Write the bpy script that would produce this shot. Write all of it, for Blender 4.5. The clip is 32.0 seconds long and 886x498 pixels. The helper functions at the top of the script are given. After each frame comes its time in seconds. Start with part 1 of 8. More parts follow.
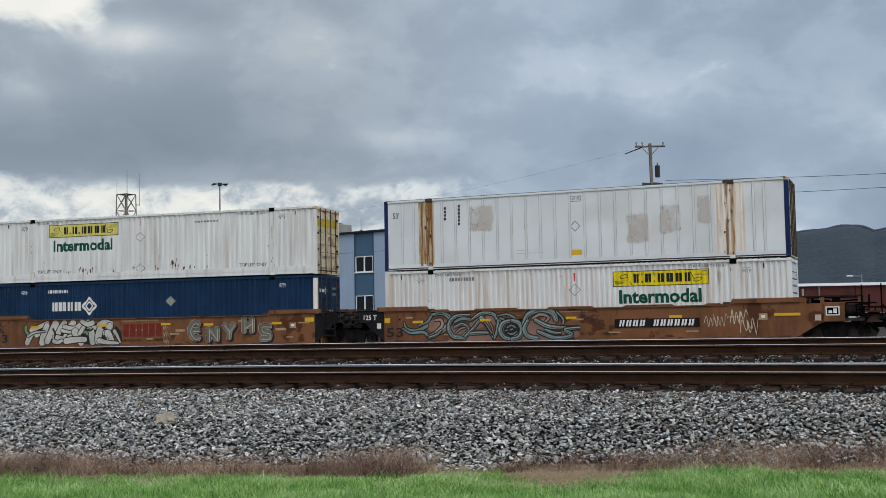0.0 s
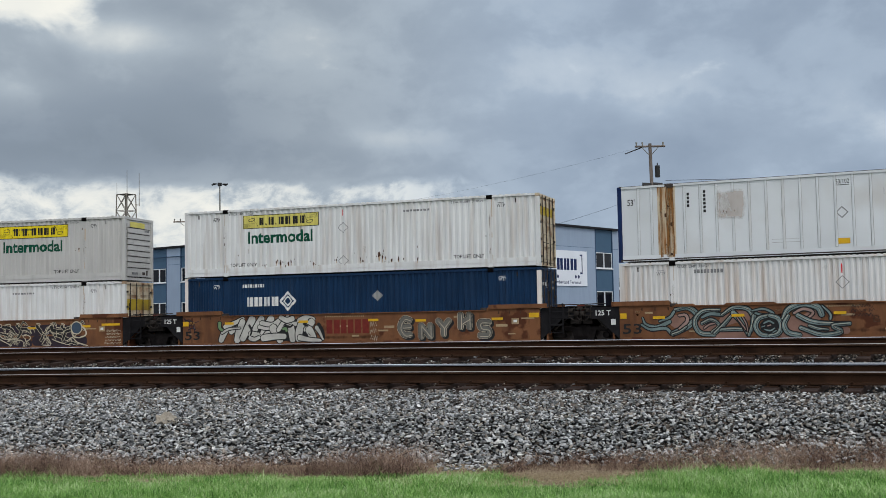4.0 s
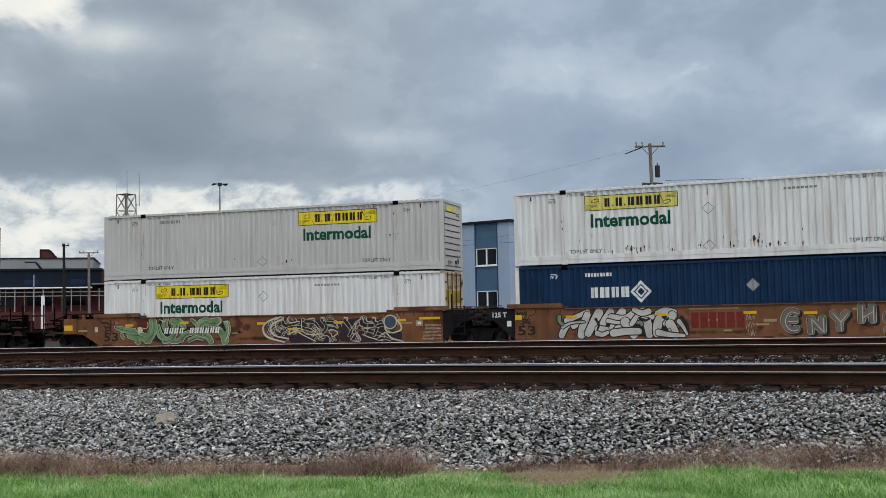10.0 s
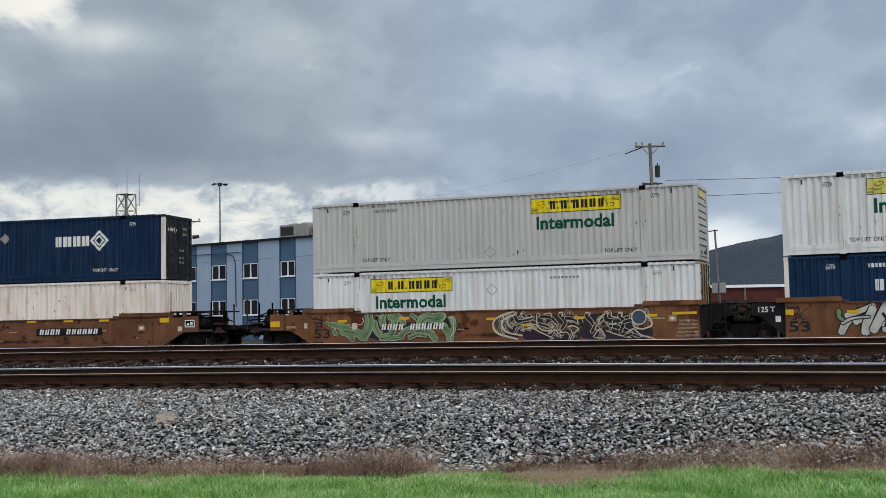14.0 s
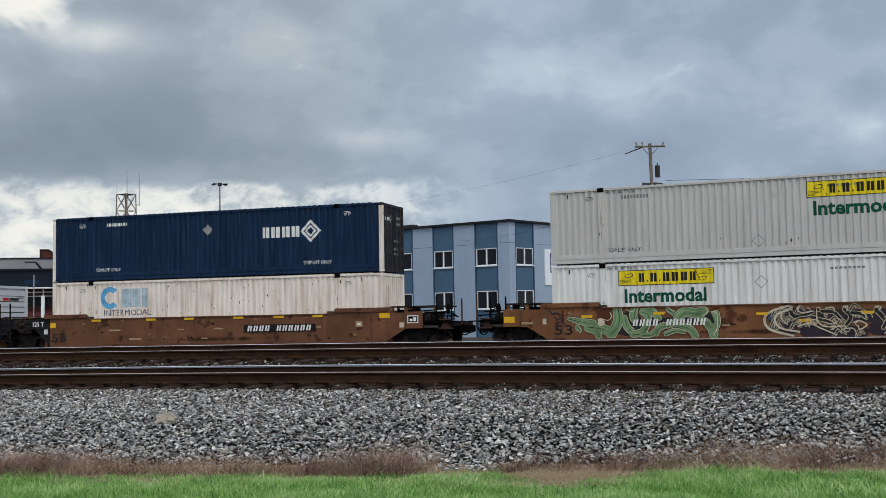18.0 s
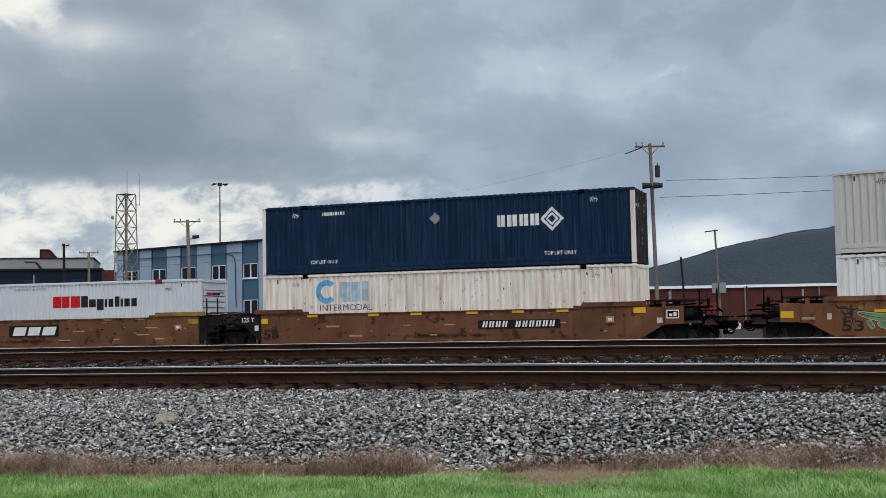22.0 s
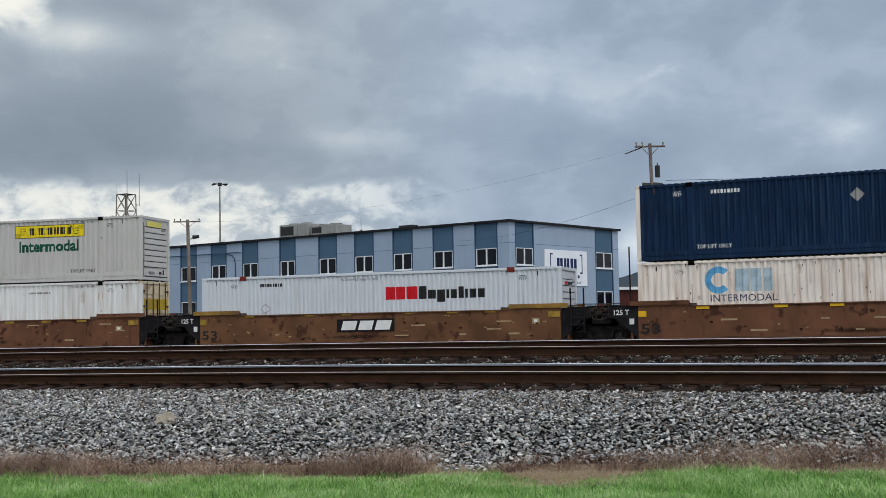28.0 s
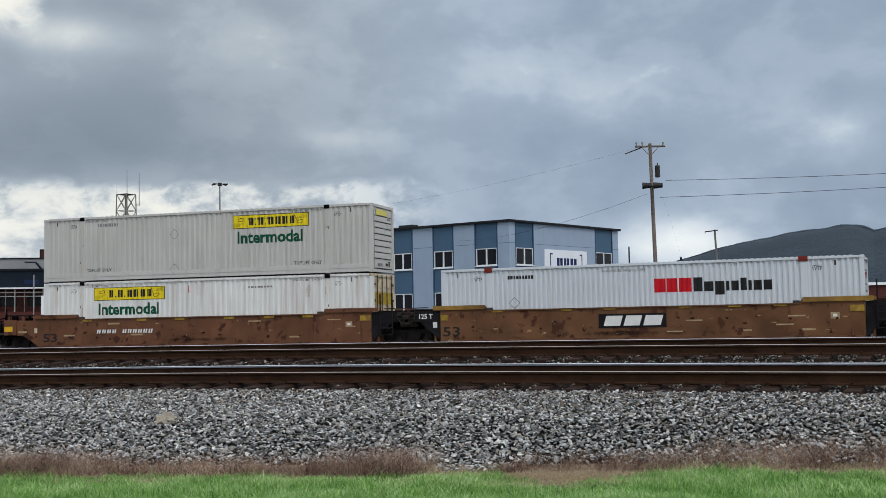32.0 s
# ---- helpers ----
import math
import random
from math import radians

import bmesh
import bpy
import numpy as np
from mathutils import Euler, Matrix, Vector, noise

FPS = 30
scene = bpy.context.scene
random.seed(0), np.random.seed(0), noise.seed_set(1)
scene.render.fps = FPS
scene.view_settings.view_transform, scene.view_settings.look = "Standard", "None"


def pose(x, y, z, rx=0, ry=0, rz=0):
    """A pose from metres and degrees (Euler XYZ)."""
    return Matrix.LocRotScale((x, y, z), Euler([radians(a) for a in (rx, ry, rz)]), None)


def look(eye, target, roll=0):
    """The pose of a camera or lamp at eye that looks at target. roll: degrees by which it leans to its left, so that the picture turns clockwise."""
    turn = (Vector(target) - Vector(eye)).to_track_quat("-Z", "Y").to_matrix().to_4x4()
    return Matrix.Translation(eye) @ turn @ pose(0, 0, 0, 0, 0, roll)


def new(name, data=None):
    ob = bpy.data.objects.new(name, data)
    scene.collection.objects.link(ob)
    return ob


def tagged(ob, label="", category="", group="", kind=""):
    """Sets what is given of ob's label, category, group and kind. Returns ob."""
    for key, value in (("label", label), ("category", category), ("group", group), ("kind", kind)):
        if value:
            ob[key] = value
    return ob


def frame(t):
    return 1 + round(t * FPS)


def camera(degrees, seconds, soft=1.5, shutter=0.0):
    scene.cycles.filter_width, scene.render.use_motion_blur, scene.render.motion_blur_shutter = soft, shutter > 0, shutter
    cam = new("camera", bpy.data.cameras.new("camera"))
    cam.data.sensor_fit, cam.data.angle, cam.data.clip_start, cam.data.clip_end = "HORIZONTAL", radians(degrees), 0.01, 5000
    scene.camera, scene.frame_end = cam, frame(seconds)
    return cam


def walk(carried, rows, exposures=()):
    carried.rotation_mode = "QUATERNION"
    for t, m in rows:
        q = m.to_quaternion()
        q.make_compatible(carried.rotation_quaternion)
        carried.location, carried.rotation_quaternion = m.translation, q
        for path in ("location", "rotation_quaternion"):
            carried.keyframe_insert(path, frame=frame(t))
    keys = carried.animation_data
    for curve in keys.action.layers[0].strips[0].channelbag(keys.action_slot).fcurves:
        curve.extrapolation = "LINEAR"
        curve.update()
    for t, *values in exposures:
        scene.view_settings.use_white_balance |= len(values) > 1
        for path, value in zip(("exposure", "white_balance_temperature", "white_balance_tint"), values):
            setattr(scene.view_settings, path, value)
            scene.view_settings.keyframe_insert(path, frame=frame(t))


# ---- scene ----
# ---- camera: a fixed tripod by the track ----
EYE = 1.6
cam = camera(42.72, 32.0, soft=0.5)
AIM = look((0, 0, EYE), (-44.2547, 89.4462, EYE + 6.3951), -1.08)
walk(cam, [(0, AIM), (32, AIM)], exposures=[(0, 0.0), (32, 0.0)])

# ---- world and light: bright overcast ----
SUN_AZ, SUN_EL = 132.0, 52.0
world = bpy.data.worlds.new("overcast")
scene.world = world
world.use_nodes = True
wn, wl = world.node_tree.nodes, world.node_tree.links
wbg = wn["Background"]
sky = wn.new("ShaderNodeTexSky")
sky.sky_type = "NISHITA"
sky.sun_disc = False
sky.sun_elevation, sky.sun_rotation = radians(SUN_EL), radians(SUN_AZ)
sky.dust_density, sky.air_density = 3.0, 1.0
grey = wn.new("ShaderNodeMix")
grey.data_type = "RGBA"
grey.inputs[0].default_value = 0.75
grey.inputs[7].default_value = (6.8, 7.4, 8.05, 1)
wl.new(sky.outputs[0], grey.inputs[6])
wl.new(grey.outputs[2], wbg.inputs[0])
wbg.inputs[1].default_value = 0.144

sun_lamp = bpy.data.lights.new("sun", "SUN")
sun_lamp.energy, sun_lamp.angle, sun_lamp.color = 1.15, radians(20), (1.0, 0.97, 0.93)
sun = new("sun", sun_lamp)
sun.matrix_world = look((60 * math.sin(radians(SUN_AZ)), 60 * math.cos(radians(SUN_AZ)), 60 * math.tan(radians(SUN_EL))), (0, 0, 0))


# ---- small building kit ----
def box(bm, x0, x1, y0, y1, z0, z1):
    vs = [bm.verts.new((x, y, z)) for x in (x0, x1) for y in (y0, y1) for z in (z0, z1)]
    for f in ((0, 1, 3, 2), (4, 6, 7, 5), (0, 4, 5, 1), (2, 3, 7, 6), (0, 2, 6, 4), (1, 5, 7, 3)):
        bm.faces.new([vs[i] for i in f])
    return bm


def slab(bm, pts, y0, y1):
    """A polygon in x, z drawn out along y."""
    a = [bm.verts.new((x, y0, z)) for x, z in pts]
    b = [bm.verts.new((x, y1, z)) for x, z in pts]
    bm.faces.new(a)
    bm.faces.new(b[::-1])
    n = len(pts)
    for i in range(n):
        bm.faces.new((a[i], b[i], b[(i + 1) % n], a[(i + 1) % n]))
    return bm


def rod(bm, p0, p1, r0, r1=None, seg=8):
    """A tapered round bar from p0 to p1."""
    p0, p1 = Vector(p0), Vector(p1)
    r1 = r0 if r1 is None else r1
    q = (p1 - p0).to_track_quat("Z", "Y").to_matrix()
    ra, rb = [], []
    for i in range(seg):
        a = 2 * math.pi * i / seg
        d = q @ Vector((math.cos(a), math.sin(a), 0))
        ra.append(bm.verts.new(p0 + d * r0))
        rb.append(bm.verts.new(p1 + d * r1))
    for i in range(seg):
        j = (i + 1) % seg
        bm.faces.new((ra[i], ra[j], rb[j], rb[i]))
    bm.faces.new(ra[::-1])
    bm.faces.new(rb)
    return bm


def mesh_of(name, bm, material):
    bmesh.ops.recalc_face_normals(bm, faces=bm.faces)
    me = bpy.data.meshes.new(name)
    bm.to_mesh(me)
    bm.free()
    me.materials.append(material)
    return me


def part(name, bm, material, parent=None, label="", kind=""):
    """Links a bmesh, or a mesh that is there already, as one object under a thing or a part."""
    me = bm if isinstance(bm, bpy.types.Mesh) else mesh_of(name, bm, material)
    ob = new(name, me)
    ob.parent = parent
    return tagged(ob, label=label, kind=kind)


def boxes(*dims):
    bm = bmesh.new()
    for d in dims:
        box(bm, *d)
    return bm


def bevelled(bm, w=0.01):
    bmesh.ops.bevel(bm, geom=bm.edges[:], offset=w, segments=1, affect="EDGES")
    return bm


def thing(name, label, category, group="", at=None, kind=""):
    ob = new(name)
    ob.empty_display_size = 0.2
    if at is not None:
        ob.matrix_basis = at
    return tagged(ob, label=label, category=category, group=group, kind=kind)


# ---- materials ----
def paint(name, base, rough=0.6, metal=0.0, var=0.2, scale=1.5, fine=30.0, bump=0.15, dirt=None, dirt_at=(0.55, 0.75), dirt_scale=0.8,
          streak=0.0, rust=None, rust_at=(0.66, 0.72), rust_scale=3.0, spec=0.1):
    """A worn surface: base colour varied at two scales, dirt that may run downwards, patches of rust, fine relief."""
    m = bpy.data.materials.new(name)
    m.use_nodes = True
    n, l = m.node_tree.nodes, m.node_tree.links
    bsdf = n["Principled BSDF"]
    co = n.new("ShaderNodeTexCoord")
    info = n.new("ShaderNodeObjectInfo")

    def noise_tex(s, detail, stretch=1.0):
        mp = n.new("ShaderNodeMapping")
        mp.inputs["Scale"].default_value = (s, s, s * stretch)
        l.new(co.outputs["Object"], mp.inputs["Vector"])
        t = n.new("ShaderNodeTexNoise")
        t.noise_dimensions = "4D"
        t.inputs["Scale"].default_value = 1.0
        t.inputs["Detail"].default_value = detail
        l.new(mp.outputs["Vector"], t.inputs["Vector"])
        k = n.new("ShaderNodeMath")
        k.operation = "MULTIPLY"
        k.inputs[1].default_value = 37.0
        l.new(info.outputs["Random"], k.inputs[0])
        l.new(k.outputs[0], t.inputs["W"])
        return t.outputs["Fac"]

    def ramp(src, lo, hi, a=0.0, b=1.0):
        r = n.new("ShaderNodeMapRange")
        r.inputs["From Min"].default_value, r.inputs["From Max"].default_value = lo, hi
        r.inputs["To Min"].default_value, r.inputs["To Max"].default_value = a, b
        l.new(src, r.inputs["Value"])
        return r.outputs["Result"]

    def mixed(fac, a, b):
        x = n.new("ShaderNodeMix")
        x.data_type = "RGBA"
        l.new(fac, x.inputs[0])
        for v, k in ((a, 6), (b, 7)):
            if isinstance(v, tuple):
                x.inputs[k].default_value = (*v, 1)
            else:
                l.new(v, x.inputs[k])
        return x.outputs[2]

    lo = tuple(max(c * (1 - var), 0) for c in base)
    hi = tuple(min(c * (1 + var), 1) for c in base)
    col = mixed(ramp(noise_tex(scale, 4), 0.3, 0.7), lo, hi)
    fn = noise_tex(fine, 3)
    lo2 = tuple(c * (1 - var * 0.6) for c in base)
    col = mixed(ramp(fn, 0.45, 0.75, 0.0, 0.5), col, lo2)
    if dirt:
        col = mixed(ramp(noise_tex(dirt_scale * (5 if streak else 1), 5, 1 - streak), *dirt_at), col, dirt)
    if rust:
        col = mixed(ramp(noise_tex(rust_scale, 8), *rust_at), col, rust)
    l.new(col, bsdf.inputs["Base Color"])
    l.new(ramp(fn, 0.3, 0.7, max(rough - 0.1, 0.05), min(rough + 0.1, 1)), bsdf.inputs["Roughness"])
    bsdf.inputs["Metallic"].default_value = metal
    bsdf.inputs["Specular IOR Level"].default_value = spec
    if bump:
        b = n.new("ShaderNodeBump")
        b.inputs["Strength"].default_value = bump
        b.inputs["Distance"].default_value = 0.02
        l.new(fn, b.inputs["Height"])
        l.new(b.outputs["Normal"], bsdf.inputs["Normal"])
    return m


RUST = (0.20, 0.075, 0.025)
M = dict(
    white=paint("white_container_paint", (0.66, 0.665, 0.655), 0.5, var=0.08, scale=0.6, fine=60, bump=0.05, dirt=(0.46, 0.41, 0.37), dirt_at=(0.48, 0.8), streak=0.93, rust=RUST, rust_at=(0.74, 0.78), rust_scale=2.2),
    white_streaked=paint("rust_streaked_white_paint", (0.66, 0.655, 0.64), 0.5, var=0.08, scale=0.6, fine=60, bump=0.05, dirt=(0.46, 0.36, 0.28), dirt_at=(0.50, 0.74), streak=0.95, rust=RUST, rust_at=(0.74, 0.78), rust_scale=2.2),
    grey_white=paint("grey_white_container_paint", (0.475, 0.465, 0.445), 0.5, var=0.06, scale=0.6, fine=60, bump=0.05, dirt=(0.36, 0.35, 0.33), dirt_at=(0.52, 0.85), streak=0.93),
    clean_white=paint("clean_white_container_paint", (0.55, 0.58, 0.615), 0.4, var=0.04, scale=0.6, fine=60, bump=0.03, dirt=(0.5, 0.5, 0.5), dirt_at=(0.6, 0.9), streak=0.93),
    cream=paint("cream_container_paint", (0.74, 0.67, 0.605), 0.55, var=0.10, scale=0.7, fine=60, bump=0.06, dirt=(0.47, 0.36, 0.28), dirt_at=(0.48, 0.75), streak=0.9, rust=(0.12, 0.055, 0.03), rust_at=(0.72, 0.75), rust_scale=5.0),
    rusty_white=paint("old_white_container_paint", (0.63, 0.65, 0.66), 0.5, var=0.08, scale=0.5, fine=60, bump=0.05, dirt=(0.50, 0.46, 0.42), dirt_at=(0.55, 0.85), dirt_scale=0.35, rust=RUST, rust_at=(0.75, 0.8), rust_scale=1.3),
    rusted=paint("rust_streaked_post_paint", (0.52, 0.43, 0.31), 0.6, var=0.15, scale=1.2, fine=40, bump=0.1, dirt=(0.27, 0.12, 0.035), dirt_at=(0.50, 0.62), dirt_scale=1.3, streak=0.9, rust=(0.03, 0.016, 0.01), rust_at=(0.66, 0.68), rust_scale=2.2),
    blue=paint("navy_container_paint", (0.007, 0.027, 0.068), 0.5, var=0.25, scale=0.8, fine=60, bump=0.05, dirt=(0.016, 0.038, 0.08), dirt_at=(0.5, 0.8), streak=0.93),
    blue_dark=paint("deep_navy_container_paint", (0.0045, 0.018, 0.050), 0.5, var=0.25, scale=0.8, fine=60, bump=0.05, dirt=(0.015, 0.036, 0.075), dirt_at=(0.5, 0.66), dirt_scale=2.2, streak=0.96),
    casting=paint("dark_casting_steel", (0.05, 0.04, 0.035), 0.7, var=0.3, scale=6, fine=60),
    door_dark=paint("dirty_dark_door_paint", (0.016, 0.019, 0.026), 0.6, var=0.4, scale=2, fine=40, dirt=(0.06, 0.055, 0.05), dirt_at=(0.52, 0.78), dirt_scale=1.5),
    door_tan=paint("rusty_tan_door_paint", (0.55, 0.47, 0.34), 0.65, var=0.2, scale=1.5, fine=40, dirt=(0.24, 0.11, 0.05), dirt_at=(0.5, 0.7), dirt_scale=1.6),
    post_blue=paint("blue_post_paint", (0.0097, 0.0228, 0.0780), 0.5, var=0.3, scale=2),
    brown=paint("weathered_brown_car_paint", (0.17, 0.074, 0.034), 0.65, var=0.3, scale=0.9, fine=35, bump=0.12, dirt=(0.065, 0.032, 0.02), dirt_at=(0.5, 0.8), dirt_scale=0.45, streak=0.8, rust=(0.08, 0.028, 0.014), rust_at=(0.57, 0.61), rust_scale=1.0),
    brown_old=paint("rust_patched_brown_car_paint", (0.135, 0.064, 0.031), 0.65, var=0.35, scale=0.8, fine=35, bump=0.12, dirt=(0.075, 0.038, 0.023), dirt_at=(0.5, 0.8), dirt_scale=0.7, rust=(0.06, 0.024, 0.014), rust_at=(0.575, 0.63), rust_scale=2.2),
    brown_dark=paint("grimy_red_brown_car_paint", (0.130, 0.058, 0.031), 0.65, var=0.35, scale=0.8, fine=35, bump=0.12, dirt=(0.08, 0.038, 0.024), dirt_at=(0.5, 0.8), dirt_scale=0.45, streak=0.8, rust=(0.055, 0.022, 0.014), rust_at=(0.575, 0.63), rust_scale=2.0),
    ochre=paint("ochre_scraped_paint", (0.26, 0.15, 0.035), 0.6, var=0.25, scale=2, fine=35, bump=0.1, dirt=(0.09, 0.05, 0.03), dirt_at=(0.5, 0.7)),
    old_yellow=paint("faded_yellow_sheet", (0.30, 0.19, 0.03), 0.6, var=0.3, scale=5, fine=40, bump=0.02, dirt=(0.14, 0.075, 0.03), dirt_at=(0.5, 0.7), dirt_scale=3.0),
    tan_mark=paint("faded_tan_mark", (0.33, 0.24, 0.14), 0.6, var=0.25, scale=4, fine=40, bump=0.0),
    grey_line=paint("grey_seam", (0.36, 0.35, 0.34), 0.7, var=0.3, scale=5, fine=40, bump=0.0),
    rust_drip=paint("pale_rust_run", (0.47, 0.37, 0.27), 0.7, var=0.15, scale=9, fine=60, bump=0.0),
    rust_spot=paint("bleeding_rust", (0.07, 0.035, 0.02), 0.7, var=0.5, scale=9, fine=60, bump=0.0),
    g_teal=paint("teal_spray", (0.15, 0.20, 0.195), 0.5, var=0.35, scale=2.5, fine=40, bump=0.0),
    g_white=paint("white_spray", (0.46, 0.445, 0.40), 0.5, var=0.25, scale=2.5, fine=40, bump=0.0),
    g_leaf=paint("light_green_spray", (0.21, 0.30, 0.17), 0.5, var=0.3, scale=2, fine=40, bump=0.0),
    g_green=paint("green_spray", (0.14, 0.225, 0.11), 0.5, var=0.35, scale=2, fine=40, bump=0.0),
    g_grey=paint("grey_spray", (0.13, 0.125, 0.11), 0.5, var=0.25, scale=2.5, fine=40, bump=0.0),
    g_pink=paint("dull_pink_spray", (0.23, 0.13, 0.10), 0.5, var=0.2, scale=2.5, fine=40, bump=0.0),
    g_blue=paint("slate_blue_spray", (0.05, 0.075, 0.11), 0.5, var=0.2, scale=2.5, fine=40, bump=0.0),
    g_pale=paint("pale_pink_spray", (0.30, 0.20, 0.17), 0.5, var=0.2, scale=2.5, fine=40, bump=0.0),
    g_dark=paint("dull_violet_spray", (0.03, 0.022, 0.03), 0.5, var=0.2, scale=2.5, fine=40, bump=0.0),
    g_cream=paint("cream_spray", (0.50, 0.44, 0.33), 0.5, var=0.2, scale=3, fine=40, bump=0.0),
    black=paint("grimy_black_steel", (0.003, 0.0026, 0.0026), 0.95, var=0.4, scale=3, fine=40, bump=0.1, spec=0.03),
    web=paint("dull_black_web_steel", (0.015, 0.0142, 0.0155), 0.85, var=0.4, scale=2.5, fine=40, bump=0.1, spec=0.06),
    rust_steel=paint("rusty_dark_steel", (0.045, 0.026, 0.021), 0.85, var=0.4, scale=3, fine=40, bump=0.1),
    valve_red=paint("dull_red_valve_paint", (0.13, 0.028, 0.022), 0.75, var=0.3, scale=6, fine=40, bump=0.05),
    pipe=paint("dusty_pipe_steel", (0.037, 0.031, 0.027), 0.8, var=0.4, scale=5, fine=40, bump=0.1),
    truck=paint("dusty_truck_steel", (0.0182, 0.0154, 0.0147), 0.95, var=0.5, scale=4, fine=40, bump=0.15, spec=0.03),
    wheel=paint("rolled_wheel_steel", (0.06, 0.05, 0.045), 0.5, metal=0.6, var=0.3, scale=5, fine=40),
    yellow=paint("yellow_reflective_sheet", (0.62, 0.36, 0.02), 0.45, var=0.12, scale=3, fine=40, bump=0.02),
    logo_yellow=paint("yellow_logo_sheet", (0.70, 0.55, 0.02), 0.45, var=0.05, scale=2, fine=40, bump=0.02),
    logo_faded=paint("sun_faded_yellow_sheet", (0.60, 0.53, 0.14), 0.5, var=0.1, scale=2, fine=40, bump=0.02),
    ink=paint("black_lettering", (0.02, 0.02, 0.02), 0.5, var=0.2, scale=4, bump=0.0),
    green=paint("green_lettering", (0.004, 0.066, 0.036), 0.5, var=0.1, scale=4, bump=0.0),
    red=paint("red_lettering", (0.50, 0.012, 0.02), 0.5, var=0.1, scale=4, bump=0.0),
    dark_red=paint("faded_red_lettering", (0.15, 0.024, 0.018), 0.6, var=0.2, scale=4, bump=0.0),
    letter_white=paint("white_lettering", (0.66, 0.66, 0.64), 0.5, var=0.1, scale=4, bump=0.0),
    sky_blue=paint("faded_blue_lettering", (0.10, 0.33, 0.55), 0.55, var=0.35, scale=2.5, bump=0.0),
    pale_blue=paint("worn_pale_blue_lettering", (0.36, 0.46, 0.52), 0.55, var=0.3, scale=3, bump=0.0),
    navy_letter=paint("navy_lettering", (0.03, 0.05, 0.10), 0.55, var=0.2, scale=4, bump=0.0),
    grey_letter=paint("worn_grey_lettering", (0.20, 0.20, 0.20), 0.55, var=0.3, scale=6, bump=0.0),
    rail_side=paint("rusty_rail_steel", (0.030, 0.0145, 0.0078), 0.9, var=0.45, scale=2.5, fine=40, bump=0.12),
    rail_top=paint("polished_rail_head", (0.78, 0.79, 0.82), 0.42, metal=1.0, var=0.06, scale=3, fine=60, bump=0.01),
    rail_face=paint("flange_worn_rail_face", (0.22, 0.23, 0.26), 0.5, metal=0.9, var=0.15, scale=3, fine=60, bump=0.02),
    rail_dull=paint("dulled_rail_head", (0.52, 0.47, 0.43), 0.45, metal=1.0, var=0.12, scale=3, fine=60, bump=0.01),
    tie=paint("tarred_timber", (0.034, 0.022, 0.018), 0.95, var=0.4, scale=4, fine=30, bump=0.4),
    wall_light=paint("pale_blue_grey_panel", (0.285, 0.355, 0.455), 0.6, var=0.06, scale=0.5, fine=30, bump=0.04, dirt=(0.25, 0.315, 0.41), dirt_at=(0.5, 0.8), streak=0.9),
    wall_dark=paint("slate_blue_panel", (0.062, 0.115, 0.18), 0.6, var=0.08, scale=0.6, fine=30, bump=0.04),
    trim_navy=paint("dull_navy_panel", (0.008, 0.02, 0.055), 0.6, var=0.2, scale=1),
    trim_blue=paint("deep_blue_trim", (0.03, 0.065, 0.12), 0.5, var=0.1, scale=2),
    roof_edge=paint("black_roof_edge", (0.015, 0.015, 0.018), 0.6, var=0.2, scale=2),
    frame_white=paint("white_window_frame", (0.66, 0.68, 0.70), 0.45, var=0.05, scale=3, bump=0.02),
    sign_white=paint("white_sign_board", (0.72, 0.75, 0.80), 0.45, var=0.04, scale=1, bump=0.02),
    sign_blue=paint("sign_navy_paint", (0.012, 0.025, 0.09), 0.5, var=0.1, scale=3, bump=0.0),
    galv=paint("galvanised_steel", (0.20, 0.19, 0.17), 0.5, metal=0.5, var=0.25, scale=3, fine=40),
    tower_steel=paint("weathered_tower_steel", (0.19, 0.17, 0.145), 0.6, var=0.25, scale=1.5, fine=40),
    galv_light=paint("pale_unit_sheet_metal", (0.27, 0.27, 0.26), 0.6, var=0.15, scale=1.5, fine=30),
    timber=paint("grey_pole_timber", (0.20, 0.167, 0.147), 0.85, var=0.3, scale=1.5, fine=40, bump=0.3, dirt=(0.08, 0.062, 0.052), dirt_at=(0.45, 0.7), streak=0.9),
    dark_timber=paint("dark_pole_timber", (0.022, 0.017, 0.016), 0.85, var=0.3, scale=2, fine=40, bump=0.3),
    lamp_dark=paint("dark_lamp_housing", (0.03, 0.03, 0.03), 0.5, var=0.2, scale=4),
    brick=paint("maroon_brickwork", (0.085, 0.028, 0.024), 0.8, var=0.2, scale=0.8, fine=12, bump=0.2, dirt=(0.035, 0.017, 0.016), dirt_at=(0.5, 0.75)),
    red_door=paint("red_door_paint", (0.17, 0.022, 0.021), 0.6, var=0.15, scale=0.8, fine=20),
    shed_grey=paint("grey_shed_sheet", (0.24, 0.245, 0.255), 0.6, var=0.08, scale=0.4, fine=10, streak=0.9, dirt=(0.25, 0.26, 0.27)),
    shed_navy=paint("navy_shed_sheet", (0.006, 0.011, 0.018), 0.6, var=0.3, scale=0.4, fine=10),
    shed_grime=paint("soot_dark_brickwork", (0.028, 0.018, 0.017), 0.85, var=0.3, scale=0.6, fine=12, bump=0.2),
    white_trim=paint("white_roof_trim", (0.78, 0.80, 0.82), 0.5, var=0.04, scale=1, bump=0.02),
    door_board=paint("grimy_yellow_board", (0.42, 0.30, 0.03), 0.55, var=0.2, scale=2, fine=40, dirt=(0.2, 0.12, 0.04), dirt_at=(0.5, 0.7), bump=0.0),
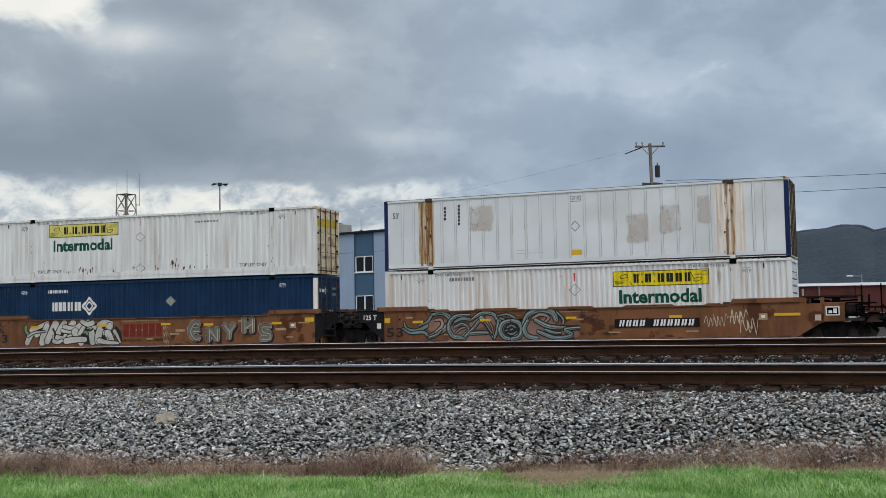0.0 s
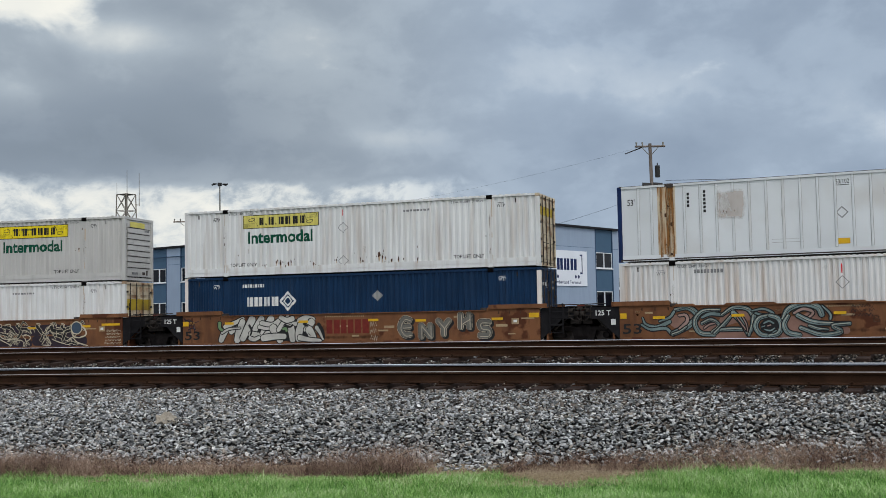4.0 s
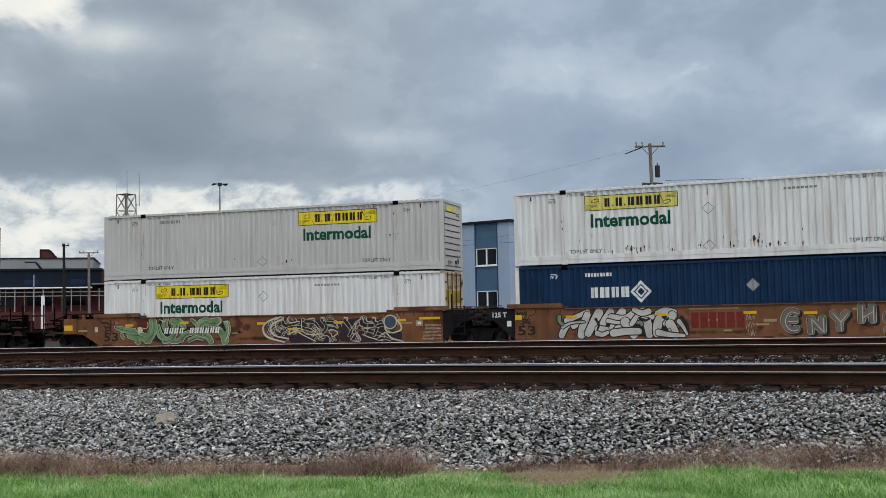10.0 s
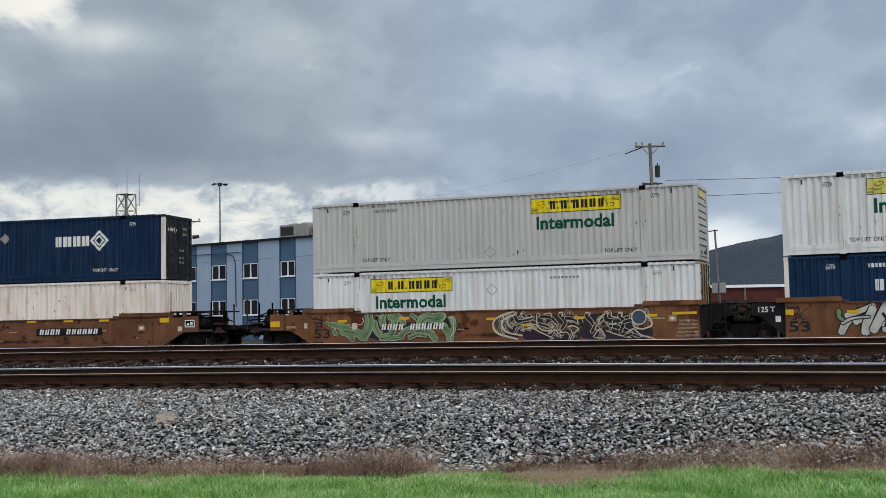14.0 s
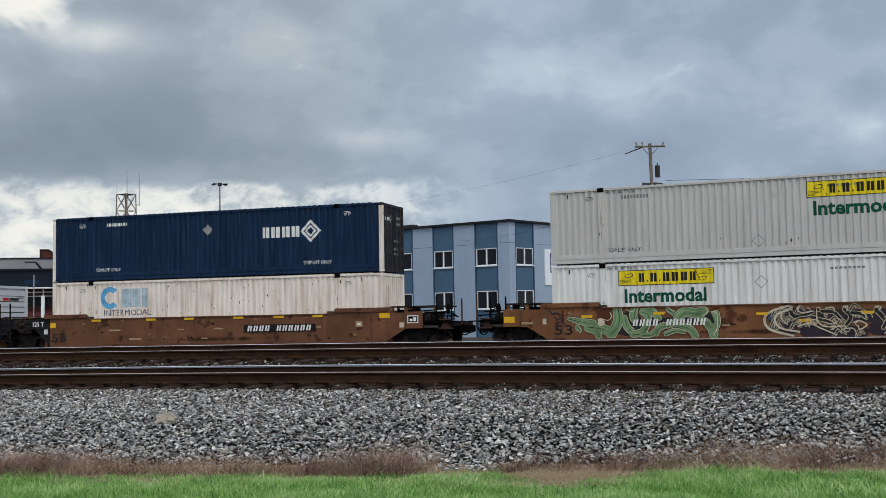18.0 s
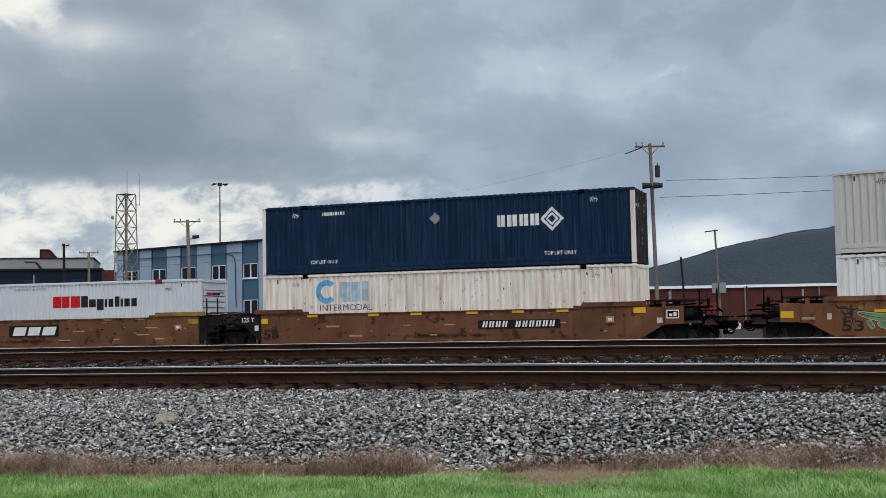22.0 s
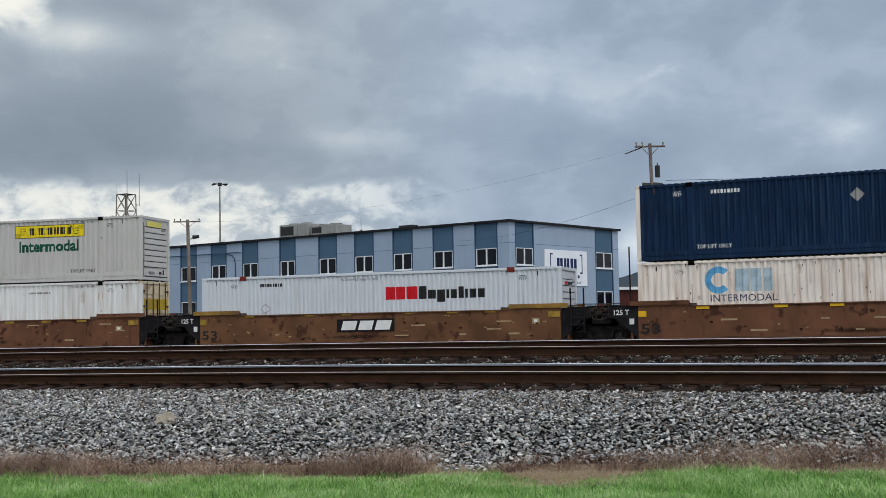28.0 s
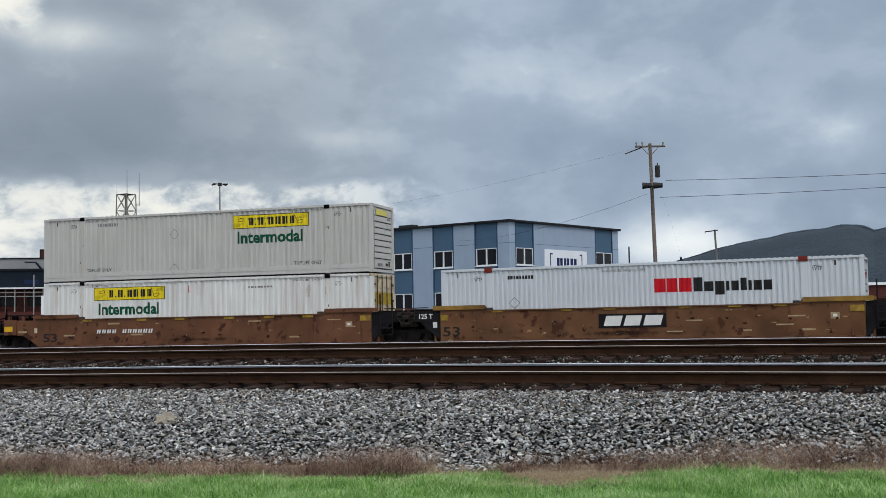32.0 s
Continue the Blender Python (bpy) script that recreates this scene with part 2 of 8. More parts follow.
    sack=paint("tan_paper", (0.30, 0.265, 0.215), 0.8, var=0.15, scale=8, fine=50, bump=0.1),
    wire=paint("dark_wire", (0.03, 0.03, 0.035), 0.6, var=0.1, scale=2, bump=0.0),
)


def glass_material():
    m = bpy.data.materials.new("dark_window_glass")
    m.use_nodes = True
    b = m.node_tree.nodes["Principled BSDF"]
    b.inputs["Base Color"].default_value = (0.004, 0.006, 0.010, 1)
    b.inputs["Roughness"].default_value = 0.06
    b.inputs["Specular IOR Level"].default_value = 0.12
    return m


M["glass"] = glass_material()


def decal(name, colour, scale=3.0, start=0.5, width=0.15, edge=0.3, stretch=1.0, strength=1.0, rough=0.75, edge_z=None):
    """A patch of dirt, rust or old paint: broken up by noise, fading out towards the edges of its own sheet."""
    m = bpy.data.materials.new(name)
    m.use_nodes = True
    n, l = m.node_tree.nodes, m.node_tree.links
    co, info = n.new("ShaderNodeTexCoord"), n.new("ShaderNodeObjectInfo")

    def calc(op, a, b=0.0):
        x = n.new("ShaderNodeMath")
        x.operation = op
        for k, v in enumerate((a, b)):
            if isinstance(v, (int, float)):
                x.inputs[k].default_value = v
            else:
                l.new(v, x.inputs[k])
        return x.outputs[0]

    sep = n.new("ShaderNodeSeparateXYZ")
    l.new(co.outputs["Generated"], sep.inputs[0])
    fall = 1.0
    for axis, rim_ in ((0, edge), (2, edge_z or edge)):
        g = sep.outputs[axis]
        d = calc("MINIMUM", calc("DIVIDE", calc("MINIMUM", g, calc("SUBTRACT", 1.0, g)), rim_), 1.0)
        fall = calc("MULTIPLY", d, fall)
    mp = n.new("ShaderNodeMapping")
    mp.inputs["Scale"].default_value = (scale, scale, scale * stretch)
    l.new(co.outputs["Object"], mp.inputs["Vector"])
    t = n.new("ShaderNodeTexNoise")
    t.noise_dimensions = "4D"
    t.inputs["Scale"].default_value, t.inputs["Detail"].default_value, t.inputs["Roughness"].default_value = 1.0, 6, 0.6
    l.new(mp.outputs[0], t.inputs["Vector"])
    l.new(calc("MULTIPLY", info.outputs["Random"], 53.0), t.inputs["W"])
    v = calc("ADD", t.outputs["Fac"], calc("MULTIPLY", calc("SUBTRACT", fall, 1.0), 0.55))
    r = n.new("ShaderNodeMapRange")
    r.interpolation_type = "SMOOTHSTEP"
    r.inputs["From Min"].default_value, r.inputs["From Max"].default_value = start, start + width
    r.inputs["To Max"].default_value = strength
    l.new(v, r.inputs["Value"])
    tone = n.new("ShaderNodeMix")
    tone.data_type = "RGBA"
    tone.inputs[6].default_value = (*(c * 0.7 for c in colour), 1)
    tone.inputs[7].default_value = (*(min(c * 1.25, 1) for c in colour), 1)
    l.new(t.outputs["Fac"], tone.inputs[0])
    b = n["Principled BSDF"]
    l.new(tone.outputs[2], b.inputs["Base Color"])
    l.new(r.outputs[0], b.inputs["Alpha"])
    b.inputs["Roughness"].default_value = rough
    b.inputs["Specular IOR Level"].default_value = 0.1
    return m


M.update(
    ghost=decal("tan_ghost_of_old_panel", (0.56, 0.48, 0.42), 1.6, 0.22, 0.32, 0.2, 0.45, 0.5),
    rust_run=decal("orange_brown_rust_run", (0.25, 0.115, 0.035), 5.0, 0.34, 0.2, 0.3, 0.12, 0.95, edge_z=0.04),
    rust_core=decal("dark_rust_core", (0.05, 0.022, 0.012), 7.0, 0.47, 0.1, 0.3, 0.25),
    rust_haze=decal("pale_rust_haze", (0.44, 0.33, 0.22), 4.0, 0.36, 0.35, 0.5, 0.2, 0.5, edge_z=0.3),
    grime=decal("grey_grime_film", (0.34, 0.32, 0.29), 2.5, 0.36, 0.4, 0.5, 0.25, 0.3, edge_z=0.5),
    scab=decal("dark_scabby_rust_patch", (0.055, 0.022, 0.013), 4.5, 0.44, 0.07, 0.45, 1.0, 0.9),
    scuff=decal("pale_scraped_paint", (0.33, 0.21, 0.11), 4.0, 0.44, 0.12, 0.4, 2.0, 0.75),
    soot=decal("soot_film", (0.028, 0.017, 0.012), 2.0, 0.34, 0.3, 0.45, 0.6, 0.7),
    spray_haze=decal("overspray_haze", (0.12, 0.13, 0.15), 4.0, 0.34, 0.25, 0.5, 1.0, 0.75),
)

# ---- plan of the tracks: arcs about one centre on the camera's side ----
ARC, TRACK_Y = 205.62, 42.15
CEN_Y = TRACK_Y - ARC


def dip(s, p):
    """The near tracks sag a little towards their far end, the nearer one more."""
    k = 0.038 - 0.025 * min(max((p - 19.0) / 1.5, 0.0), 1.0)
    return -k * min(((s + 5) / 12) ** 2, 4.0) if s < -5 else 0.0


def on_arc(s, p, z=0.0):
    """The place at s metres along the arc that passes p metres in front of the camera."""
    a = s / ARC
    rad = p - CEN_Y
    return Vector((rad * math.sin(a), CEN_Y + rad * math.cos(a), z))


def toe_y(x):
    return 12.9 + 0.34 * max(min(x, 60), -60)


def p_of(x, y):
    return math.hypot(x, y - CEN_Y) + CEN_Y


def ground_z(x, y):
    """Height of the ground: lawn, ballast shoulder, two raised tracks, then the level yard."""
    if abs(x) > 75:
        return 0.25 if y > 12 else 0.0
    p = p_of(x, y)
    p0 = toe_y(x) - y + p if y > 0 else 99
    if p <= p0:
        return 0.0
    pts = ((p0, 0.0), (min(p0 + 0.5 * (15.7 - p0), 15.5), 0.34), (15.8, 0.465), (16.5, 0.465), (19.6, 0.57), (20.4, 0.75), (23.6, 0.89), (26.5, 0.25), (39, 0.25), (40.6, 0.28), (46.2, 0.28), (47, 0.25), (9999, 0.25))
    for (pa, za), (pb, zb) in zip(pts, pts[1:]):
        if pa <= p <= pb:
            u = (p - pa) / max(pb - pa, 1e-6)
            return za + (zb - za) * u + (dip(ARC * math.atan2(x, y - CEN_Y), p) if 15.4 < p < 25.5 else 0.0)
    return 0.25


def speckled(name, cols, scale, rough=0.9, bump=0.6, patch=0.15):
    """Ground cover of several colours in small cells, with larger patches."""
    m = bpy.data.materials.new(name)
    m.use_nodes = True
    n, l = m.node_tree.nodes, m.node_tree.links
    co = n.new("ShaderNodeTexCoord")
    vor = n.new("ShaderNodeTexVoronoi")
    vor.inputs["Scale"].default_value = scale
    l.new(co.outputs["Object"], vor.inputs["Vector"])
    big = n.new("ShaderNodeTexNoise")
    big.inputs["Scale"].default_value = patch
    big.inputs["Detail"].default_value = 6
    l.new(co.outputs["Object"], big.inputs["Vector"])
    sep = n.new("ShaderNodeSeparateColor")
    l.new(vor.outputs["Color"], sep.inputs[0])
    add = n.new("ShaderNodeMath")
    add.operation = "MULTIPLY_ADD"
    add.inputs[1].default_value = 0.6
    l.new(sep.outputs[0], add.inputs[0])
    half = n.new("ShaderNodeMath")
    half.operation = "MULTIPLY"
    half.inputs[1].default_value = 0.4
    l.new(big.outputs["Fac"], half.inputs[0])
    l.new(half.outputs[0], add.inputs[2])
    r = n.new("ShaderNodeValToRGB")
    r.color_ramp.elements[0].color = (*cols[0], 1)
    r.color_ramp.elements[1].color = (*cols[-1], 1)
    for i, c in enumerate(cols[1:-1], 1):
        e = r.color_ramp.elements.new(i / (len(cols) - 1))
        e.color = (*c, 1)
    l.new(add.outputs[0], r.inputs[0])
    b = n["Principled BSDF"]
    l.new(r.outputs[0], b.inputs["Base Color"])
    b.inputs["Roughness"].default_value = rough
    b.inputs["Specular IOR Level"].default_value = 0.05
    bp = n.new("ShaderNodeBump")
    bp.inputs["Strength"].default_value = bump
    bp.inputs["Distance"].default_value = 0.03
    l.new(vor.outputs["Distance"], bp.inputs["Height"])
    l.new(bp.outputs["Normal"], b.inputs["Normal"])
    return m


M["lawn"] = speckled("lawn_soil_and_grass", ((0.04, 0.07, 0.015), (0.08, 0.16, 0.025), (0.12, 0.25, 0.04)), 60)
M["yard"] = speckled("yard_gravel", ((0.025, 0.022, 0.02), (0.05, 0.045, 0.04), (0.085, 0.075, 0.07)), 18)
# near-black: the shade in the gaps between stones is put into this colour
M["bed"] = speckled("ballast_shade", ((0.002, 0.002, 0.002), (0.006, 0.0055, 0.005), (0.012, 0.011, 0.01)), 25)

# ground: one sheet out to the horizon
xs = [-3200, -1200, -500, -200, -100] + [-75 + i * 2.5 for i in range(49)] + [60, 120, 300, 900, 3200]
ys = [-3200, -900, -300, -80, -20, 0, 4] + [5 + i * 0.5 for i in range(70)] + [41, 43, 45, 47, 50, 60, 80, 100, 140, 220, 500, 1200, 3200]
xs = sorted(set(xs + [-16 + i * 0.25 for i in range(73)]))
ys = sorted(set(ys + [6 + i * 0.125 for i in range(89)]))
verts = [(x, y, ground_z(x, y)) for y in ys for x in xs]
nx = len(xs)
faces = [(j * nx + i, j * nx + i + 1, (j + 1) * nx + i + 1, (j + 1) * nx + i) for j in range(len(ys) - 1) for i in range(nx - 1)]
gm = bpy.data.meshes.new("ground")
gm.from_pydata(verts, [], faces)
gm.materials.append(M["lawn"])
gm.materials.append(M["yard"])
for poly in gm.polygons:
    c = poly.center
    poly.material_index = 1 if (c.y > toe_y(c.x) - 0.35 and c.y > 0) else 0
tagged(new("ground", gm), label="mown green lawn rising to a gravel railway yard", category="ground", kind="structure")


def strip(name, p0, p1, lift, material, label, s0=-62, s1=24, step=1.0, np_=8):
    v, f = [], []
    ns = int((s1 - s0) / step) + 1
    for i in range(ns):
        s = s0 + i * step
        for k in range(np_):
            p = p0 + (p1 - p0) * k / (np_ - 1)
            w = on_arc(s, p)
            v.append((w.x, w.y, max(ground_z(w.x, w.y), -1) + lift))
    for i in range(ns - 1):
        for k in range(np_ - 1):
            f.append((i * np_ + k, i * np_ + k + 1, (i + 1) * np_ + k + 1, (i + 1) * np_ + k))
    me = bpy.data.meshes.new(name)
    me.from_pydata(v, [], f)
    me.materials.append(material)
    return tagged(new(name, me), label=label, category="ballast", kind="structure")


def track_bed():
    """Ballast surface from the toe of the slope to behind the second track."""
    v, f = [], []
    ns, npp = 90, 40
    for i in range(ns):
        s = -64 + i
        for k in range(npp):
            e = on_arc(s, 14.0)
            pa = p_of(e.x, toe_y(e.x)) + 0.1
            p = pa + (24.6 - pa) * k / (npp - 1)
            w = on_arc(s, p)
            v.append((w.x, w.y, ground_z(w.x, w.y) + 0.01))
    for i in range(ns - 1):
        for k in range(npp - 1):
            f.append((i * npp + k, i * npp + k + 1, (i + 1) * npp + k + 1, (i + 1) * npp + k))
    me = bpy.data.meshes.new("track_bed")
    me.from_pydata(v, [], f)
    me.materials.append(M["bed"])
    tagged(new("track_bed", me), label="near-black ballast bed under two tracks, gap shade in its colour", category="ballast", kind="structure")


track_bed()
# the same near-black sheet paints in the shade beneath the train
strip("far_track_bed", 39.6, 47.2, 0.015, M["bed"], "near-black ballast under the container train, its shade in the colour", -110, 60)

RAIL_PROFILE = ((-0.075, 0), (0.075, 0), (0.075, 0.012), (0.015, 0.03), (0.009, 0.045), (0.009, 0.135), (0.03, 0.145), (0.037, 0.15), (0.037, 0.178), (0.03, 0.185), (-0.03, 0.185), (-0.037, 0.178), (-0.037, 0.15), (-0.03, 0.145), (-0.009, 0.135), (-0.009, 0.045), (-0.015, 0.03), (-0.075, 0.012))


def rail(p, z_top, label, s0=-64, s1=26, sag=True, head="rail_top"):
    """A rail of the usual section, bent along the arc: base, web, and a head with a bright running face."""
    r = thing("rail", label, "rail", "rails of the near tracks" if sag else "rails of the far track")
    n = len(RAIL_PROFILE)
    ss = [s0 + i * 1.0 for i in range(int(s1 - s0) + 1)]
    for name, ks in (("rail_base", (0, 1, 2, 16, 17)), ("rail_web", (3, 4, 14, 15)), ("rail_head", (5, 6, 7, 8, 9, 10, 11, 12, 13))):
        v, f, mi = [], [], []
        for s in ss:
            for a, h in RAIL_PROFILE:
                v.append(tuple(on_arc(s, p + a, z_top - 0.185 + h + (dip(s, p) if sag else 0))))
        for i in range(len(ss) - 1):
            for k in ks:
                j = (k + 1) % n
                f.append((i * n + k, i * n + j, (i + 1) * n + j, (i + 1) * n + k))
                mi.append(1 if k in (7, 8, 9, 10) else 2 if k == 11 and head == "rail_top" and p != 22.5 else 0)
        me = bpy.data.meshes.new(name)
        me.from_pydata(v, [], f)
        me.materials.append(M["rail_side"])
        me.materials.append(M[head])
        me.materials.append(M["rail_face"])
        me.polygons.foreach_set("material_index", mi)
        part(name, me, None, r)


for p, z in ((16.9, 0.788), (18.4, 0.853), (21.0, 1.08), (22.5, 1.165)):
    rail(p, z, "rusty steel rail with a bright worn running face", head="rail_dull" if p in (16.9, 21.0) else "rail_top")
for p in (TRACK_Y + 0.56, TRACK_Y + 2.06):
    rail(p, 0.5, "rail under the container train, its head worn bright", -130, 110, sag=False)

# ---- the train ----
CL, CW, CH = 16.154, 2.591, 2.896
HALF = CL / 2
TRAIN_P = TRACK_Y + CW / 2 - 0.08
RAIL_Z = 0.5
LOW_Z, UP_Z = 0.78, 3.72
MOVERS, WHEELSETS = [], []


def run(t):
    """Metres that the train has gone after t seconds."""
    k = t / 32
    return 77.48 * k + 8.54 * k ** 2 - 5.84 * k ** 3 + 3.24 * k ** 4


def train_pose(s, z):
    a = s / ARC
    w = on_arc(s, TRAIN_P, z)
    return Matrix.Translation(w) @ Matrix.Rotation(-a, 4, "Z")


# side corrugation: x breakpoints and depths
POST_X, POST_W = 6.02, 0.11
PITCH, DEEP = 0.25, 0.046


def corrugation(pitch):
    out = []
    for x0, x1 in ((-HALF + 0.17, -POST_X - POST_W), (-POST_X + POST_W, POST_X - POST_W), (POST_X + POST_W, HALF - 0.17)):
        n = max(round((x1 - x0) / pitch), 1)
        w = (x1 - x0) / n
        seg = []
        for i in range(n):
            b = x0 + i * w
            seg += [(b, 0.0), (b + w * 0.34, 0.0), (b + w * 0.5, DEEP), (b + w * 0.84, DEEP)]
        seg.append((x1, 0.0))
        out.append(seg)
    return out


WAVE = corrugation(PITCH)
FINE_WAVE = corrugation(0.2)
FLAT_WAVE = [[(s[0][0], 0.012), (s[-1][0], 0.012)] for s in WAVE]


def depth_at(x, wave):
    for seg in wave:
        if seg[0][0] <= x <= seg[-1][0]:
            for (xa, da), (xb, db) in zip(seg, seg[1:]):
                if xa <= x <= xb:
                    return da + (db - da) * (x - xa) / max(xb - xa, 1e-9)
    return 0.0


def side_wall_bm(seg, y_out, inward, z0, z1):
    """One corrugated wall panel, with a flat back."""
    bm = bmesh.new()
    rows = []
    for x, d in seg:
        rows.append([bm.verts.new((x, y_out + inward * d, z)) for z in (z0, z1)] + [bm.verts.new((x, y_out + inward * 0.07, z)) for z in (z0, z1)])
    for a, b in zip(rows, rows[1:]):
        bm.faces.new((a[0], b[0], b[1], a[1]))
        bm.faces.new((a[2], a[3], b[3], b[2]))
        bm.faces.new((a[0], a[2], b[2], b[0]))
        bm.faces.new((a[1], b[1], b[3], a[3]))
    for r in (rows[0], rows[-1]):
        bm.faces.new((r[0], r[1], r[3], r[2]))
    return bm


CACHE = {}


def cached(key, build, material):
    if (key, material.name) not in CACHE:
        CACHE[(key, material.name)] = mesh_of(key, build(), material)
    return CACHE[(key, material.name)]


def wavy(bm, wave, off):
    """Lays a flat drawing in x, z on the container's corrugated side."""
    xs = [v.co.x for v in bm.verts]
    lo, hi = min(xs), max(xs)
    for seg in wave:
        if len(seg) > 2:
            for x, d in seg:
                if lo < x < hi:
                    bmesh.ops.bisect_plane(bm, geom=bm.verts[:] + bm.edges[:] + bm.faces[:], plane_co=(x, 0, 0), plane_no=(1, 0, 0), dist=1e-5)
    for v in bm.verts:
        v.co.y = -CW / 2 + depth_at(v.co.x, wave) - off
    return bm


def rect_bm(*rects):
    bm = bmesh.new()
    for x0, x1, z0, z1 in rects:
        bm.faces.new([bm.verts.new(c) for c in ((x0, 0, z0), (x1, 0, z0), (x1, 0, z1), (x0, 0, z1))])
    return bm


def poly_bm(*polys):
    bm = bmesh.new()
    for pts in polys:
        bm.faces.new([bm.verts.new((x, 0, z)) for x, z in pts])
    return bm


def letters_bm(text, x0, x1, z0, z1, bold=0.0, shear=0.0):
    """The words, filling the given box in x, z."""
    cu = bpy.data.curves.new("letters", "FONT")
    cu.body, cu.offset, cu.shear, cu.resolution_u = text, bold, shear, 2
    ob = bpy.data.objects.new("letters", cu)
    me = bpy.data.meshes.new_from_object(ob)
    bpy.data.objects.remove(ob)
    bm = bmesh.new()
    bm.from_mesh(me)
    bpy.data.meshes.remove(me)
    bmesh.ops.triangulate(bm, faces=bm.faces[:])
    xa, xb = min(v.co.x for v in bm.verts), max(v.co.x for v in bm.verts)
    za, zb = min(v.co.y for v in bm.verts), max(v.co.y for v in bm.verts)
    for v in bm.verts:
        v.co = (x0 + (v.co.x - xa) / (xb - xa) * (x1 - x0), 0, z0 + (v.co.y - za) / (zb - za) * (z1 - z0))
    return bm


def block_word(x0, x1, z0, z1, widths, gap=0.25):
    """Plain blocks in a row, standing for a name."""
    total = sum(widths) + gap * (len(widths) - 1)
    k = (x1 - x0) / total
    out, x = [], x0
    for w in widths:
        out.append((x, x + w * k, z0, z1))
        x += (w + gap) * k
    return out


def name_bars(r):
    """Two plain bars that stand for a character of a trade name."""
    x0, x1, z0, z1 = r
    t = (x1 - x0) * 0.45
    return [(x0, x0 + t, z0, z1), (x1 - t, x1, z0, z1)]


def bars(x0, x1, z0, z1, n, fill=0.7):
    w = (x1 - x0) / n
    return [(x0 + i * w, x0 + (i + fill) * w, z0, z1) for i in range(n)]


def container(label, s_mid, z, skin, end="door", end_mat=None, post_mat=None, flat=False, group="stacked containers", fine=False):
    """A 53 foot container: corrugated walls, rails, posts, castings, a door or a ribbed front at its leading end."""
    c = thing("shipping_container", label, "container", group)
    wave = FLAT_WAVE if flat else FINE_WAVE if fine else WAVE
    post = post_mat or skin
    em = end_mat or skin
    zb, zt = (0.24 if flat else 0.36), CH - 0.09
    for side, inward in ((-CW / 2, 1), (CW / 2, -1)):
        for i, seg in enumerate(wave):
            part("side_panel", cached(f"side_panel_{i}_{inward}_{flat}_{fine}", lambda: side_wall_bm(seg, side, inward, zb, zt), skin), None, c)
        ya, yb = sorted((side, side + inward * 0.1))
        yf = (0.012, 0.0) if inward > 0 else (0.0, -0.012)
        part("bottom_rail", cached(f"bottom_rail_{inward}_{flat}", lambda: boxes((-HALF + 0.17, HALF - 0.17, ya - yf[0], yb - yf[1], 0.03, zb - 0.19), (-HALF + 0.17, HALF - 0.17, ya + 0.03, yb - 0.03, zb - 0.19, zb - 0.165), (-HALF + 0.17, HALF - 0.17, ya, yb, zb - 0.165, zb)), skin), None, c)
        part("top_rail", cached(f"top_rail_{inward}", lambda: boxes((-HALF + 0.17, HALF - 0.17, ya - (0.026 if inward > 0 else 0.0), yb + (0.026 if inward < 0 else 0.0), zt, CH - 0.01)), skin), None, c)
        for x in (-POST_X, POST_X):
            part("side_post", cached(f"side_post_{inward}_{x}", lambda: bevelled(boxes((x - POST_W, x + POST_W, ya - 0.006, yb, 0.12, CH - 0.12)), 0.012), M["rusted"] if flat else skin), None, c)
            for za, zc in ((-0.0, 0.12), (CH - 0.12, CH + 0.012)):
                part("corner_casting", cached(f"mid_casting_{inward}_{x}_{za}", lambda: bevelled(boxes((x - (0.125 if za else 0.1), x + (0.125 if za else 0.1), ya - (0.034 if za else 0.016), yb + 0.05, za - (0.03 if za else 0.0), zc)), 0.01), (M["casting"] if flat else M["black"]) if za else skin), None, c)
        for x in (-HALF, HALF - 0.17):
            part("corner_post", cached(f"corner_post_{inward}_{x}", lambda: bevelled(boxes((x, x + 0.17, min(side, side + inward * 0.16), max(side, side + inward * 0.16), 0.12, CH - 0.12)), 0.01), em if end == "door" and inward < 0 and x > 0 else post), None, c)
            for za, zc in ((0.0, 0.12), (CH - 0.12, CH)):
                part("corner_casting", cached(f"end_casting_{inward}_{x}_{za}", lambda: bevelled(boxes((x - 0.004, x + 0.174, min(side - inward * 0.004, side + inward * 0.17), max(side - inward * 0.004, side + inward * 0.17), za, zc)), 0.012), em if end == "door" and x > 0 and (inward < 0 or za) else post), None, c)
    pitch = 0.2 if fine else PITCH
    ridges = [] if flat else [(-HALF + 0.25 + i * pitch, -HALF + 0.25 + (i + 0.55) * pitch, -CW / 2 + 0.004, CW / 2 - 0.004, CH - 0.012, CH + 0.013) for i in range(int((CL - 0.5) / pitch))]
    part("roof", cached(f"roof_{flat}_{fine}", lambda: boxes((-HALF + 0.1, HALF - 0.1, -CW / 2 + 0.09, CW / 2 - 0.09, CH - 0.07, CH - 0.03), *ridges), skin), None, c, "" if flat else "ridged sheet roof")
    part("underframe", cached("underframe", lambda: boxes((-HALF + 0.05, HALF - 0.05, -CW / 2 + 0.1, CW / 2 - 0.1, 0.05, 0.2)), M["casting"]), None, c)
    part("rear_wall", cached("rear_wall", lambda: boxes((-HALF + 0.03, -HALF + 0.1, -CW / 2 + 0.17, CW / 2 - 0.17, 0.1, CH - 0.05)), skin), None, c)
    part("end_header", cached("end_header", lambda: boxes((HALF - 0.12, HALF - 0.01, -CW / 2 + 0.17, CW / 2 - 0.17, CH - 0.13, CH - 0.01)), em if end == "door" else post), None, c)
    part("end_sill", cached("end_sill", lambda: boxes((HALF - 0.12, HALF - 0.01, -CW / 2 + 0.17, CW / 2 - 0.17, 0.02, 0.14)), em if end == "door" else post), None, c)
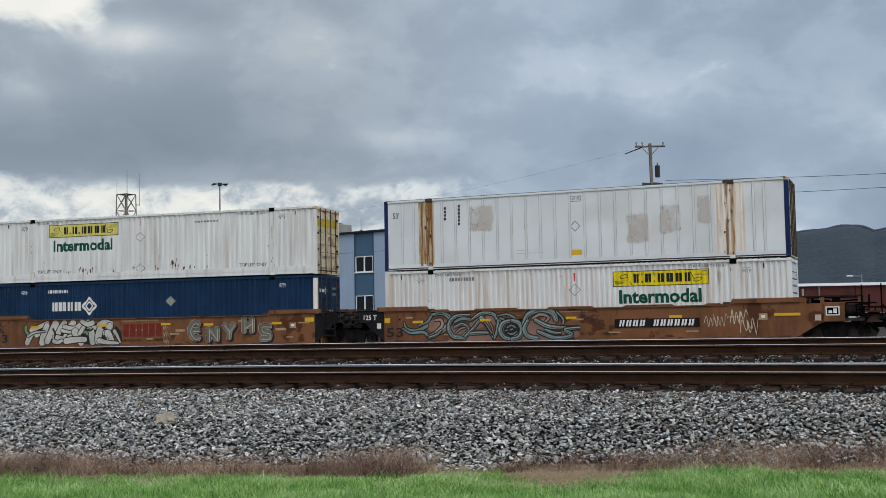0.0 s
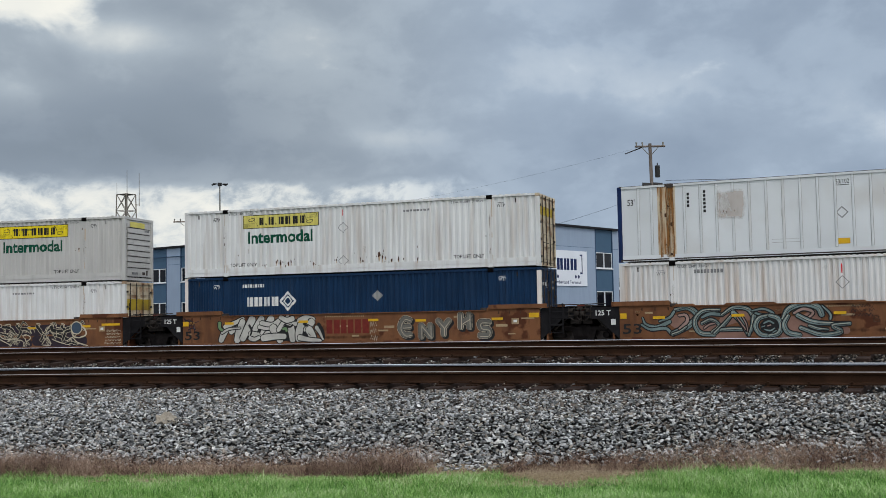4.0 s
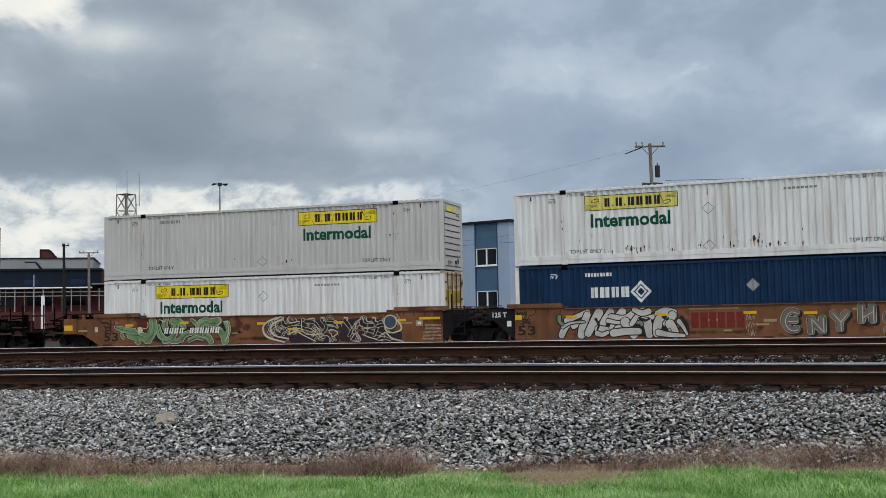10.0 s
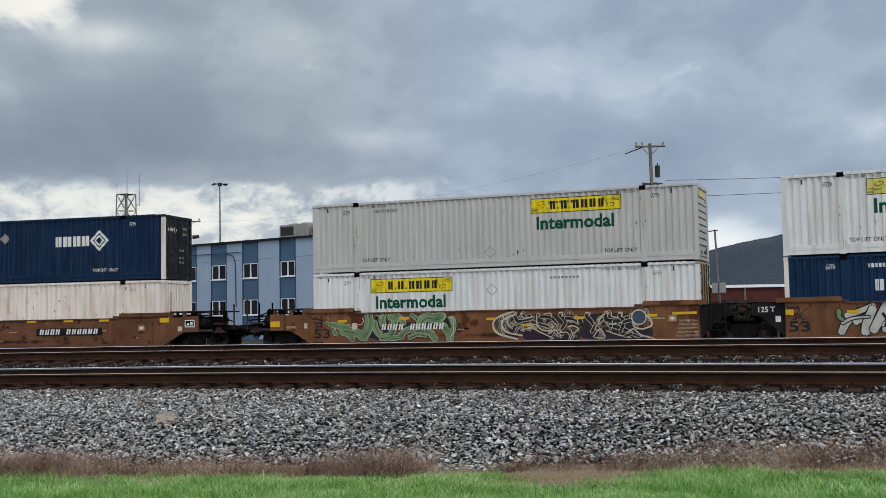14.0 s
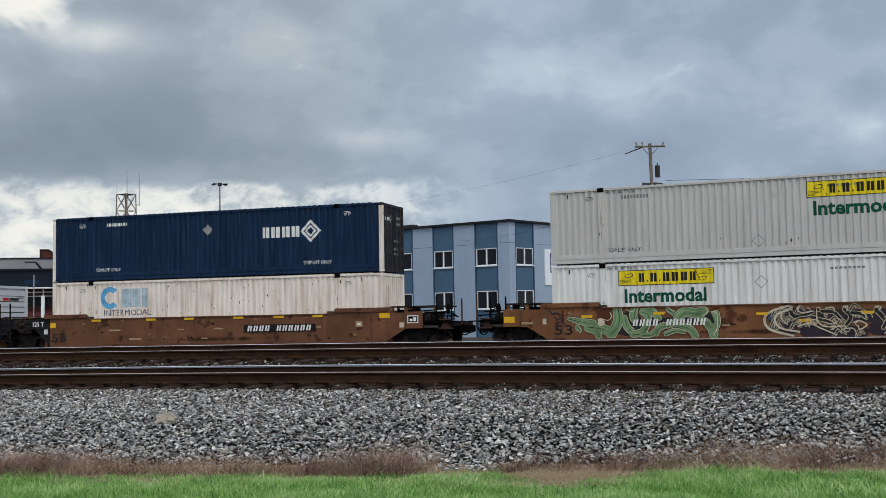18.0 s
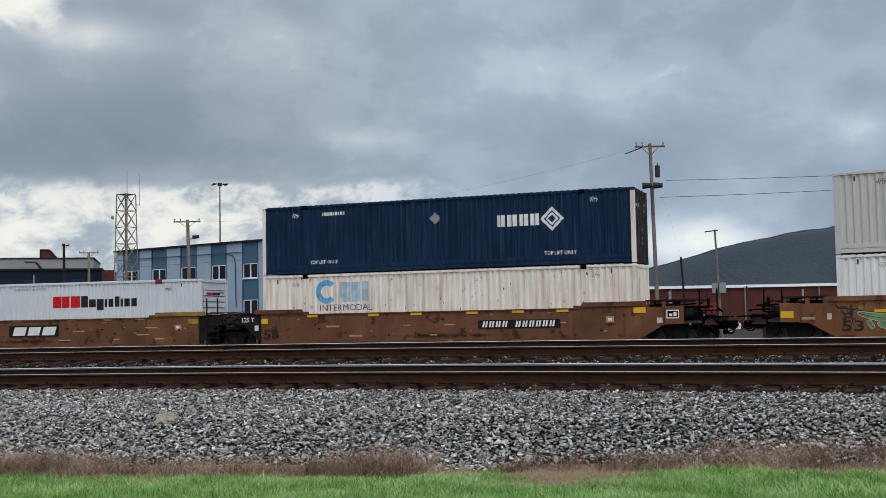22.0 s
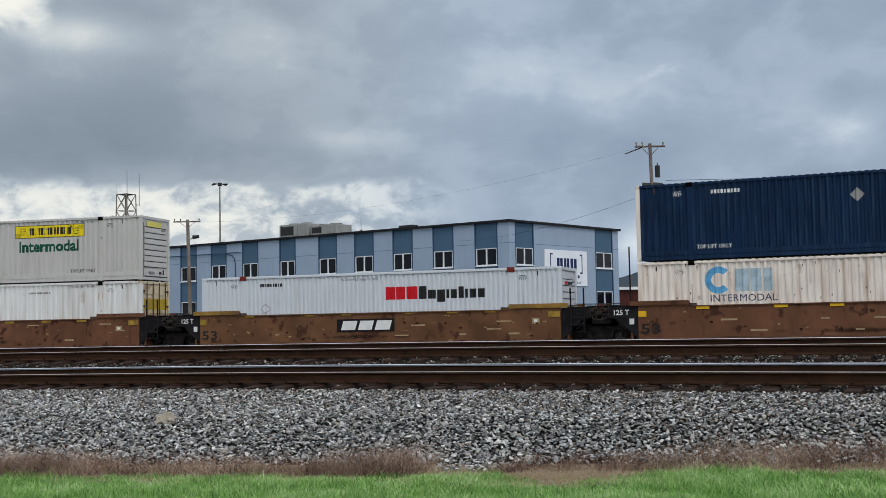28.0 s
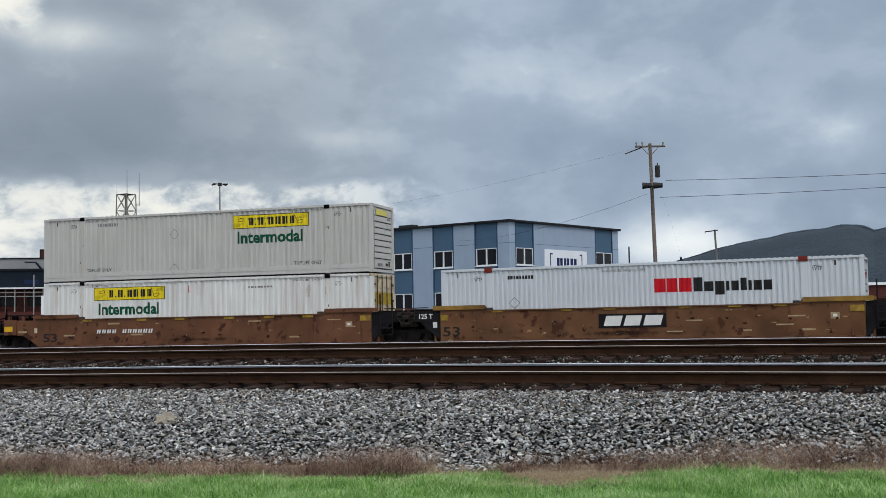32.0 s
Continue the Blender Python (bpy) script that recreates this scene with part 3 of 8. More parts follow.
    if end == "door":
        for k, (ya, yb) in enumerate(((-CW / 2 + 0.17, -0.01), (0.01, CW / 2 - 0.17))):
            door = part("door", cached(f"door_leaf_{k}", lambda: boxes((HALF - 0.11, HALF - 0.05, ya, yb, 0.15, CH - 0.14)), em), None, c, "container door with locking rods")
            for i in range(5):
                zz = 0.3 + i * 0.5
                part("door_rib", cached(f"door_rib_{k}_{i}", lambda: boxes((HALF - 0.05, HALF - 0.025, ya + 0.06, yb - 0.06, zz, zz + 0.36)), em), None, door)
            for j in (0.25, 0.75):
                y = ya + (yb - ya) * j
                part("lock_rod", cached(f"lock_rod_{k}_{j}", lambda: rod(rod(bmesh.new(), (HALF + 0.015, y, 0.06), (HALF + 0.015, y, CH - 0.06), 0.022), (HALF + 0.03, y, 0.95), (HALF + 0.03, y + 0.28, 0.95), 0.014), M["casting"]), None, door)
            for i in range(4):
                zz = 0.35 + i * 0.68
                yy = ya if k == 0 else yb - 0.1
                part("hinge", cached(f"hinge_{k}_{i}", lambda: boxes((HALF - 0.03, HALF + 0.012, yy - 0.04, yy + 0.12, zz, zz + 0.09)), M["casting"]), None, door)
    elif end == "upright":
        front_wall = part("front_wall", cached("plain_front_wall", lambda: boxes((HALF - 0.11, HALF - 0.06, -CW / 2 + 0.17, CW / 2 - 0.17, 0.14, CH - 0.13)), em), None, c, "front wall with upright ribs")
        for i in range(9):
            yy = -CW / 2 + 0.24 + i * 0.245
            part("rib", cached(f"upright_rib_{i}", lambda: bevelled(boxes((HALF - 0.06, HALF - 0.02, yy, yy + 0.15, 0.16, CH - 0.15)), 0.015), em), None, front_wall)
        part("rust_run", cached("front_rust_run", lambda: boxes((HALF - 0.019, HALF - 0.017, -0.75, -0.6, 0.2, CH - 0.5)), M["rust_drip"]), None, front_wall)
    else:
        front_wall = part("front_wall", cached("front_wall", lambda: boxes((HALF - 0.11, HALF - 0.05, -CW / 2 + 0.17, CW / 2 - 0.17, 0.15, CH - 0.14)), em), None, c, "ribbed front wall")
        for i in range(7):
            zz = 0.62 + i * 0.26
            part("rib", cached(f"front_rib_{i}", lambda: boxes((HALF - 0.05, HALF - 0.02, -CW / 2 + 0.3, CW / 2 - 0.3, zz, zz + 0.2)), em), None, front_wall)
        for i in range(8):
            zz = 0.585 + i * 0.26
            if i == 0:
                for j, (ya, yb, za, zc) in enumerate(((-CW / 2 + 0.2, -CW / 2 + 0.23, 0.2, CH - 0.3), (0.35, 0.55, 0.3, 0.42), (0.7, 0.78, 0.28, 0.5), (-0.6, -0.1, 0.3, 0.4), (0.5, 0.95, 2.28, 2.36))):
                    part("end_mark", cached(f"end_mark_{j}", lambda: boxes((HALF - 0.05, HALF - 0.018, ya, yb, za, zc)), M["grey_letter"] if j in (3, 4) else M["casting"]), None, front_wall)
            part("seam", cached(f"seam_{i}", lambda: boxes((HALF - 0.05, HALF - 0.028, -CW / 2 + 0.26, CW / 2 - 0.26, zz, zz + 0.022)), M["casting"]), None, front_wall)
    MOVERS.append((c, s_mid, z))
    c.matrix_basis = train_pose(s_mid, z)
    return c, wave


def yellow_sign(c, wave, x0, z0, w=3.62, h=0.58, board="logo_yellow"):
    """A yellow board with a dark outline, a curl at each end and plain dark blocks for the name."""
    key = f"sign_{x0}_{z0}_{board}"
    def m(name, build, mat_, label=""):
        part(name, cached(key + name, build, mat_), None, c, label)
    x1, z1 = x0 + w, z0 + h
    m("logo_board", lambda: wavy(rect_bm((x0, x1, z0, z1)), wave, 0.004), M[board], "yellow logo board with dark edge")
    e = 0.025
    m("logo_outline", lambda: wavy(rect_bm((x0, x1, z1 - e, z1), (x0, x1, z0, z0 + e), (x0, x0 + e, z0 + e, z1 - e), (x1 - e, x1, z0 + e, z1 - e)), wave, 0.008), M["ink"])
    names = block_word(x0 + 0.22 * w, x1 - 0.19 * w, z0 + 0.13, z1 - 0.12, (0.5, 0.12, 0.6, 0.12, 0.62, 0.62, 0.62, 0.55))
    names[1] = (names[1][0], names[1][1], z0 + 0.13, z0 + 0.2)
    names[3] = (names[3][0], names[3][1], z0 + 0.13, z0 + 0.2)
    for k, r in enumerate(names):
        part("name_block", cached(f"{key}_block_{k}", lambda: wavy(rect_bm(*name_bars(r)), wave, 0.008), M["ink"]), None, c)
    def curl(k):
        polys = []
        ex = x0 if k < 0 else x1
        cx, cz = ex - k * 0.42, (z1 - 0.2 if k < 0 else z0 + 0.2)
        for i in range(14):
            u, v = i * math.pi / 7, (i + 1) * math.pi / 7
            polys.append([(cx + a * math.cos(w_) + b * math.sin(w_), cz + h_ * math.sin(w_)) for a, b, h_, w_ in ((0.15, 0.06, 0.085, u), (0.15, 0.06, 0.085, v), (0.125, 0.05, 0.06, v), (0.125, 0.05, 0.06, u))])
        tz = z0 + 0.05 if k < 0 else z1 - 0.05
        tx = ex - k * 0.72
        polys.append([(cx - k * 0.1, cz), (cx - k * 0.13, cz), (tx - 0.015, tz), (tx + 0.015, tz)])
        hx = ex - k * 0.06
        for i in range(4):
            za, zb = (z0 + 0.07 + i * 0.045, z0 + 0.084 + i * 0.045) if k < 0 else (z1 - 0.07 - i * 0.045, z1 - 0.084 - i * 0.045)
            hw = hx - k * (0.2 + 0.1 * i)
            polys.append([(hx, za), (hw, za), (hw, zb), (hx, zb)])
        return wavy(poly_bm(*polys), wave, 0.008)
    for k in (-1, 1):
        part("logo_flourish", cached(f"{key}_flourish_{k}", lambda: curl(k), M["ink"]), None, c)
    m("lettering", lambda: wavy(letters_bm("Intermodal", x0 + 0.22, x1 - 0.3, z0 - 0.66, z0 - 0.13, 0.032), wave, 0.004), M["green"], "green lettering")


def stencils(c, wave, mat_, code_mat=None, lift=True, code=True):
    """Small service lettering on a container's side."""
    def m(name, key, build, mm):
        part(name, cached("st_" + key, build, mm), None, c, kind="stuff" if name in ("code_line", "lettering") else "")
    if lift:
        for k, x in enumerate((-POST_X + 0.22, POST_X - 1.55)):
            m("lettering", f"lift{k}_{len(wave[0])}", lambda: wavy(letters_bm("TOP LIFT ONLY", x, x + 1.3, 0.41, 0.56, 0.008), wave, 0.004), mat_)
    for k, x in enumerate((-POST_X - 0.62, POST_X + 0.3)):
        m("lettering", f"wtp{k}_{len(wave[0])}", lambda: wavy(letters_bm("WTP", x, x + 0.34, CH - 0.5, CH - 0.36, 0.004), wave, 0.004), mat_)
        m("stencil_bar", f"wtpb{k}_{len(wave[0])}", lambda: wavy(rect_bm((x + 0.04, x + 0.3, CH - 0.33, CH - 0.31)), wave, 0.004), mat_)
    if code:
        m("code_line", f"code_{len(wave[0])}", lambda: wavy(rect_bm(*bars(-POST_X + 0.8, -POST_X + 1.9, CH - 0.46, CH - 0.32, 9)), wave, 0.004), code_mat or mat_)
    m("tie_slot", f"slot_{len(wave[0])}", lambda: wavy(rect_bm((HALF - 1.0, HALF - 0.94, CH - 0.34, CH - 0.16)), wave, 0.003), M["casting"])
    m("tie_slot", f"slot2_{len(wave[0])}", lambda: wavy(rect_bm((-HALF + 0.7, -HALF + 0.76, CH - 0.34, CH - 0.16)), wave, 0.003), M["casting"])


def diamond(c, wave, x, z, r, mat_, key, name="placard"):
    part(name, cached(f"dia_{key}", lambda: wavy(poly_bm([(x - r, z), (x, z - r), (x + r, z), (x, z + r)]), wave, 0.004), mat_), None, c)


def ring_diamond(x, z, r0, r1):
    a = [(x - r0, z), (x, z - r0), (x + r0, z), (x, z + r0)]
    b = [(x - r1, z), (x, z - r1), (x + r1, z), (x, z + r1)]
    return [[a[i], a[(i + 1) % 4], b[(i + 1) % 4], b[i]] for i in range(4)]


def navy_logo(c, wave, x0, z0, h):
    """A pale logo: plain strokes and an open diamond."""
    w = h * 0.8
    for k, r in enumerate(block_word(x0, x0 + w * 4.7, z0, z0 + h, (0.8, 1.0, 0.85, 0.85))):
        part("name_block", cached(f"navy_block_{x0}_{z0}_{k}", lambda: wavy(rect_bm(*name_bars((r[0], r[1], z0, z0 + h))), wave, 0.005), M["letter_white"]), None, c)
    xd, zd = x0 + w * 4.95 + h * 0.95, z0 + h * 0.5
    part("diamond_outline", cached(f"navy_ring_{x0}_{z0}", lambda: wavy(poly_bm(*ring_diamond(xd, zd, h * 1.05, h * 0.72)), wave, 0.005), M["letter_white"]), None, c)
    part("diamond_core", cached(f"navy_core_{x0}_{z0}", lambda: wavy(poly_bm(*ring_diamond(xd, zd, h * 0.58, h * 0.34)), wave, 0.005), M["letter_white"]), None, c)


# ---- well cars ----
def side_outline(left, right):
    """Outline of a well car's side in x, z above the rail; the raised ends carry the stanchions."""
    xl, xr = -8.45 if left == "coupler" else -8.05, 8.45 if right == "coupler" else 8.05
    top = [(xl, 1.73), (-6.15, 1.73), (-6.0, 1.53), (5.85, 1.53), (6.0, 1.73), (xr, 1.73)]
    pts = []
    if right == "coupler":
        pts += [(8.45, 1.5), (9.82, 1.5), (9.82, 0.84), (9.06, 0.82), (8.12, 0.27)]
    else:
        pts += [(8.05, 0.27)]
    if left == "coupler":
        pts += [(-8.12, 0.27), (-9.06, 0.82), (-9.98, 0.84), (-9.98, 1.5), (-8.45, 1.5)]
    else:
        pts += [(-8.05, 0.27)]
    return top + pts


def wheelset_bm():
    bm = bmesh.new()
    rod(bm, (0, -0.85, 0), (0, 0.85, 0), 0.085, seg=10)
    for y in (-0.76, 0.76):
        rod(bm, (0, y - 0.05, 0), (0, y + 0.05, 0), 0.482, seg=28)
        k = 1 if y > 0 else -1
        rod(bm, (0, y - k * 0.09, 0), (0, y - k * 0.04, 0), 0.51, seg=28)
        for i in range(6):
            a = i * math.pi / 3
            cx, cz = 0.24 * math.cos(a), 0.24 * math.sin(a)
            rod(bm, (cx, y + k * 0.05, cz), (cx, y + k * 0.066, cz), 0.06, seg=8)
    return bm


def truck(car, x):
    """A two-axle truck; its wheelsets turn as the car rolls."""
    def frame_bm():
        bm = bmesh.new()
        for y in (-1.06, 0.94):
            slab(bm, [(-1.2, 0.42), (-1.2, 0.66), (-0.75, 0.8), (0.75, 0.8), (1.2, 0.66), (1.2, 0.42), (1.0, 0.42), (0.95, 0.6), (0.5, 0.66), (0.38, 0.28), (-0.38, 0.28), (-0.5, 0.66), (-0.95, 0.6), (-1.0, 0.42)], y, y + 0.12)
            for dx in (-0.16, 0.0, 0.16):
                for j in range(4):
                    rod(bm, (dx, y + 0.06, 0.32 + j * 0.07), (dx, y + 0.06, 0.36 + j * 0.07), 0.07, seg=8)
            for ax in (-0.89, 0.89):
                rod(bm, (ax, y - 0.05, 0.48), (ax, y + 0.16, 0.48), 0.13, seg=10)
        box(bm, -0.22, 0.22, -1.0, 1.0, 0.55, 0.85)
        return bm
    tr = part("truck", cached("truck", frame_bm, M["truck"]), None, car, "grimy cast truck frame")
    tr.location.x = x
    for ax in (-0.89, 0.89):
        w = part("wheelset", cached("wheelset", wheelset_bm, M["wheel"]), None, tr)
        w.location = (ax, 0, 0.482)
        WHEELSETS.append((w, ax))


def well_car(label, s_mid, left, right, skin):
    c = thing("well_car", label, "railway car", "cars of the train")
    key = f"{left}_{right}"
    lip = M["ochre"] if skin is M["brown_old"] else skin
    outline = side_outline(left, right)
    for k, y in enumerate((-1.5, 1.42)):
        side = part("side_sill", cached(f"side_sill_{key}_{k}", lambda: slab(bmesh.new(), outline, y, y + 0.08), skin), None, c, "brown steel side sill, scuffed")
        ym, yw = (y, y - 0.004) if y < 0 else (y + 0.08, y + 0.084)
        yo = (y - 0.05, y) if y < 0 else (y + 0.08, y + 0.13)
        part("top_chord", cached(f"top_chord_{k}", lambda: boxes((-6.0, 5.85, yo[0], yo[1], 1.49, 1.53)), skin), None, c)
        for x0, x1 in ((-8.35, -6.12), (5.98, 8.35)):
            part("raised_lip", cached(f"raised_lip_{k}_{x0}", lambda: boxes((x0, x1, yo[0] - 0.012, yo[1], 1.56, 1.73)), lip), None, c)
        part("bottom_chord", cached(f"bottom_chord_{k}", lambda: boxes((-8.0, 8.0, min(ym, yw), max(ym, yw), 0.27, 0.37)), skin), None, c)
        ribs = [x for x in (-7.6, -5.6, 5.5, 7.6)]
        for x in ribs:
            part("rib", cached(f"rib_{k}_{x}", lambda: boxes((x - 0.05, x + 0.05, min(ym, yw), max(ym, yw), 0.37, 1.45)), skin), None, c)
    part("well_floor", cached("well_floor", lambda: boxes((-8.2, 8.2, -1.42, 1.42, 0.2, 0.27)), skin), None, c)
    for k, side in ((-1, left), (1, right)):
        part("bulkhead", cached(f"bulkhead_{k}", lambda: boxes((min(8.28 * k, 8.36 * k), max(8.28 * k, 8.36 * k), -1.42, 1.42, 0.27, 1.6)), skin), None, c)
        if side == "joint":
            for yy in (-1.45, 1.4):
                part("end_web", cached(f"end_web_{k}_{yy}", lambda: slab(bmesh.new(), [(8.06 * k, 1.55), (9.4 * k, 1.55), (9.4 * k, 1.12), (8.95 * k, 1.12), (8.06 * k, 0.3)], yy, yy + 0.05), M["web"]), None, c, "black end web")
            part("end_platform", cached(f"end_platform_{k}", lambda: boxes((min(8.36 * k, 9.55 * k), max(8.36 * k, 9.55 * k), -1.4, 1.4, 1.5, 1.58), (min(8.36 * k, 9.7 * k), max(8.36 * k, 9.7 * k), -0.35, 0.35, 0.85, 1.5)), M["black"]), None, c)
            part("pipe_run", cached(f"pipe_run_{k}", lambda: pipes_bm(k), M["pipe"]), None, c, "dusty brake pipes and valves")
            part("valve_box", cached(f"valve_box_{k}", lambda: bevelled(boxes((min(9.5 * k, 9.72 * k), max(9.5 * k, 9.72 * k), -1.36, -1.2, 1.42, 1.66)), 0.03), M["valve_red"]), None, c, "dull red valve housing")
            part("bearing_arm", cached(f"bearing_arm_{k}", lambda: bevelled(boxes((min(9.2 * k, 9.6 * k), max(9.2 * k, 9.6 * k), -1.25, -0.95, 0.9, 1.25)), 0.04), M["pipe"]), None, c)
            lad = k > 0
            top = 2.2 if skin is M["brown"] else 2.3
            if lad:
                def ladder():
                    bm = bmesh.new()
                    for x, zt in ((8.46, top), (8.98, top if top > 2.2 else 1.72)):
                        box(bm, x - 0.025, x + 0.025, -1.56, -1.51, 0.55, zt)
                    for z in (0.6, 0.9, 1.15, 1.4, 1.62):
                        rod(bm, (8.46, -1.535, z), (8.98, -1.535, z), 0.018, seg=6)
                    box(bm, 8.44, 9.0, -1.58, -1.45, 0.86, 0.9)
                    return bm
                part("ladder", cached(f"joint_ladder_{top}", ladder, M["web"]), None, c, "black steel end ladder")
            else:
                part("weight_plate", cached("weight_plate", lambda: boxes((-9.2, -8.08, -1.475, -1.45, 1.1, 1.53)), M["web"]), None, c)
                part("lettering", cached("weight_letters", lambda: moved(letters_bm("125 T", -9.0, -8.4, 1.22, 1.42, 0.02), -1.479), M["letter_white"]), None, c, "white lettering")
                part("inspection_card", cached("inspection_card", lambda: boxes((-8.4, -8.22, -1.466, -1.452, 0.86, 1.08)), M["letter_white"]), None, c)
        else:
            def span(x0, x1):
                return min(x0 * k, x1 * k), max(x0 * k, x1 * k)
            xo = 10.4 if k > 0 else 9.95
            part("end_platform", cached(f"coupler_platform_{k}", lambda: boxes((*span(8.4, xo), -1.44, 1.44, 1.71, 1.77)), M["truck"]), None, c, "dark end platform")
            part("deck_plate", cached(f"deck_plate_{k}", lambda: boxes((*span(8.4, 10.9), -1.38, 1.38, 1.02, 1.08)), M["black"]), None, c)
            for j, (xa, xb, m_) in enumerate(((8.46, 8.54, skin), (8.72, 8.8, M["black"]), (9.02, 9.16, skin), (9.42, 9.7, M["black"]), (xo - 0.12, xo, skin))):
                part("platform_leg", cached(f"platform_leg_{k}_{j}", lambda: boxes((*span(xa, xb), -1.43, -1.33, 1.49, 1.72)), m_), None, c)
            part("side_box", cached(f"side_box_{k}", lambda: bevelled(boxes((*span(9.13 if k > 0 else 9.36, 9.84 if k > 0 else 10.04), -1.57, -1.5, 0.84, 1.53)), 0.012), skin), None, c)
            part("draft_gear", cached(f"draft_gear_{k}", lambda: bevelled(boxes((*span(10.3, 11.2), -0.22, 0.22, 0.62, 0.98), (*span(11.1, 11.62), -0.2, 0.12, 0.66, 0.94)), 0.03), M["black"]), None, c, "dark knuckle coupler")
            part("brake_cylinder", cached(f"brake_cylinder_{k}", lambda: rod(rod(bmesh.new(), (9.86 * k, -1.2, 1.24), (10.42 * k, -1.2, 1.24), 0.2, seg=14), (10.42 * k, -1.2, 1.24), (10.5 * k, -1.2, 1.24), 0.12, seg=10), M["truck"]), None, c, "dark brake cylinder")
            part("ledge", cached(f"ledge_{k}", lambda: boxes((*span(9.84, 10.48), -1.52, -0.9, 0.86, 0.96)), M["pipe"]), None, c, "dusty ledge plate")
            def step():
                bm = boxes((*span(10.54, 11.05), -1.52, -1.1, 1.16, 1.22), (*span(10.54, 11.05), -1.52, -1.1, 0.8, 0.86))
                box(bm, *span(10.58, 10.98), -1.4, -1.2, 0.86, 1.16)
                return bm
            part("brake_step", cached(f"brake_step_{k}", step, M["rust_steel"]), None, c, "rusty end step")
            posts = ((10.42, 1.1, 2.12), (11.06, 1.0, 2.15), (11.5, 1.0, 2.02)) if k > 0 else ((9.96, 1.25, 2.05), (10.6, 1.0, 2.06), (11.2, 0.88, 2.19))
            for j, (x, za, zc) in enumerate(posts):
                part("grab_post", cached(f"grab_post_{k}_{j}", lambda: boxes((*span(x - 0.025, x + 0.025), -1.5, -1.45, za, zc)), M["rust_steel"] if j == 2 else M["black"]), None, c)
            for j, (xa, xb, z) in enumerate(((10.42, 11.62, 1.11), (9.9, 10.9, 1.5), (10.42, 11.2, 1.34))):
                part("rail_bar", cached(f"rail_bar_{k}_{j}", lambda: rod(bmesh.new(), (xa * k, -1.47, z), (xb * k, -1.4, z - 0.02), 0.03, seg=6), M["black"]), None, c)
            part("end_sill", cached(f"car_end_sill_{k}", lambda: boxes((*span(10.9, 11.12), -1.4, 1.4, 0.92, 1.1)), M["truck"]), None, c, "dusty end sill")
            for j, (dx, dy, r) in enumerate(((0.0, 0.0, 0.3), (0.14, 0.25, 0.22))):
                def hose_bm():
                    bm, prev = bmesh.new(), None
                    for i in range(9):
                        u = math.pi * i / 8
                        p = Vector(((11.12 + dx + 0.2 + 0.22 * -math.cos(u)) * k, -0.5 + dy, 0.84 - r * math.sin(u)))
                        if prev is not None:
                            rod(bm, prev, p, 0.026, seg=6)
                        prev = p
                    return bm
                part("air_hose", cached(f"air_hose_{k}_{j}", hose_bm, M["black"]), None, c, "hanging air hose")
            def loops():
                bm = bmesh.new()
                for z in (1.06, 1.25, 1.44):
                    rod(bm, (10.22 * k, -1.5, z), (10.64 * k, -1.5, z), 0.022, seg=6)
                for x in (10.22, 10.64):
                    rod(bm, (x * k, -1.5, 0.98), (x * k, -1.5, 1.46), 0.022, seg=6)
                return bm
            part("hand_hold", cached(f"hand_hold_{k}", loops, M["black"]), None, c, "dark bent hand holds")
            part("brake_gear", cached(f"brake_gear_{k}", lambda: brake_bm(k), M["black"]), None, c, "dark brake rigging and pipes")
    return c


def pipes_bm(k):
    """Brake pipes, valves and levers over the joint."""
    bm = bmesh.new()
    for z, xa, xb in ((1.6, 9.1, 9.78), (1.5, 9.3, 9.7), (1.38, 9.12, 9.6), (1.24, 9.2, 9.8)):
        rod(bm, (xa * k, -1.49, z), (xb * k, -1.47, z - 0.02), 0.018, seg=6)
    for x, za, zb in ((9.2, 1.15, 1.6), (9.42, 1.2, 1.62), (9.66, 1.18, 1.55)):
        rod(bm, (x * k, -1.46, za), (x * k, -1.46, zb), 0.022, seg=6)
    for x, z, r in ((9.3, 1.44, 0.07), (9.52, 1.33, 0.09), (9.7, 1.5, 0.055)):
        rod(bm, (x * k, -1.55, z), (x * k, -1.4, z), r, seg=10)
        rod(bm, (x * k, -1.57, z), (x * k, -1.55, z), r * 0.5, seg=8)
    prev = None
    for i in range(9):
        u = math.pi * i / 8
        cur = Vector(((9.5 + 0.22 * math.cos(u)) * k, -1.5, 1.2 - 0.16 * math.sin(u)))
        if prev is not None:
            rod(bm, prev, cur, 0.02, seg=6)
        prev = cur
    rod(bm, (8.6 * k, -1.3, 0.7), (9.4 * k, -1.1, 1.45), 0.035, seg=6)
    rod(bm, (9.5 * k, -1.1, 1.62), (9.5 * k, 1.1, 1.62), 0.03, seg=6)
    rod(bm, (8.6 * k, -1.47, 1.68), (9.62 * k, -1.47, 1.66), 0.022, seg=6)
    return bm


def moved(bm, y):
    for v in bm.verts:
        v.co.y = y
    return bm


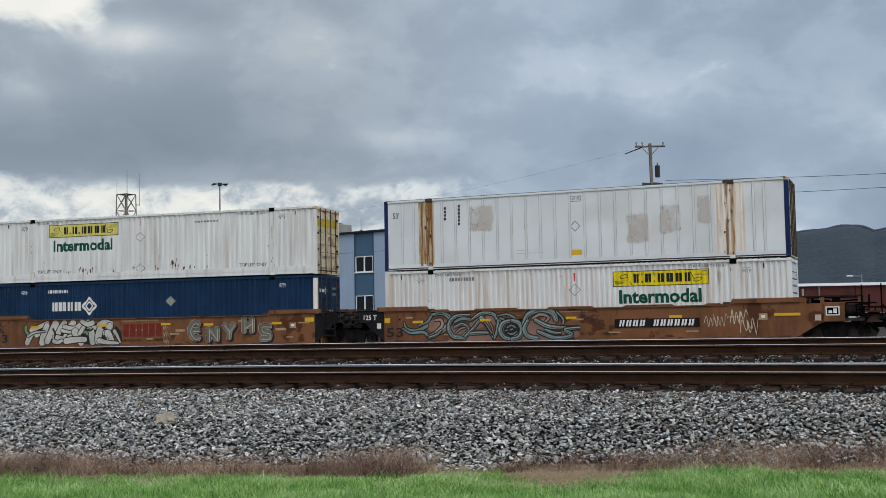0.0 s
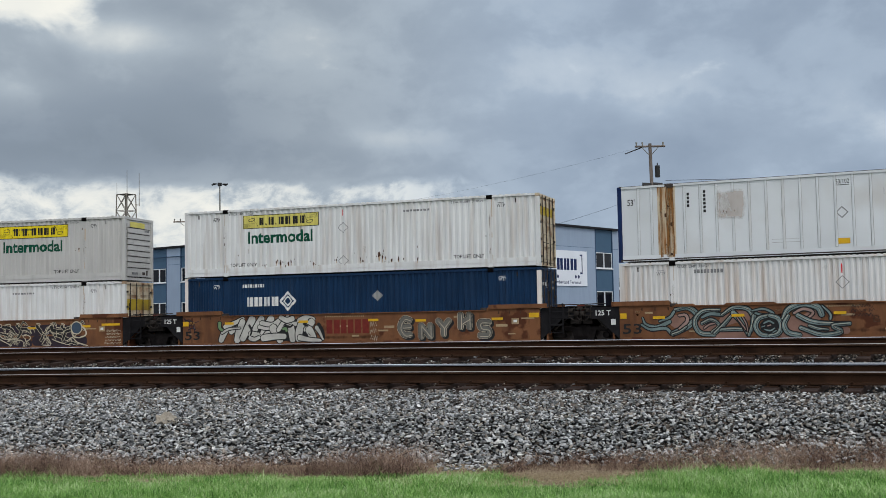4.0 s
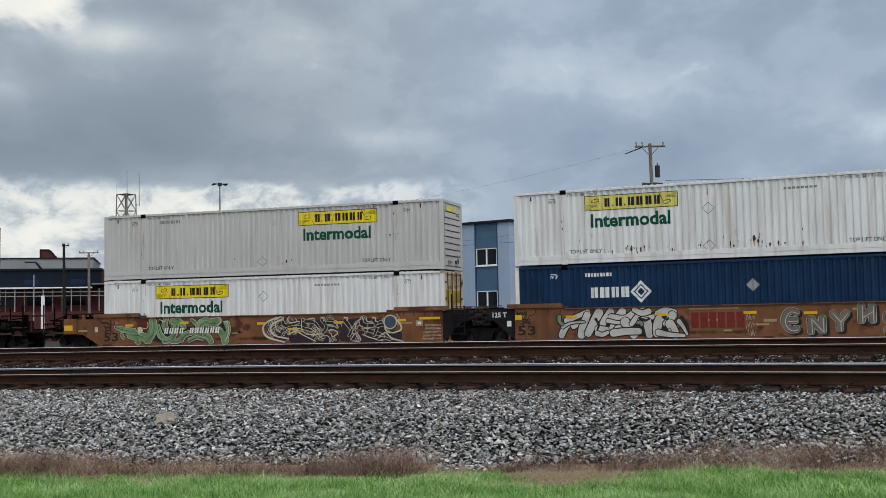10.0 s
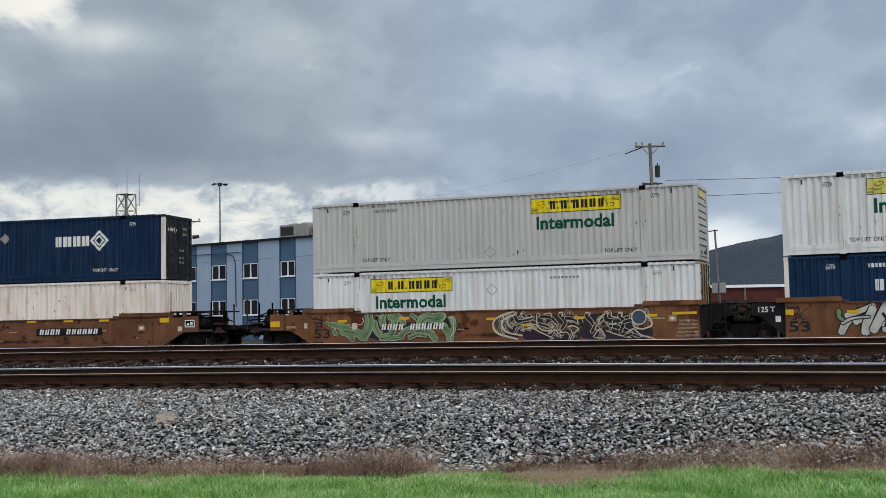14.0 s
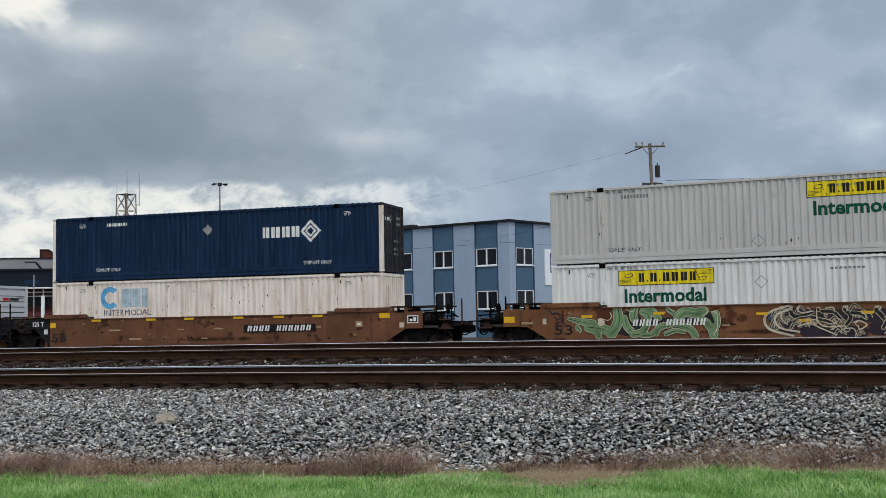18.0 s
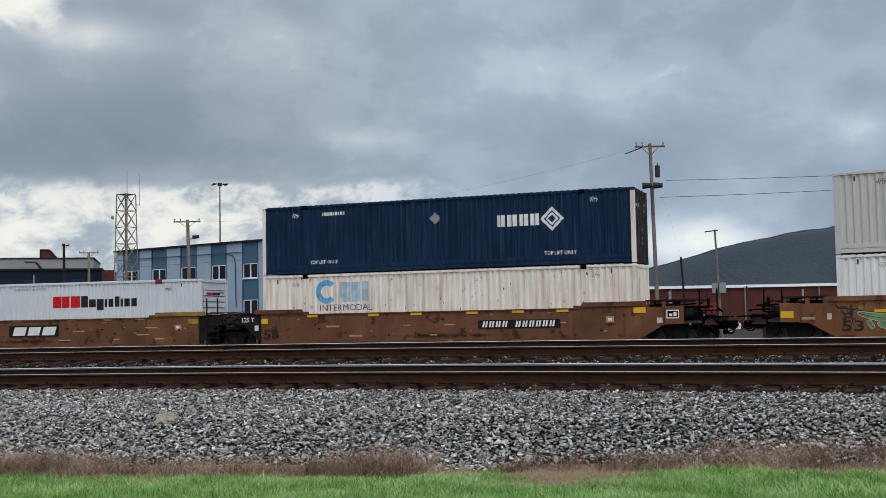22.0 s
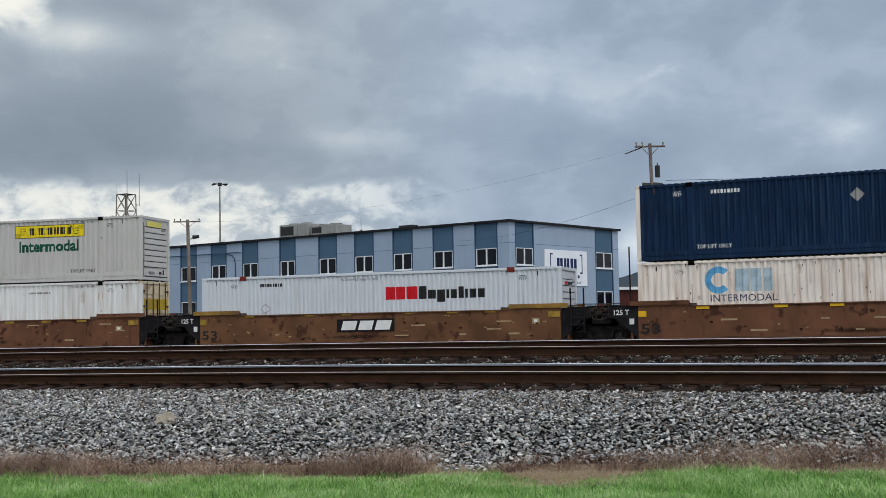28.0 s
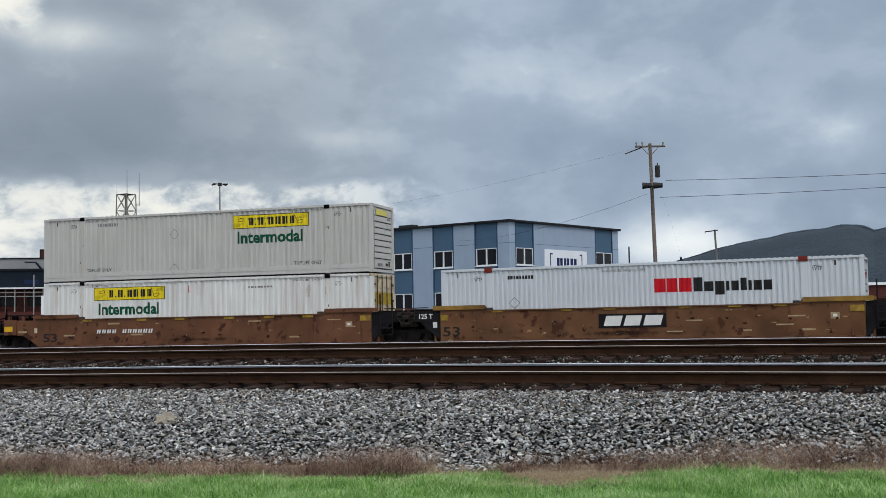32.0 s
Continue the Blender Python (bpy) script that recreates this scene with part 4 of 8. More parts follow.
def brake_bm(k):
    bm = bmesh.new()
    rng = random.Random(5 + k)
    rod(bm, (8.6 * k, -0.6, 1.5), (10.4 * k, -0.4, 1.62), 0.03, seg=6)
    rod(bm, (10.6 * k, -0.55, 1.6), (10.66 * k, -0.55, 1.6), 0.2, seg=16)
    box(bm, min(8.7 * k, 9.3 * k), max(8.7 * k, 9.3 * k), -1.2, -0.5, 1.08, 1.62)
    for i in range(14):
        x, z = rng.uniform(9.9, 11.1), rng.uniform(0.7, 1.5)
        rod(bm, (x * k, -1.35, z), ((x + rng.uniform(-0.5, 0.4)) * k, -1.3 + rng.uniform(0, 0.4), z + rng.uniform(-0.4, 0.2)), rng.uniform(0.012, 0.035), seg=6)
    return bm


def place_car(label, s_mid, left, right, trucks, skin=None):
    c = well_car(label, s_mid, left, right, skin or M["brown"])
    for x in trucks:
        truck(c, x)
    MOVERS.append((c, s_mid, RAIL_Z))
    c.matrix_basis = train_pose(s_mid, RAIL_Z)
    return c


S_A, S_B, S_C, S_D, S_E, S_F = -14.92, -34.2, -53.37, -76.72, -95.87, -115.03
place_car("brown steel well car ahead, only its end in view", S_A + 23.35, "coupler", "joint", (-9.45,))
car_a = place_car("brown well car with blue-white graffiti under two white containers", S_A, "joint", "coupler", (9.45, -9.62))
car_b = place_car("brown well car with white and black graffiti on its sill", S_B, "joint", "joint", (-9.6,))
car_c = place_car("brown well car with green and white graffiti on its sill", S_C, "coupler", "joint", (-9.45,))
car_d = place_car("rust-patched brown well car under a navy container", S_D, "joint", "coupler", (9.45, -9.6), M["brown_dark"])
car_e = place_car("rust-patched brown well car carrying one white container", S_E, "joint", "joint", (-9.6,), M["brown_old"])
car_f = place_car("rust-patched brown well car under two grey-white containers", S_F, "coupler", "joint", (-9.45,), M["brown_dark"])

# containers, from the leading car to the last
a_low, wv = container("white corrugated container with a yellow logo board, in the well", S_A, LOW_Z, M["white_streaked"], "front", M["clean_white"], fine=True)
yellow_sign(a_low, wv, 1.52, 2.02)
stencils(a_low, wv, M["grey_letter"], lift=False)
a_up, wf = container("rust-streaked flat-panelled white container with blue corner posts", S_A, UP_Z, M["rusty_white"], "door", M["door_tan"], M["post_blue"], flat=True)
b_low, wv = container("navy blue corrugated container with white logo, in the well", S_B, LOW_Z, M["blue"], "door", M["blue"], M["cream"])
navy_logo(b_low, wv, -5.0, 1.62, 0.4)
b_up, wv = container("white corrugated container with rusty spots and a yellow logo board", S_B, UP_Z, M["white"], "door", M["door_tan"])
yellow_sign(b_up, wv, -5.15, 2.04, board="logo_faded")
stencils(b_up, wv, M["ink"], code=False)
c_low, wv = container("white corrugated container with a yellow logo board, in the well", S_C, LOW_Z, M["white"], "door", M["door_tan"])
yellow_sign(c_low, wv, -5.4, 2.05)
stencils(c_low, wv, M["grey_letter"], lift=False, code=False)
c_up, wv = container("grey-white corrugated container with a yellow logo board, on top", S_C, UP_Z, M["grey_white"], "front")
yellow_sign(c_up, wv, 1.58, 2.06)
stencils(c_up, wv, M["ink"], M["grey_letter"])
d_low, wv = container("stained cream corrugated container with faded blue lettering, in the well", S_D, LOW_Z, M["cream"], "upright", M["cream"])
stencils(d_low, wv, M["grey_letter"], lift=False, code=False)
d_up, wv = container("navy blue corrugated container with white logo and pale posts, on top", S_D, UP_Z, M["blue_dark"], "door", M["door_dark"], M["cream"])
navy_logo(d_up, wv, 2.55, 1.6, 0.46)
stencils(d_up, wv, M["letter_white"])
e_low, wv = container("clean white corrugated container with red and black name, riding alone", S_E, LOW_Z, M["clean_white"], "front", M["clean_white"], fine=True)
stencils(e_low, wv, M["ink"], lift=False)
f_low, wv = container("white corrugated container with a yellow logo board, in the well", S_F, LOW_Z, M["white"], "door", M["door_tan"])
yellow_sign(f_low, wv, -5.4, 2.05)
stencils(f_low, wv, M["grey_letter"], lift=False, code=False)
f_up, wv = container("grey-white corrugated container with a yellow logo board, on top", S_F, UP_Z, M["grey_white"], "front")
yellow_sign(f_up, wv, 1.58, 2.06)
stencils(f_up, wv, M["ink"], M["grey_letter"])


# ---- terminal building ----
B_COR, B_LEFT, B_RIGHT = Vector((-35.86, 84.59, 0)), Vector((-84.87, 92.80, 0)), Vector((-31.76, 100.60, 0))
B_BASE, B_TOP = 0.25, 9.62


def wall_frame(a, b):
    """Pose of a wall's own space: x along it from a, y inwards, z up."""
    e = (b - a).normalized()
    inner = Vector((-e.y, e.x, 0))
    return Matrix(((e.x, inner.x, 0, a.x), (e.y, inner.y, 0, a.y), (0, 0, 1, 0), (0, 0, 0, 1)))


def facade(bld, a, b, length, bays, rows, flip):
    """A wall of pale panels between darker window bays; each window has frame and two panes."""
    m = wall_frame(a, b)
    def put(name, bm, material, parent, label=""):
        ob = part(name, bm, material, parent, label)
        if parent is bld:
            ob.matrix_basis = m
        return ob
    s = -1 if flip else 1
    edges = [0.0]
    for x0, x1 in bays:
        edges += [x0, x1]
    edges.append(length)
    y0, y1 = (0.0, 0.3) if not flip else (-0.3, 0.0)
    yo = -1 if not flip else 1
    for i in range(0, len(edges) - 1, 2):
        if edges[i + 1] - edges[i] > 0.05:
            put("wall_panel", boxes((edges[i], edges[i + 1], y0, y1, B_BASE, B_TOP)), M["wall_light"], bld)
            put("joint_line", boxes((edges[i] + 0.02, edges[i + 1] - 0.02, min(0, yo * 0.006), max(0, yo * 0.006), 7.9, 7.93)), M["wall_dark"], bld)
    for x0, x1 in bays:
        cuts = [B_BASE]
        for z0, z1 in rows:
            cuts += [z0, z1]
        cuts.append(B_TOP)
        ya, yb = (0.06, 0.3) if not flip else (-0.3, -0.06)
        for i in range(0, len(cuts), 2):
            put("bay_panel", boxes((x0, x1, ya, yb, cuts[i], cuts[i + 1])), M["wall_dark"], bld)
        for xx in (x0 + 0.06, x1 - 0.06):
            put("bay_edge", boxes((xx - 0.06, xx + 0.06, min(yo * 0.01, ya), max(yo * 0.01, ya), B_BASE, B_TOP)), M["trim_blue"], bld)
        for z0, z1 in rows:
            t = 0.065
            xa, xb = x0 + 0.14, x1 - 0.12
            xm = (xa + xb) / 2
            yf = (0.03, 0.14) if not flip else (-0.14, -0.03)
            fr = boxes((xa, xb, *yf, z1 - t, z1), (xa, xb, *yf, z0, z0 + t), (xa, xa + t, *yf, z0 + t, z1 - t), (xb - t, xb, *yf, z0 + t, z1 - t), (xm - 0.06, xm + 0.06, *yf, z0 + t, z1 - t))
            win = put("window", fr, M["frame_white"], bld, "white-framed window with dark panes")
            yp = (0.1, 0.125) if not flip else (-0.125, -0.1)
            for pa, pb in ((xa + t, xm - 0.06), (xm + 0.06, xb - t)):
                part("pane", boxes((pa, pb, *yp, z0 + t, z1 - t)), M["glass"], win)
            ys_ = (-0.06, 0.1) if not flip else (-0.1, 0.06)
            part("sill", boxes((xa - 0.08, xb + 0.08, *ys_, z0 - 0.09, z0)), M["frame_white"], win)
    return m


def terminal():
    b = thing("office_building", "two-storey blue-grey panelled office building with white-framed windows", "building")
    left_bays = [(1.1, 3.39), (5.52, 7.71), (9.83, 12.07), (14.18, 16.47), (18.49, 20.76), (23.59, 25.7), (28.47, 30.69), (32.82, 35.07), (37.12, 39.56), (41.63, 44.01), (45.9, 48.56)]
    rows = [(2.58, 4.05), (6.14, 7.55)]
    ml = facade(b, B_COR, B_LEFT, 49.69, left_bays, rows, True)
    cb = bmesh.new()
    prev = Vector((33.0, 0.1, 8.62))
    for x, z in ((32.4, 8.56), (31.95, 8.4), (31.65, 8.1), (31.52, 7.6), (31.45, 3.4)):
        rod(cb, prev, (x, 0.1, z), 0.05, seg=6)
        prev = Vector((x, 0.1, z))
    rod(cb, (48.5, 0.1, 8.76), (30.8, 0.1, 8.68), 0.045, seg=6)
    part("conduit", cb, M["trim_blue"], b, "dark bent conduit on the wall").matrix_basis = ml
    mr = facade(b, B_COR, B_RIGHT, 16.53, [(0.82, 3.4), (12.66, 15.58)], rows, False)
    mr2 = mr
    # core, roof slab and its dark edge
    d = B_LEFT + (B_RIGHT - B_COR)
    inn = 0.32
    e1, e2 = (B_LEFT - B_COR).normalized(), (B_RIGHT - B_COR).normalized()
    corners = [B_COR + e1 * inn + e2 * inn, B_LEFT - e1 * 0.02 + e2 * inn, d - e1 * 0.02 - e2 * 0.02, B_RIGHT - e2 * 0.02 + e1 * inn]
    def prism(pts, z0, z1):
        bm = bmesh.new()
        lo = [bm.verts.new((p.x, p.y, z0)) for p in pts]
        hi = [bm.verts.new((p.x, p.y, z1)) for p in pts]
        bm.faces.new(lo)
        bm.faces.new(hi)
        for i in range(len(pts)):
            j = (i + 1) % len(pts)
            bm.faces.new((lo[i], lo[j], hi[j], hi[i]))
        return bm
    part("core", prism(corners, B_BASE, B_TOP - 0.02), M["wall_dark"], b)
    out = 0.22
    rim = [B_COR - e1 * out - e2 * out, B_LEFT + e1 * out - e2 * out, d + e1 * out + e2 * out, B_RIGHT - e1 * out + e2 * out]
    part("roof", prism(rim, B_TOP, B_TOP + 0.18), M["roof_edge"], b, "flat roof with a black edge")
    # sign board on the short side
    board = part("sign_board", boxes((4.8, 11.15, -0.09, -0.004, 4.48, 7.54)), M["sign_white"], b, "white sign board with navy emblem")
    board.matrix_basis = mr
    def flat_part(name, bm, y, label=""):
        ob = part(name, moved(bm, y), M["sign_blue"], board, label)
        return ob
    x0 = 4.8
    emblem = [(x0 + 0.75, x0 + 0.88, 5.55, 7.25), (x0 + 0.88, x0 + 1.15, 7.12, 7.25), (x0 + 0.88, x0 + 1.15, 5.55, 5.68), (x0 + 5.5, x0 + 5.63, 5.55, 7.25), (x0 + 5.23, x0 + 5.5, 7.12, 7.25), (x0 + 5.23, x0 + 5.5, 5.55, 5.68)]
    flat_part("emblem_bracket", rect_bm(*emblem), -0.094)
    for xa, xb in ((1.75, 2.62), (2.8, 3.6), (3.78, 4.72)):
        flat_part("emblem_block", rect_bm(*name_bars((x0 + xa, x0 + xb, 5.85, 6.85))), -0.094)
    dots = bmesh.new()
    for cx in (x0 + 1.38, x0 + 1.84, x0 + 4.55, x0 + 5.0):
        dots.faces.new([dots.verts.new((cx + 0.15 * math.cos(i * math.pi / 6), 0, 5.28 + 0.15 * math.sin(i * math.pi / 6))) for i in range(12)])
    flat_part("emblem_dot", dots, -0.094)
    flat_part("lettering", letters_bm("Cumberland Terminal", x0 + 1.05, x0 + 5.35, 4.66, 4.95, 0.012), -0.094, "navy lettering")
    # rooftop cooling units
    for (xa, xb), h, k in (((24.2, 28.0), 1.45, 0), ((20.6, 23.9), 1.15, 1)):
        u = thing("cooling_unit", "grey sheet-metal cooling unit on the flat roof", "cooling unit", "rooftop units")
        m = wall_frame(B_COR, B_LEFT)
        u.matrix_basis = m @ pose(0, 0, B_TOP + 0.18)
        part("casing", bevelled(boxes((xa, xb, -4.6, -2.4, 0.22, h)), 0.04), M["galv_light"], u)
        part("skid", boxes((xa + 0.1, xa + 0.3, -4.5, -2.5, 0.0, 0.22), (xb - 0.3, xb - 0.1, -4.5, -2.5, 0.0, 0.22)), M["galv"], u)
        part("grille", boxes((xa + 1.9, xb - 0.2, -2.4, -2.37, 0.4, h - 0.2)), M["lamp_dark"], u)
        for i in range(2):
            cx = xa + (xb - xa) * (0.3 + 0.4 * i)
            part("fan_ring", rod(bmesh.new(), (cx, -3.5, h), (cx, -3.5, h + 0.14), 0.6, seg=16), M["galv"], u)
        for i in range(4):
            cx = xa + 0.3 + i * (xb - xa - 0.6) / 3
            part("panel_seam", boxes((cx - 0.02, cx + 0.02, -2.4, -2.385, 0.24, h - 0.02)), M["galv"], u)
    v = thing("roof_vent", "low dark roof vent box", "vent")
    v.matrix_basis = wall_frame(B_COR, B_LEFT) @ pose(0, 0, B_TOP + 0.18)
    part("vent_box", bevelled(boxes((10.4, 12.0, -1.6, -0.8, 0, 0.3)), 0.03), M["lamp_dark"], v)
    a = thing("roof_antenna", "thin whip antenna on the roof edge", "antenna")
    a.matrix_basis = wall_frame(B_COR, B_LEFT) @ pose(16.1, -0.6, B_TOP + 0.18)
    part("whip", rod(bmesh.new(), (0, 0, 0.0), (0, 0, 1.25), 0.02), M["galv"], a)
    part("base", boxes((-0.1, 0.1, -0.1, 0.1, 0, 0.2)), M["galv"], a)


terminal()


# ---- poles, mast, tower ----
def wood_pole(name, label, foot, top, r0, r1, material, arms=(), group=""):
    """A timber pole from foot to top with cross-arms given as (height, half length left, half length right)."""
    foot, top = Vector(foot), Vector(top)
    p = thing(name, label, "pole", group, at=Matrix.Translation(foot))
    part("shaft", rod(bmesh.new(), (0, 0, -0.3), top - foot, r0, r1, seg=12), material, p)
    right = Vector((0.8956, 0.4445, 0))
    for h, la, lb in arms:
        c = (top - foot) * (h / (top - foot).z)
        bm = bmesh.new()
        rod(bm, c - right * la, c + right * lb, 0.055, seg=6)
        arm = part("cross_arm", bm, material, p)
        for x in (-la + 0.08, -la * 0.5, lb - 0.1):
            q = c + right * x
            part("insulator", rod(bmesh.new(), q, q + Vector((0, 0, 0.22)), 0.035, 0.05, seg=8), M["galv"], arm)
        part("brace", rod(rod(bmesh.new(), c - right * la * 0.6, c - Vector((0, 0, 0.5)), 0.02, seg=5), c + right * lb * 0.6, c - Vector((0, 0, 0.5)), 0.02, seg=5), M["galv"], arm)
    return p


big = wood_pole("utility_pole", "tall grey timber utility pole with transformer and floodlights", (-15.95, 56.98, 0.25), (-15.94, 56.32, 10.5), 0.12, 0.085, M["timber"], ((10.1, 0.77, 0.77),))
RIGHT, TOWARD = Vector((0.8956, 0.4445, 0)), Vector((0.4445, -0.8956, 0))


def pole_fittings(p, foot, base_top):
    # a stand-off bar below the arm, towards the street
    part("stand_off", rod(bmesh.new(), Vector((-15.94, 56.34, 10.35)) - Vector(foot) - RIGHT * 0.3, Vector((-15.94, 56.34, 9.98)) - Vector(foot) - RIGHT * 1.3, 0.03, seg=6), M["dark_timber"], p)
    def loc(x, y, z):
        return Vector((x, y, z)) - Vector(foot)
    tr = part("transformer", bevelled(rod(rod(bmesh.new(), loc(-15.62, 56.45, 8.75), loc(-15.62, 56.45, 9.35), 0.13, seg=14), loc(-15.62, 56.45, 9.35), loc(-15.62, 56.45, 9.5), 0.03, seg=8), 0.01), M["lamp_dark"], p, "dark can transformer")
    for k in (-1, 1):
        c = loc(-15.94, 56.35, 8.3) + RIGHT * 0.28 * k
        lamp = part("floodlight", bevelled(rod(bmesh.new(), c - RIGHT * 0.23 + TOWARD * 0.3, c + RIGHT * 0.23 + TOWARD * 0.36, 0.17, 0.12, seg=12), 0.01), M["lamp_dark"], p, "dark floodlight head")
        part("bracket", rod(bmesh.new(), loc(-15.94, 56.4, 8.3), c + TOWARD * 0.3, 0.03, seg=6), M["galv"], lamp)


pole_fittings(big, (-15.95, 56.98, 0.25), None)
far_pole = wood_pole("utility_pole", "timber pole with one cross-arm and a street light", (-54.0, 66.9, 0.25), (-54.04, 66.61, 9.5), 0.17, 0.12, M["timber"], ((9.1, 1.05, 0.95),))
part("lamp_arm", rod(bmesh.new(), (0.03, -0.25, 7.75), (0.5, -0.05, 7.95), 0.03, seg=6), M["galv"], far_pole)
part("lamp_head", bevelled(rod(bmesh.new(), (0.3, -0.13, 7.93), (0.72, 0.06, 7.98), 0.15, 0.12, seg=12), 0.01), M["lamp_dark"], far_pole, "dark street light head")
wood_pole("post", "thin dark timber post", (-18.38, 60.21, 0.25), (-18.32, 59.97, 5.5), 0.05, 0.04, M["dark_timber"])
wood_pole("post", "thin leaning dark timber post", (-15.66, 61.7, 0.25), (-15.8, 61.26, 4.89), 0.065, 0.055, M["dark_timber"])
metered = wood_pole("utility_pole", "slim pole with two grey meter boxes and a short arm", (-14.86, 66.5, 0.25), (-14.98, 66.02, 6.65), 0.075, 0.055, M["galv"])
part("arm", rod(rod(bmesh.new(), (-0.62, -0.75, 6.28), (0.05, -0.45, 6.36), 0.035, seg=6), (-0.62, -0.75, 6.28), (-0.62, -0.75, 6.18), 0.02, seg=5), M["dark_timber"], metered, "short dark arm")
for k in (-0.22, 0.2):
    part("meter_box", bevelled(boxes((k - 0.17, k + 0.17, -0.5, -0.25, 2.7, 3.3)), 0.02), M["galv_light"], metered, "pale grey meter box")
wood_pole("utility_pole", "dark timber pole before the sheds", (-81.6, 82.1, 0.25), (-81.63, 82.0, 9.85), 0.17, 0.12, M["dark_timber"], ((9.4, 0.2, 0.5),))
wood_pole("utility_pole", "slim pole with a long cross-arm before the sheds", (-83.1, 87.0, 0.25), (-83.12, 86.89, 9.3), 0.16, 0.12, M["timber"], ((9.0, 1.0, 1.0),))


def lattice_tower():
    t = thing("radio_tower", "brown steel lattice tower with whip antennas", "tower", at=pose(-67.8, 75.35, 0.25, 0, 0, -3))
    h, w0, w1 = 12.85, 0.80, 0.56
    def leg(i, z):
        w = w0 + (w1 - w0) * z / h
        sx, sy = ((-1, -1), (1, -1), (1, 1), (-1, 1))[i]
        return Vector((sx * w, sy * w, z))
    for i in range(4):
        part("leg", rod(bmesh.new(), leg(i, 0), leg(i, h), 0.055, seg=6), M["tower_steel"], t)
    n = 9
    for k in range(n):
        z0, z1 = h * k / n, h * (k + 1) / n
        for i in range(4):
            j = (i + 1) % 4
            for p0, p1, r in ((leg(i, z0), leg(j, z1), 0.03), (leg(j, z0), leg(i, z1), 0.03), (leg(i, z1), leg(j, z1), 0.026)):
                part("brace", rod(bmesh.new(), p0, p1, r, seg=5), M["tower_steel"], t)
    part("platform", boxes((-0.58, 0.58, -0.58, 0.58, h - 0.03, h + 0.0)), M["tower_steel"], t)
    part("cable_run", boxes((-0.12, 0.12, -0.04, 0.04, 0, h)), M["tower_steel"], t)
    part("antenna", rod(bmesh.new(), (0.1, 0, h), (0.1, 0, h + 2.1), 0.03, 0.015, seg=6), M["tower_steel"], t)
    part("antenna", rod(rod(bmesh.new(), (0.8, 0.74, h - 1.0), (0.8, 0.74, h + 1.9), 0.035, 0.02, seg=6), (0.52, 0.5, h - 0.9), (0.82, 0.76, h - 0.9), 0.03, seg=6), M["tower_steel"], t)
    part("antenna", rod(bmesh.new(), (-0.56, -0.54, h), (-0.56, -0.54, h + 1.0), 0.014, seg=5), M["tower_steel"], t)
    part("dish", rod(bmesh.new(), (-0.78, -0.74, h - 2.0), (-0.84, -0.86, h - 2.0), 0.17, seg=12), M["galv_light"], t)


lattice_tower()


def light_mast():
    m = thing("light_mast", "tall thin high-mast light with a ring of lamps", "street lamp", at=pose(-83.22, 108.55, 0.25))
    h = 18.2
    part("shaft", rod(bmesh.new(), (0, 0, -0.3), (0, 0, h), 0.16, 0.07, seg=10), M["galv"], m)
    part("hub", rod(bmesh.new(), (0, 0, h - 0.2), (0, 0, h + 0.15), 0.25, seg=10), M["lamp_dark"], m)
    for i in range(6):
        a = i * math.pi / 3 + 0.3
        lamp = part("lamp_head", bevelled(rod(bmesh.new(), (0.45 * math.cos(a), 0.45 * math.sin(a), h), (1.0 * math.cos(a), 1.0 * math.sin(a), h - 0.06), 0.06, 0.1, seg=8), 0.01), M["lamp_dark"], m)
        part("arm", rod(bmesh.new(), (0, 0, h), (0.5 * math.cos(a), 0.5 * math.sin(a), h), 0.03, seg=5), M["lamp_dark"], lamp)


light_mast()


def wire(name, pts, sag, label, thick=0.012):
    """One thin tube hanging between two points."""
    a, b = Vector(pts[0]), Vector(pts[1])
    bm = bmesh.new()
    n = 14
    side = (b - a).cross(Vector((0, 0, 1))).normalized() * thick
    up = Vector((0, 0, thick))
    rings = []
    for i in range(n + 1):
        k = i / n
        p = a.lerp(b, k) - Vector((0, 0, sag * 4 * k * (1 - k)))
        rings.append([bm.verts.new(p + d) for d in (side, up, -side, -up)])
    for r0, r1 in zip(rings, rings[1:]):
        for k in range(4):
            bm.faces.new((r0[k], r0[(k + 1) % 4], r1[(k + 1) % 4], r1[k]))
    bm.faces.new(rings[0])
    bm.faces.new(rings[-1])
    ob = part(name, bm, M["wire"])
    tagged(ob, label=label, category="wire", group="overhead wires")


wire("overhead_wire", ((-15.3, 56.77, 8.6), (9.0, 68.8, 9.45)), 0.22, "dark overhead wire sagging from the tall pole")
wire("overhead_wire", ((-15.6, 56.7, 7.74), (9.0, 68.8, 8.95)), 0.22, "dark overhead wire sagging from the tall pole")
wire("overhead_wire", ((-16.5, 56.1, 10.3), (-53.4, 66.9, 9.3)), 0.9, "thin overhead wire between two timber poles", 0.003)
wire("overhead_wire", ((-16.2, 56.3, 7.9), (-40, 84.0, 8.2)), 0.5, "thin overhead wire running to the office building", 0.008)

wire("guy_wire", ((-15.5, 56.71, 7.9), (-13.5, 57.2, 0.4)), 0.0, "thin steel guy wire of the tall pole", 0.005)


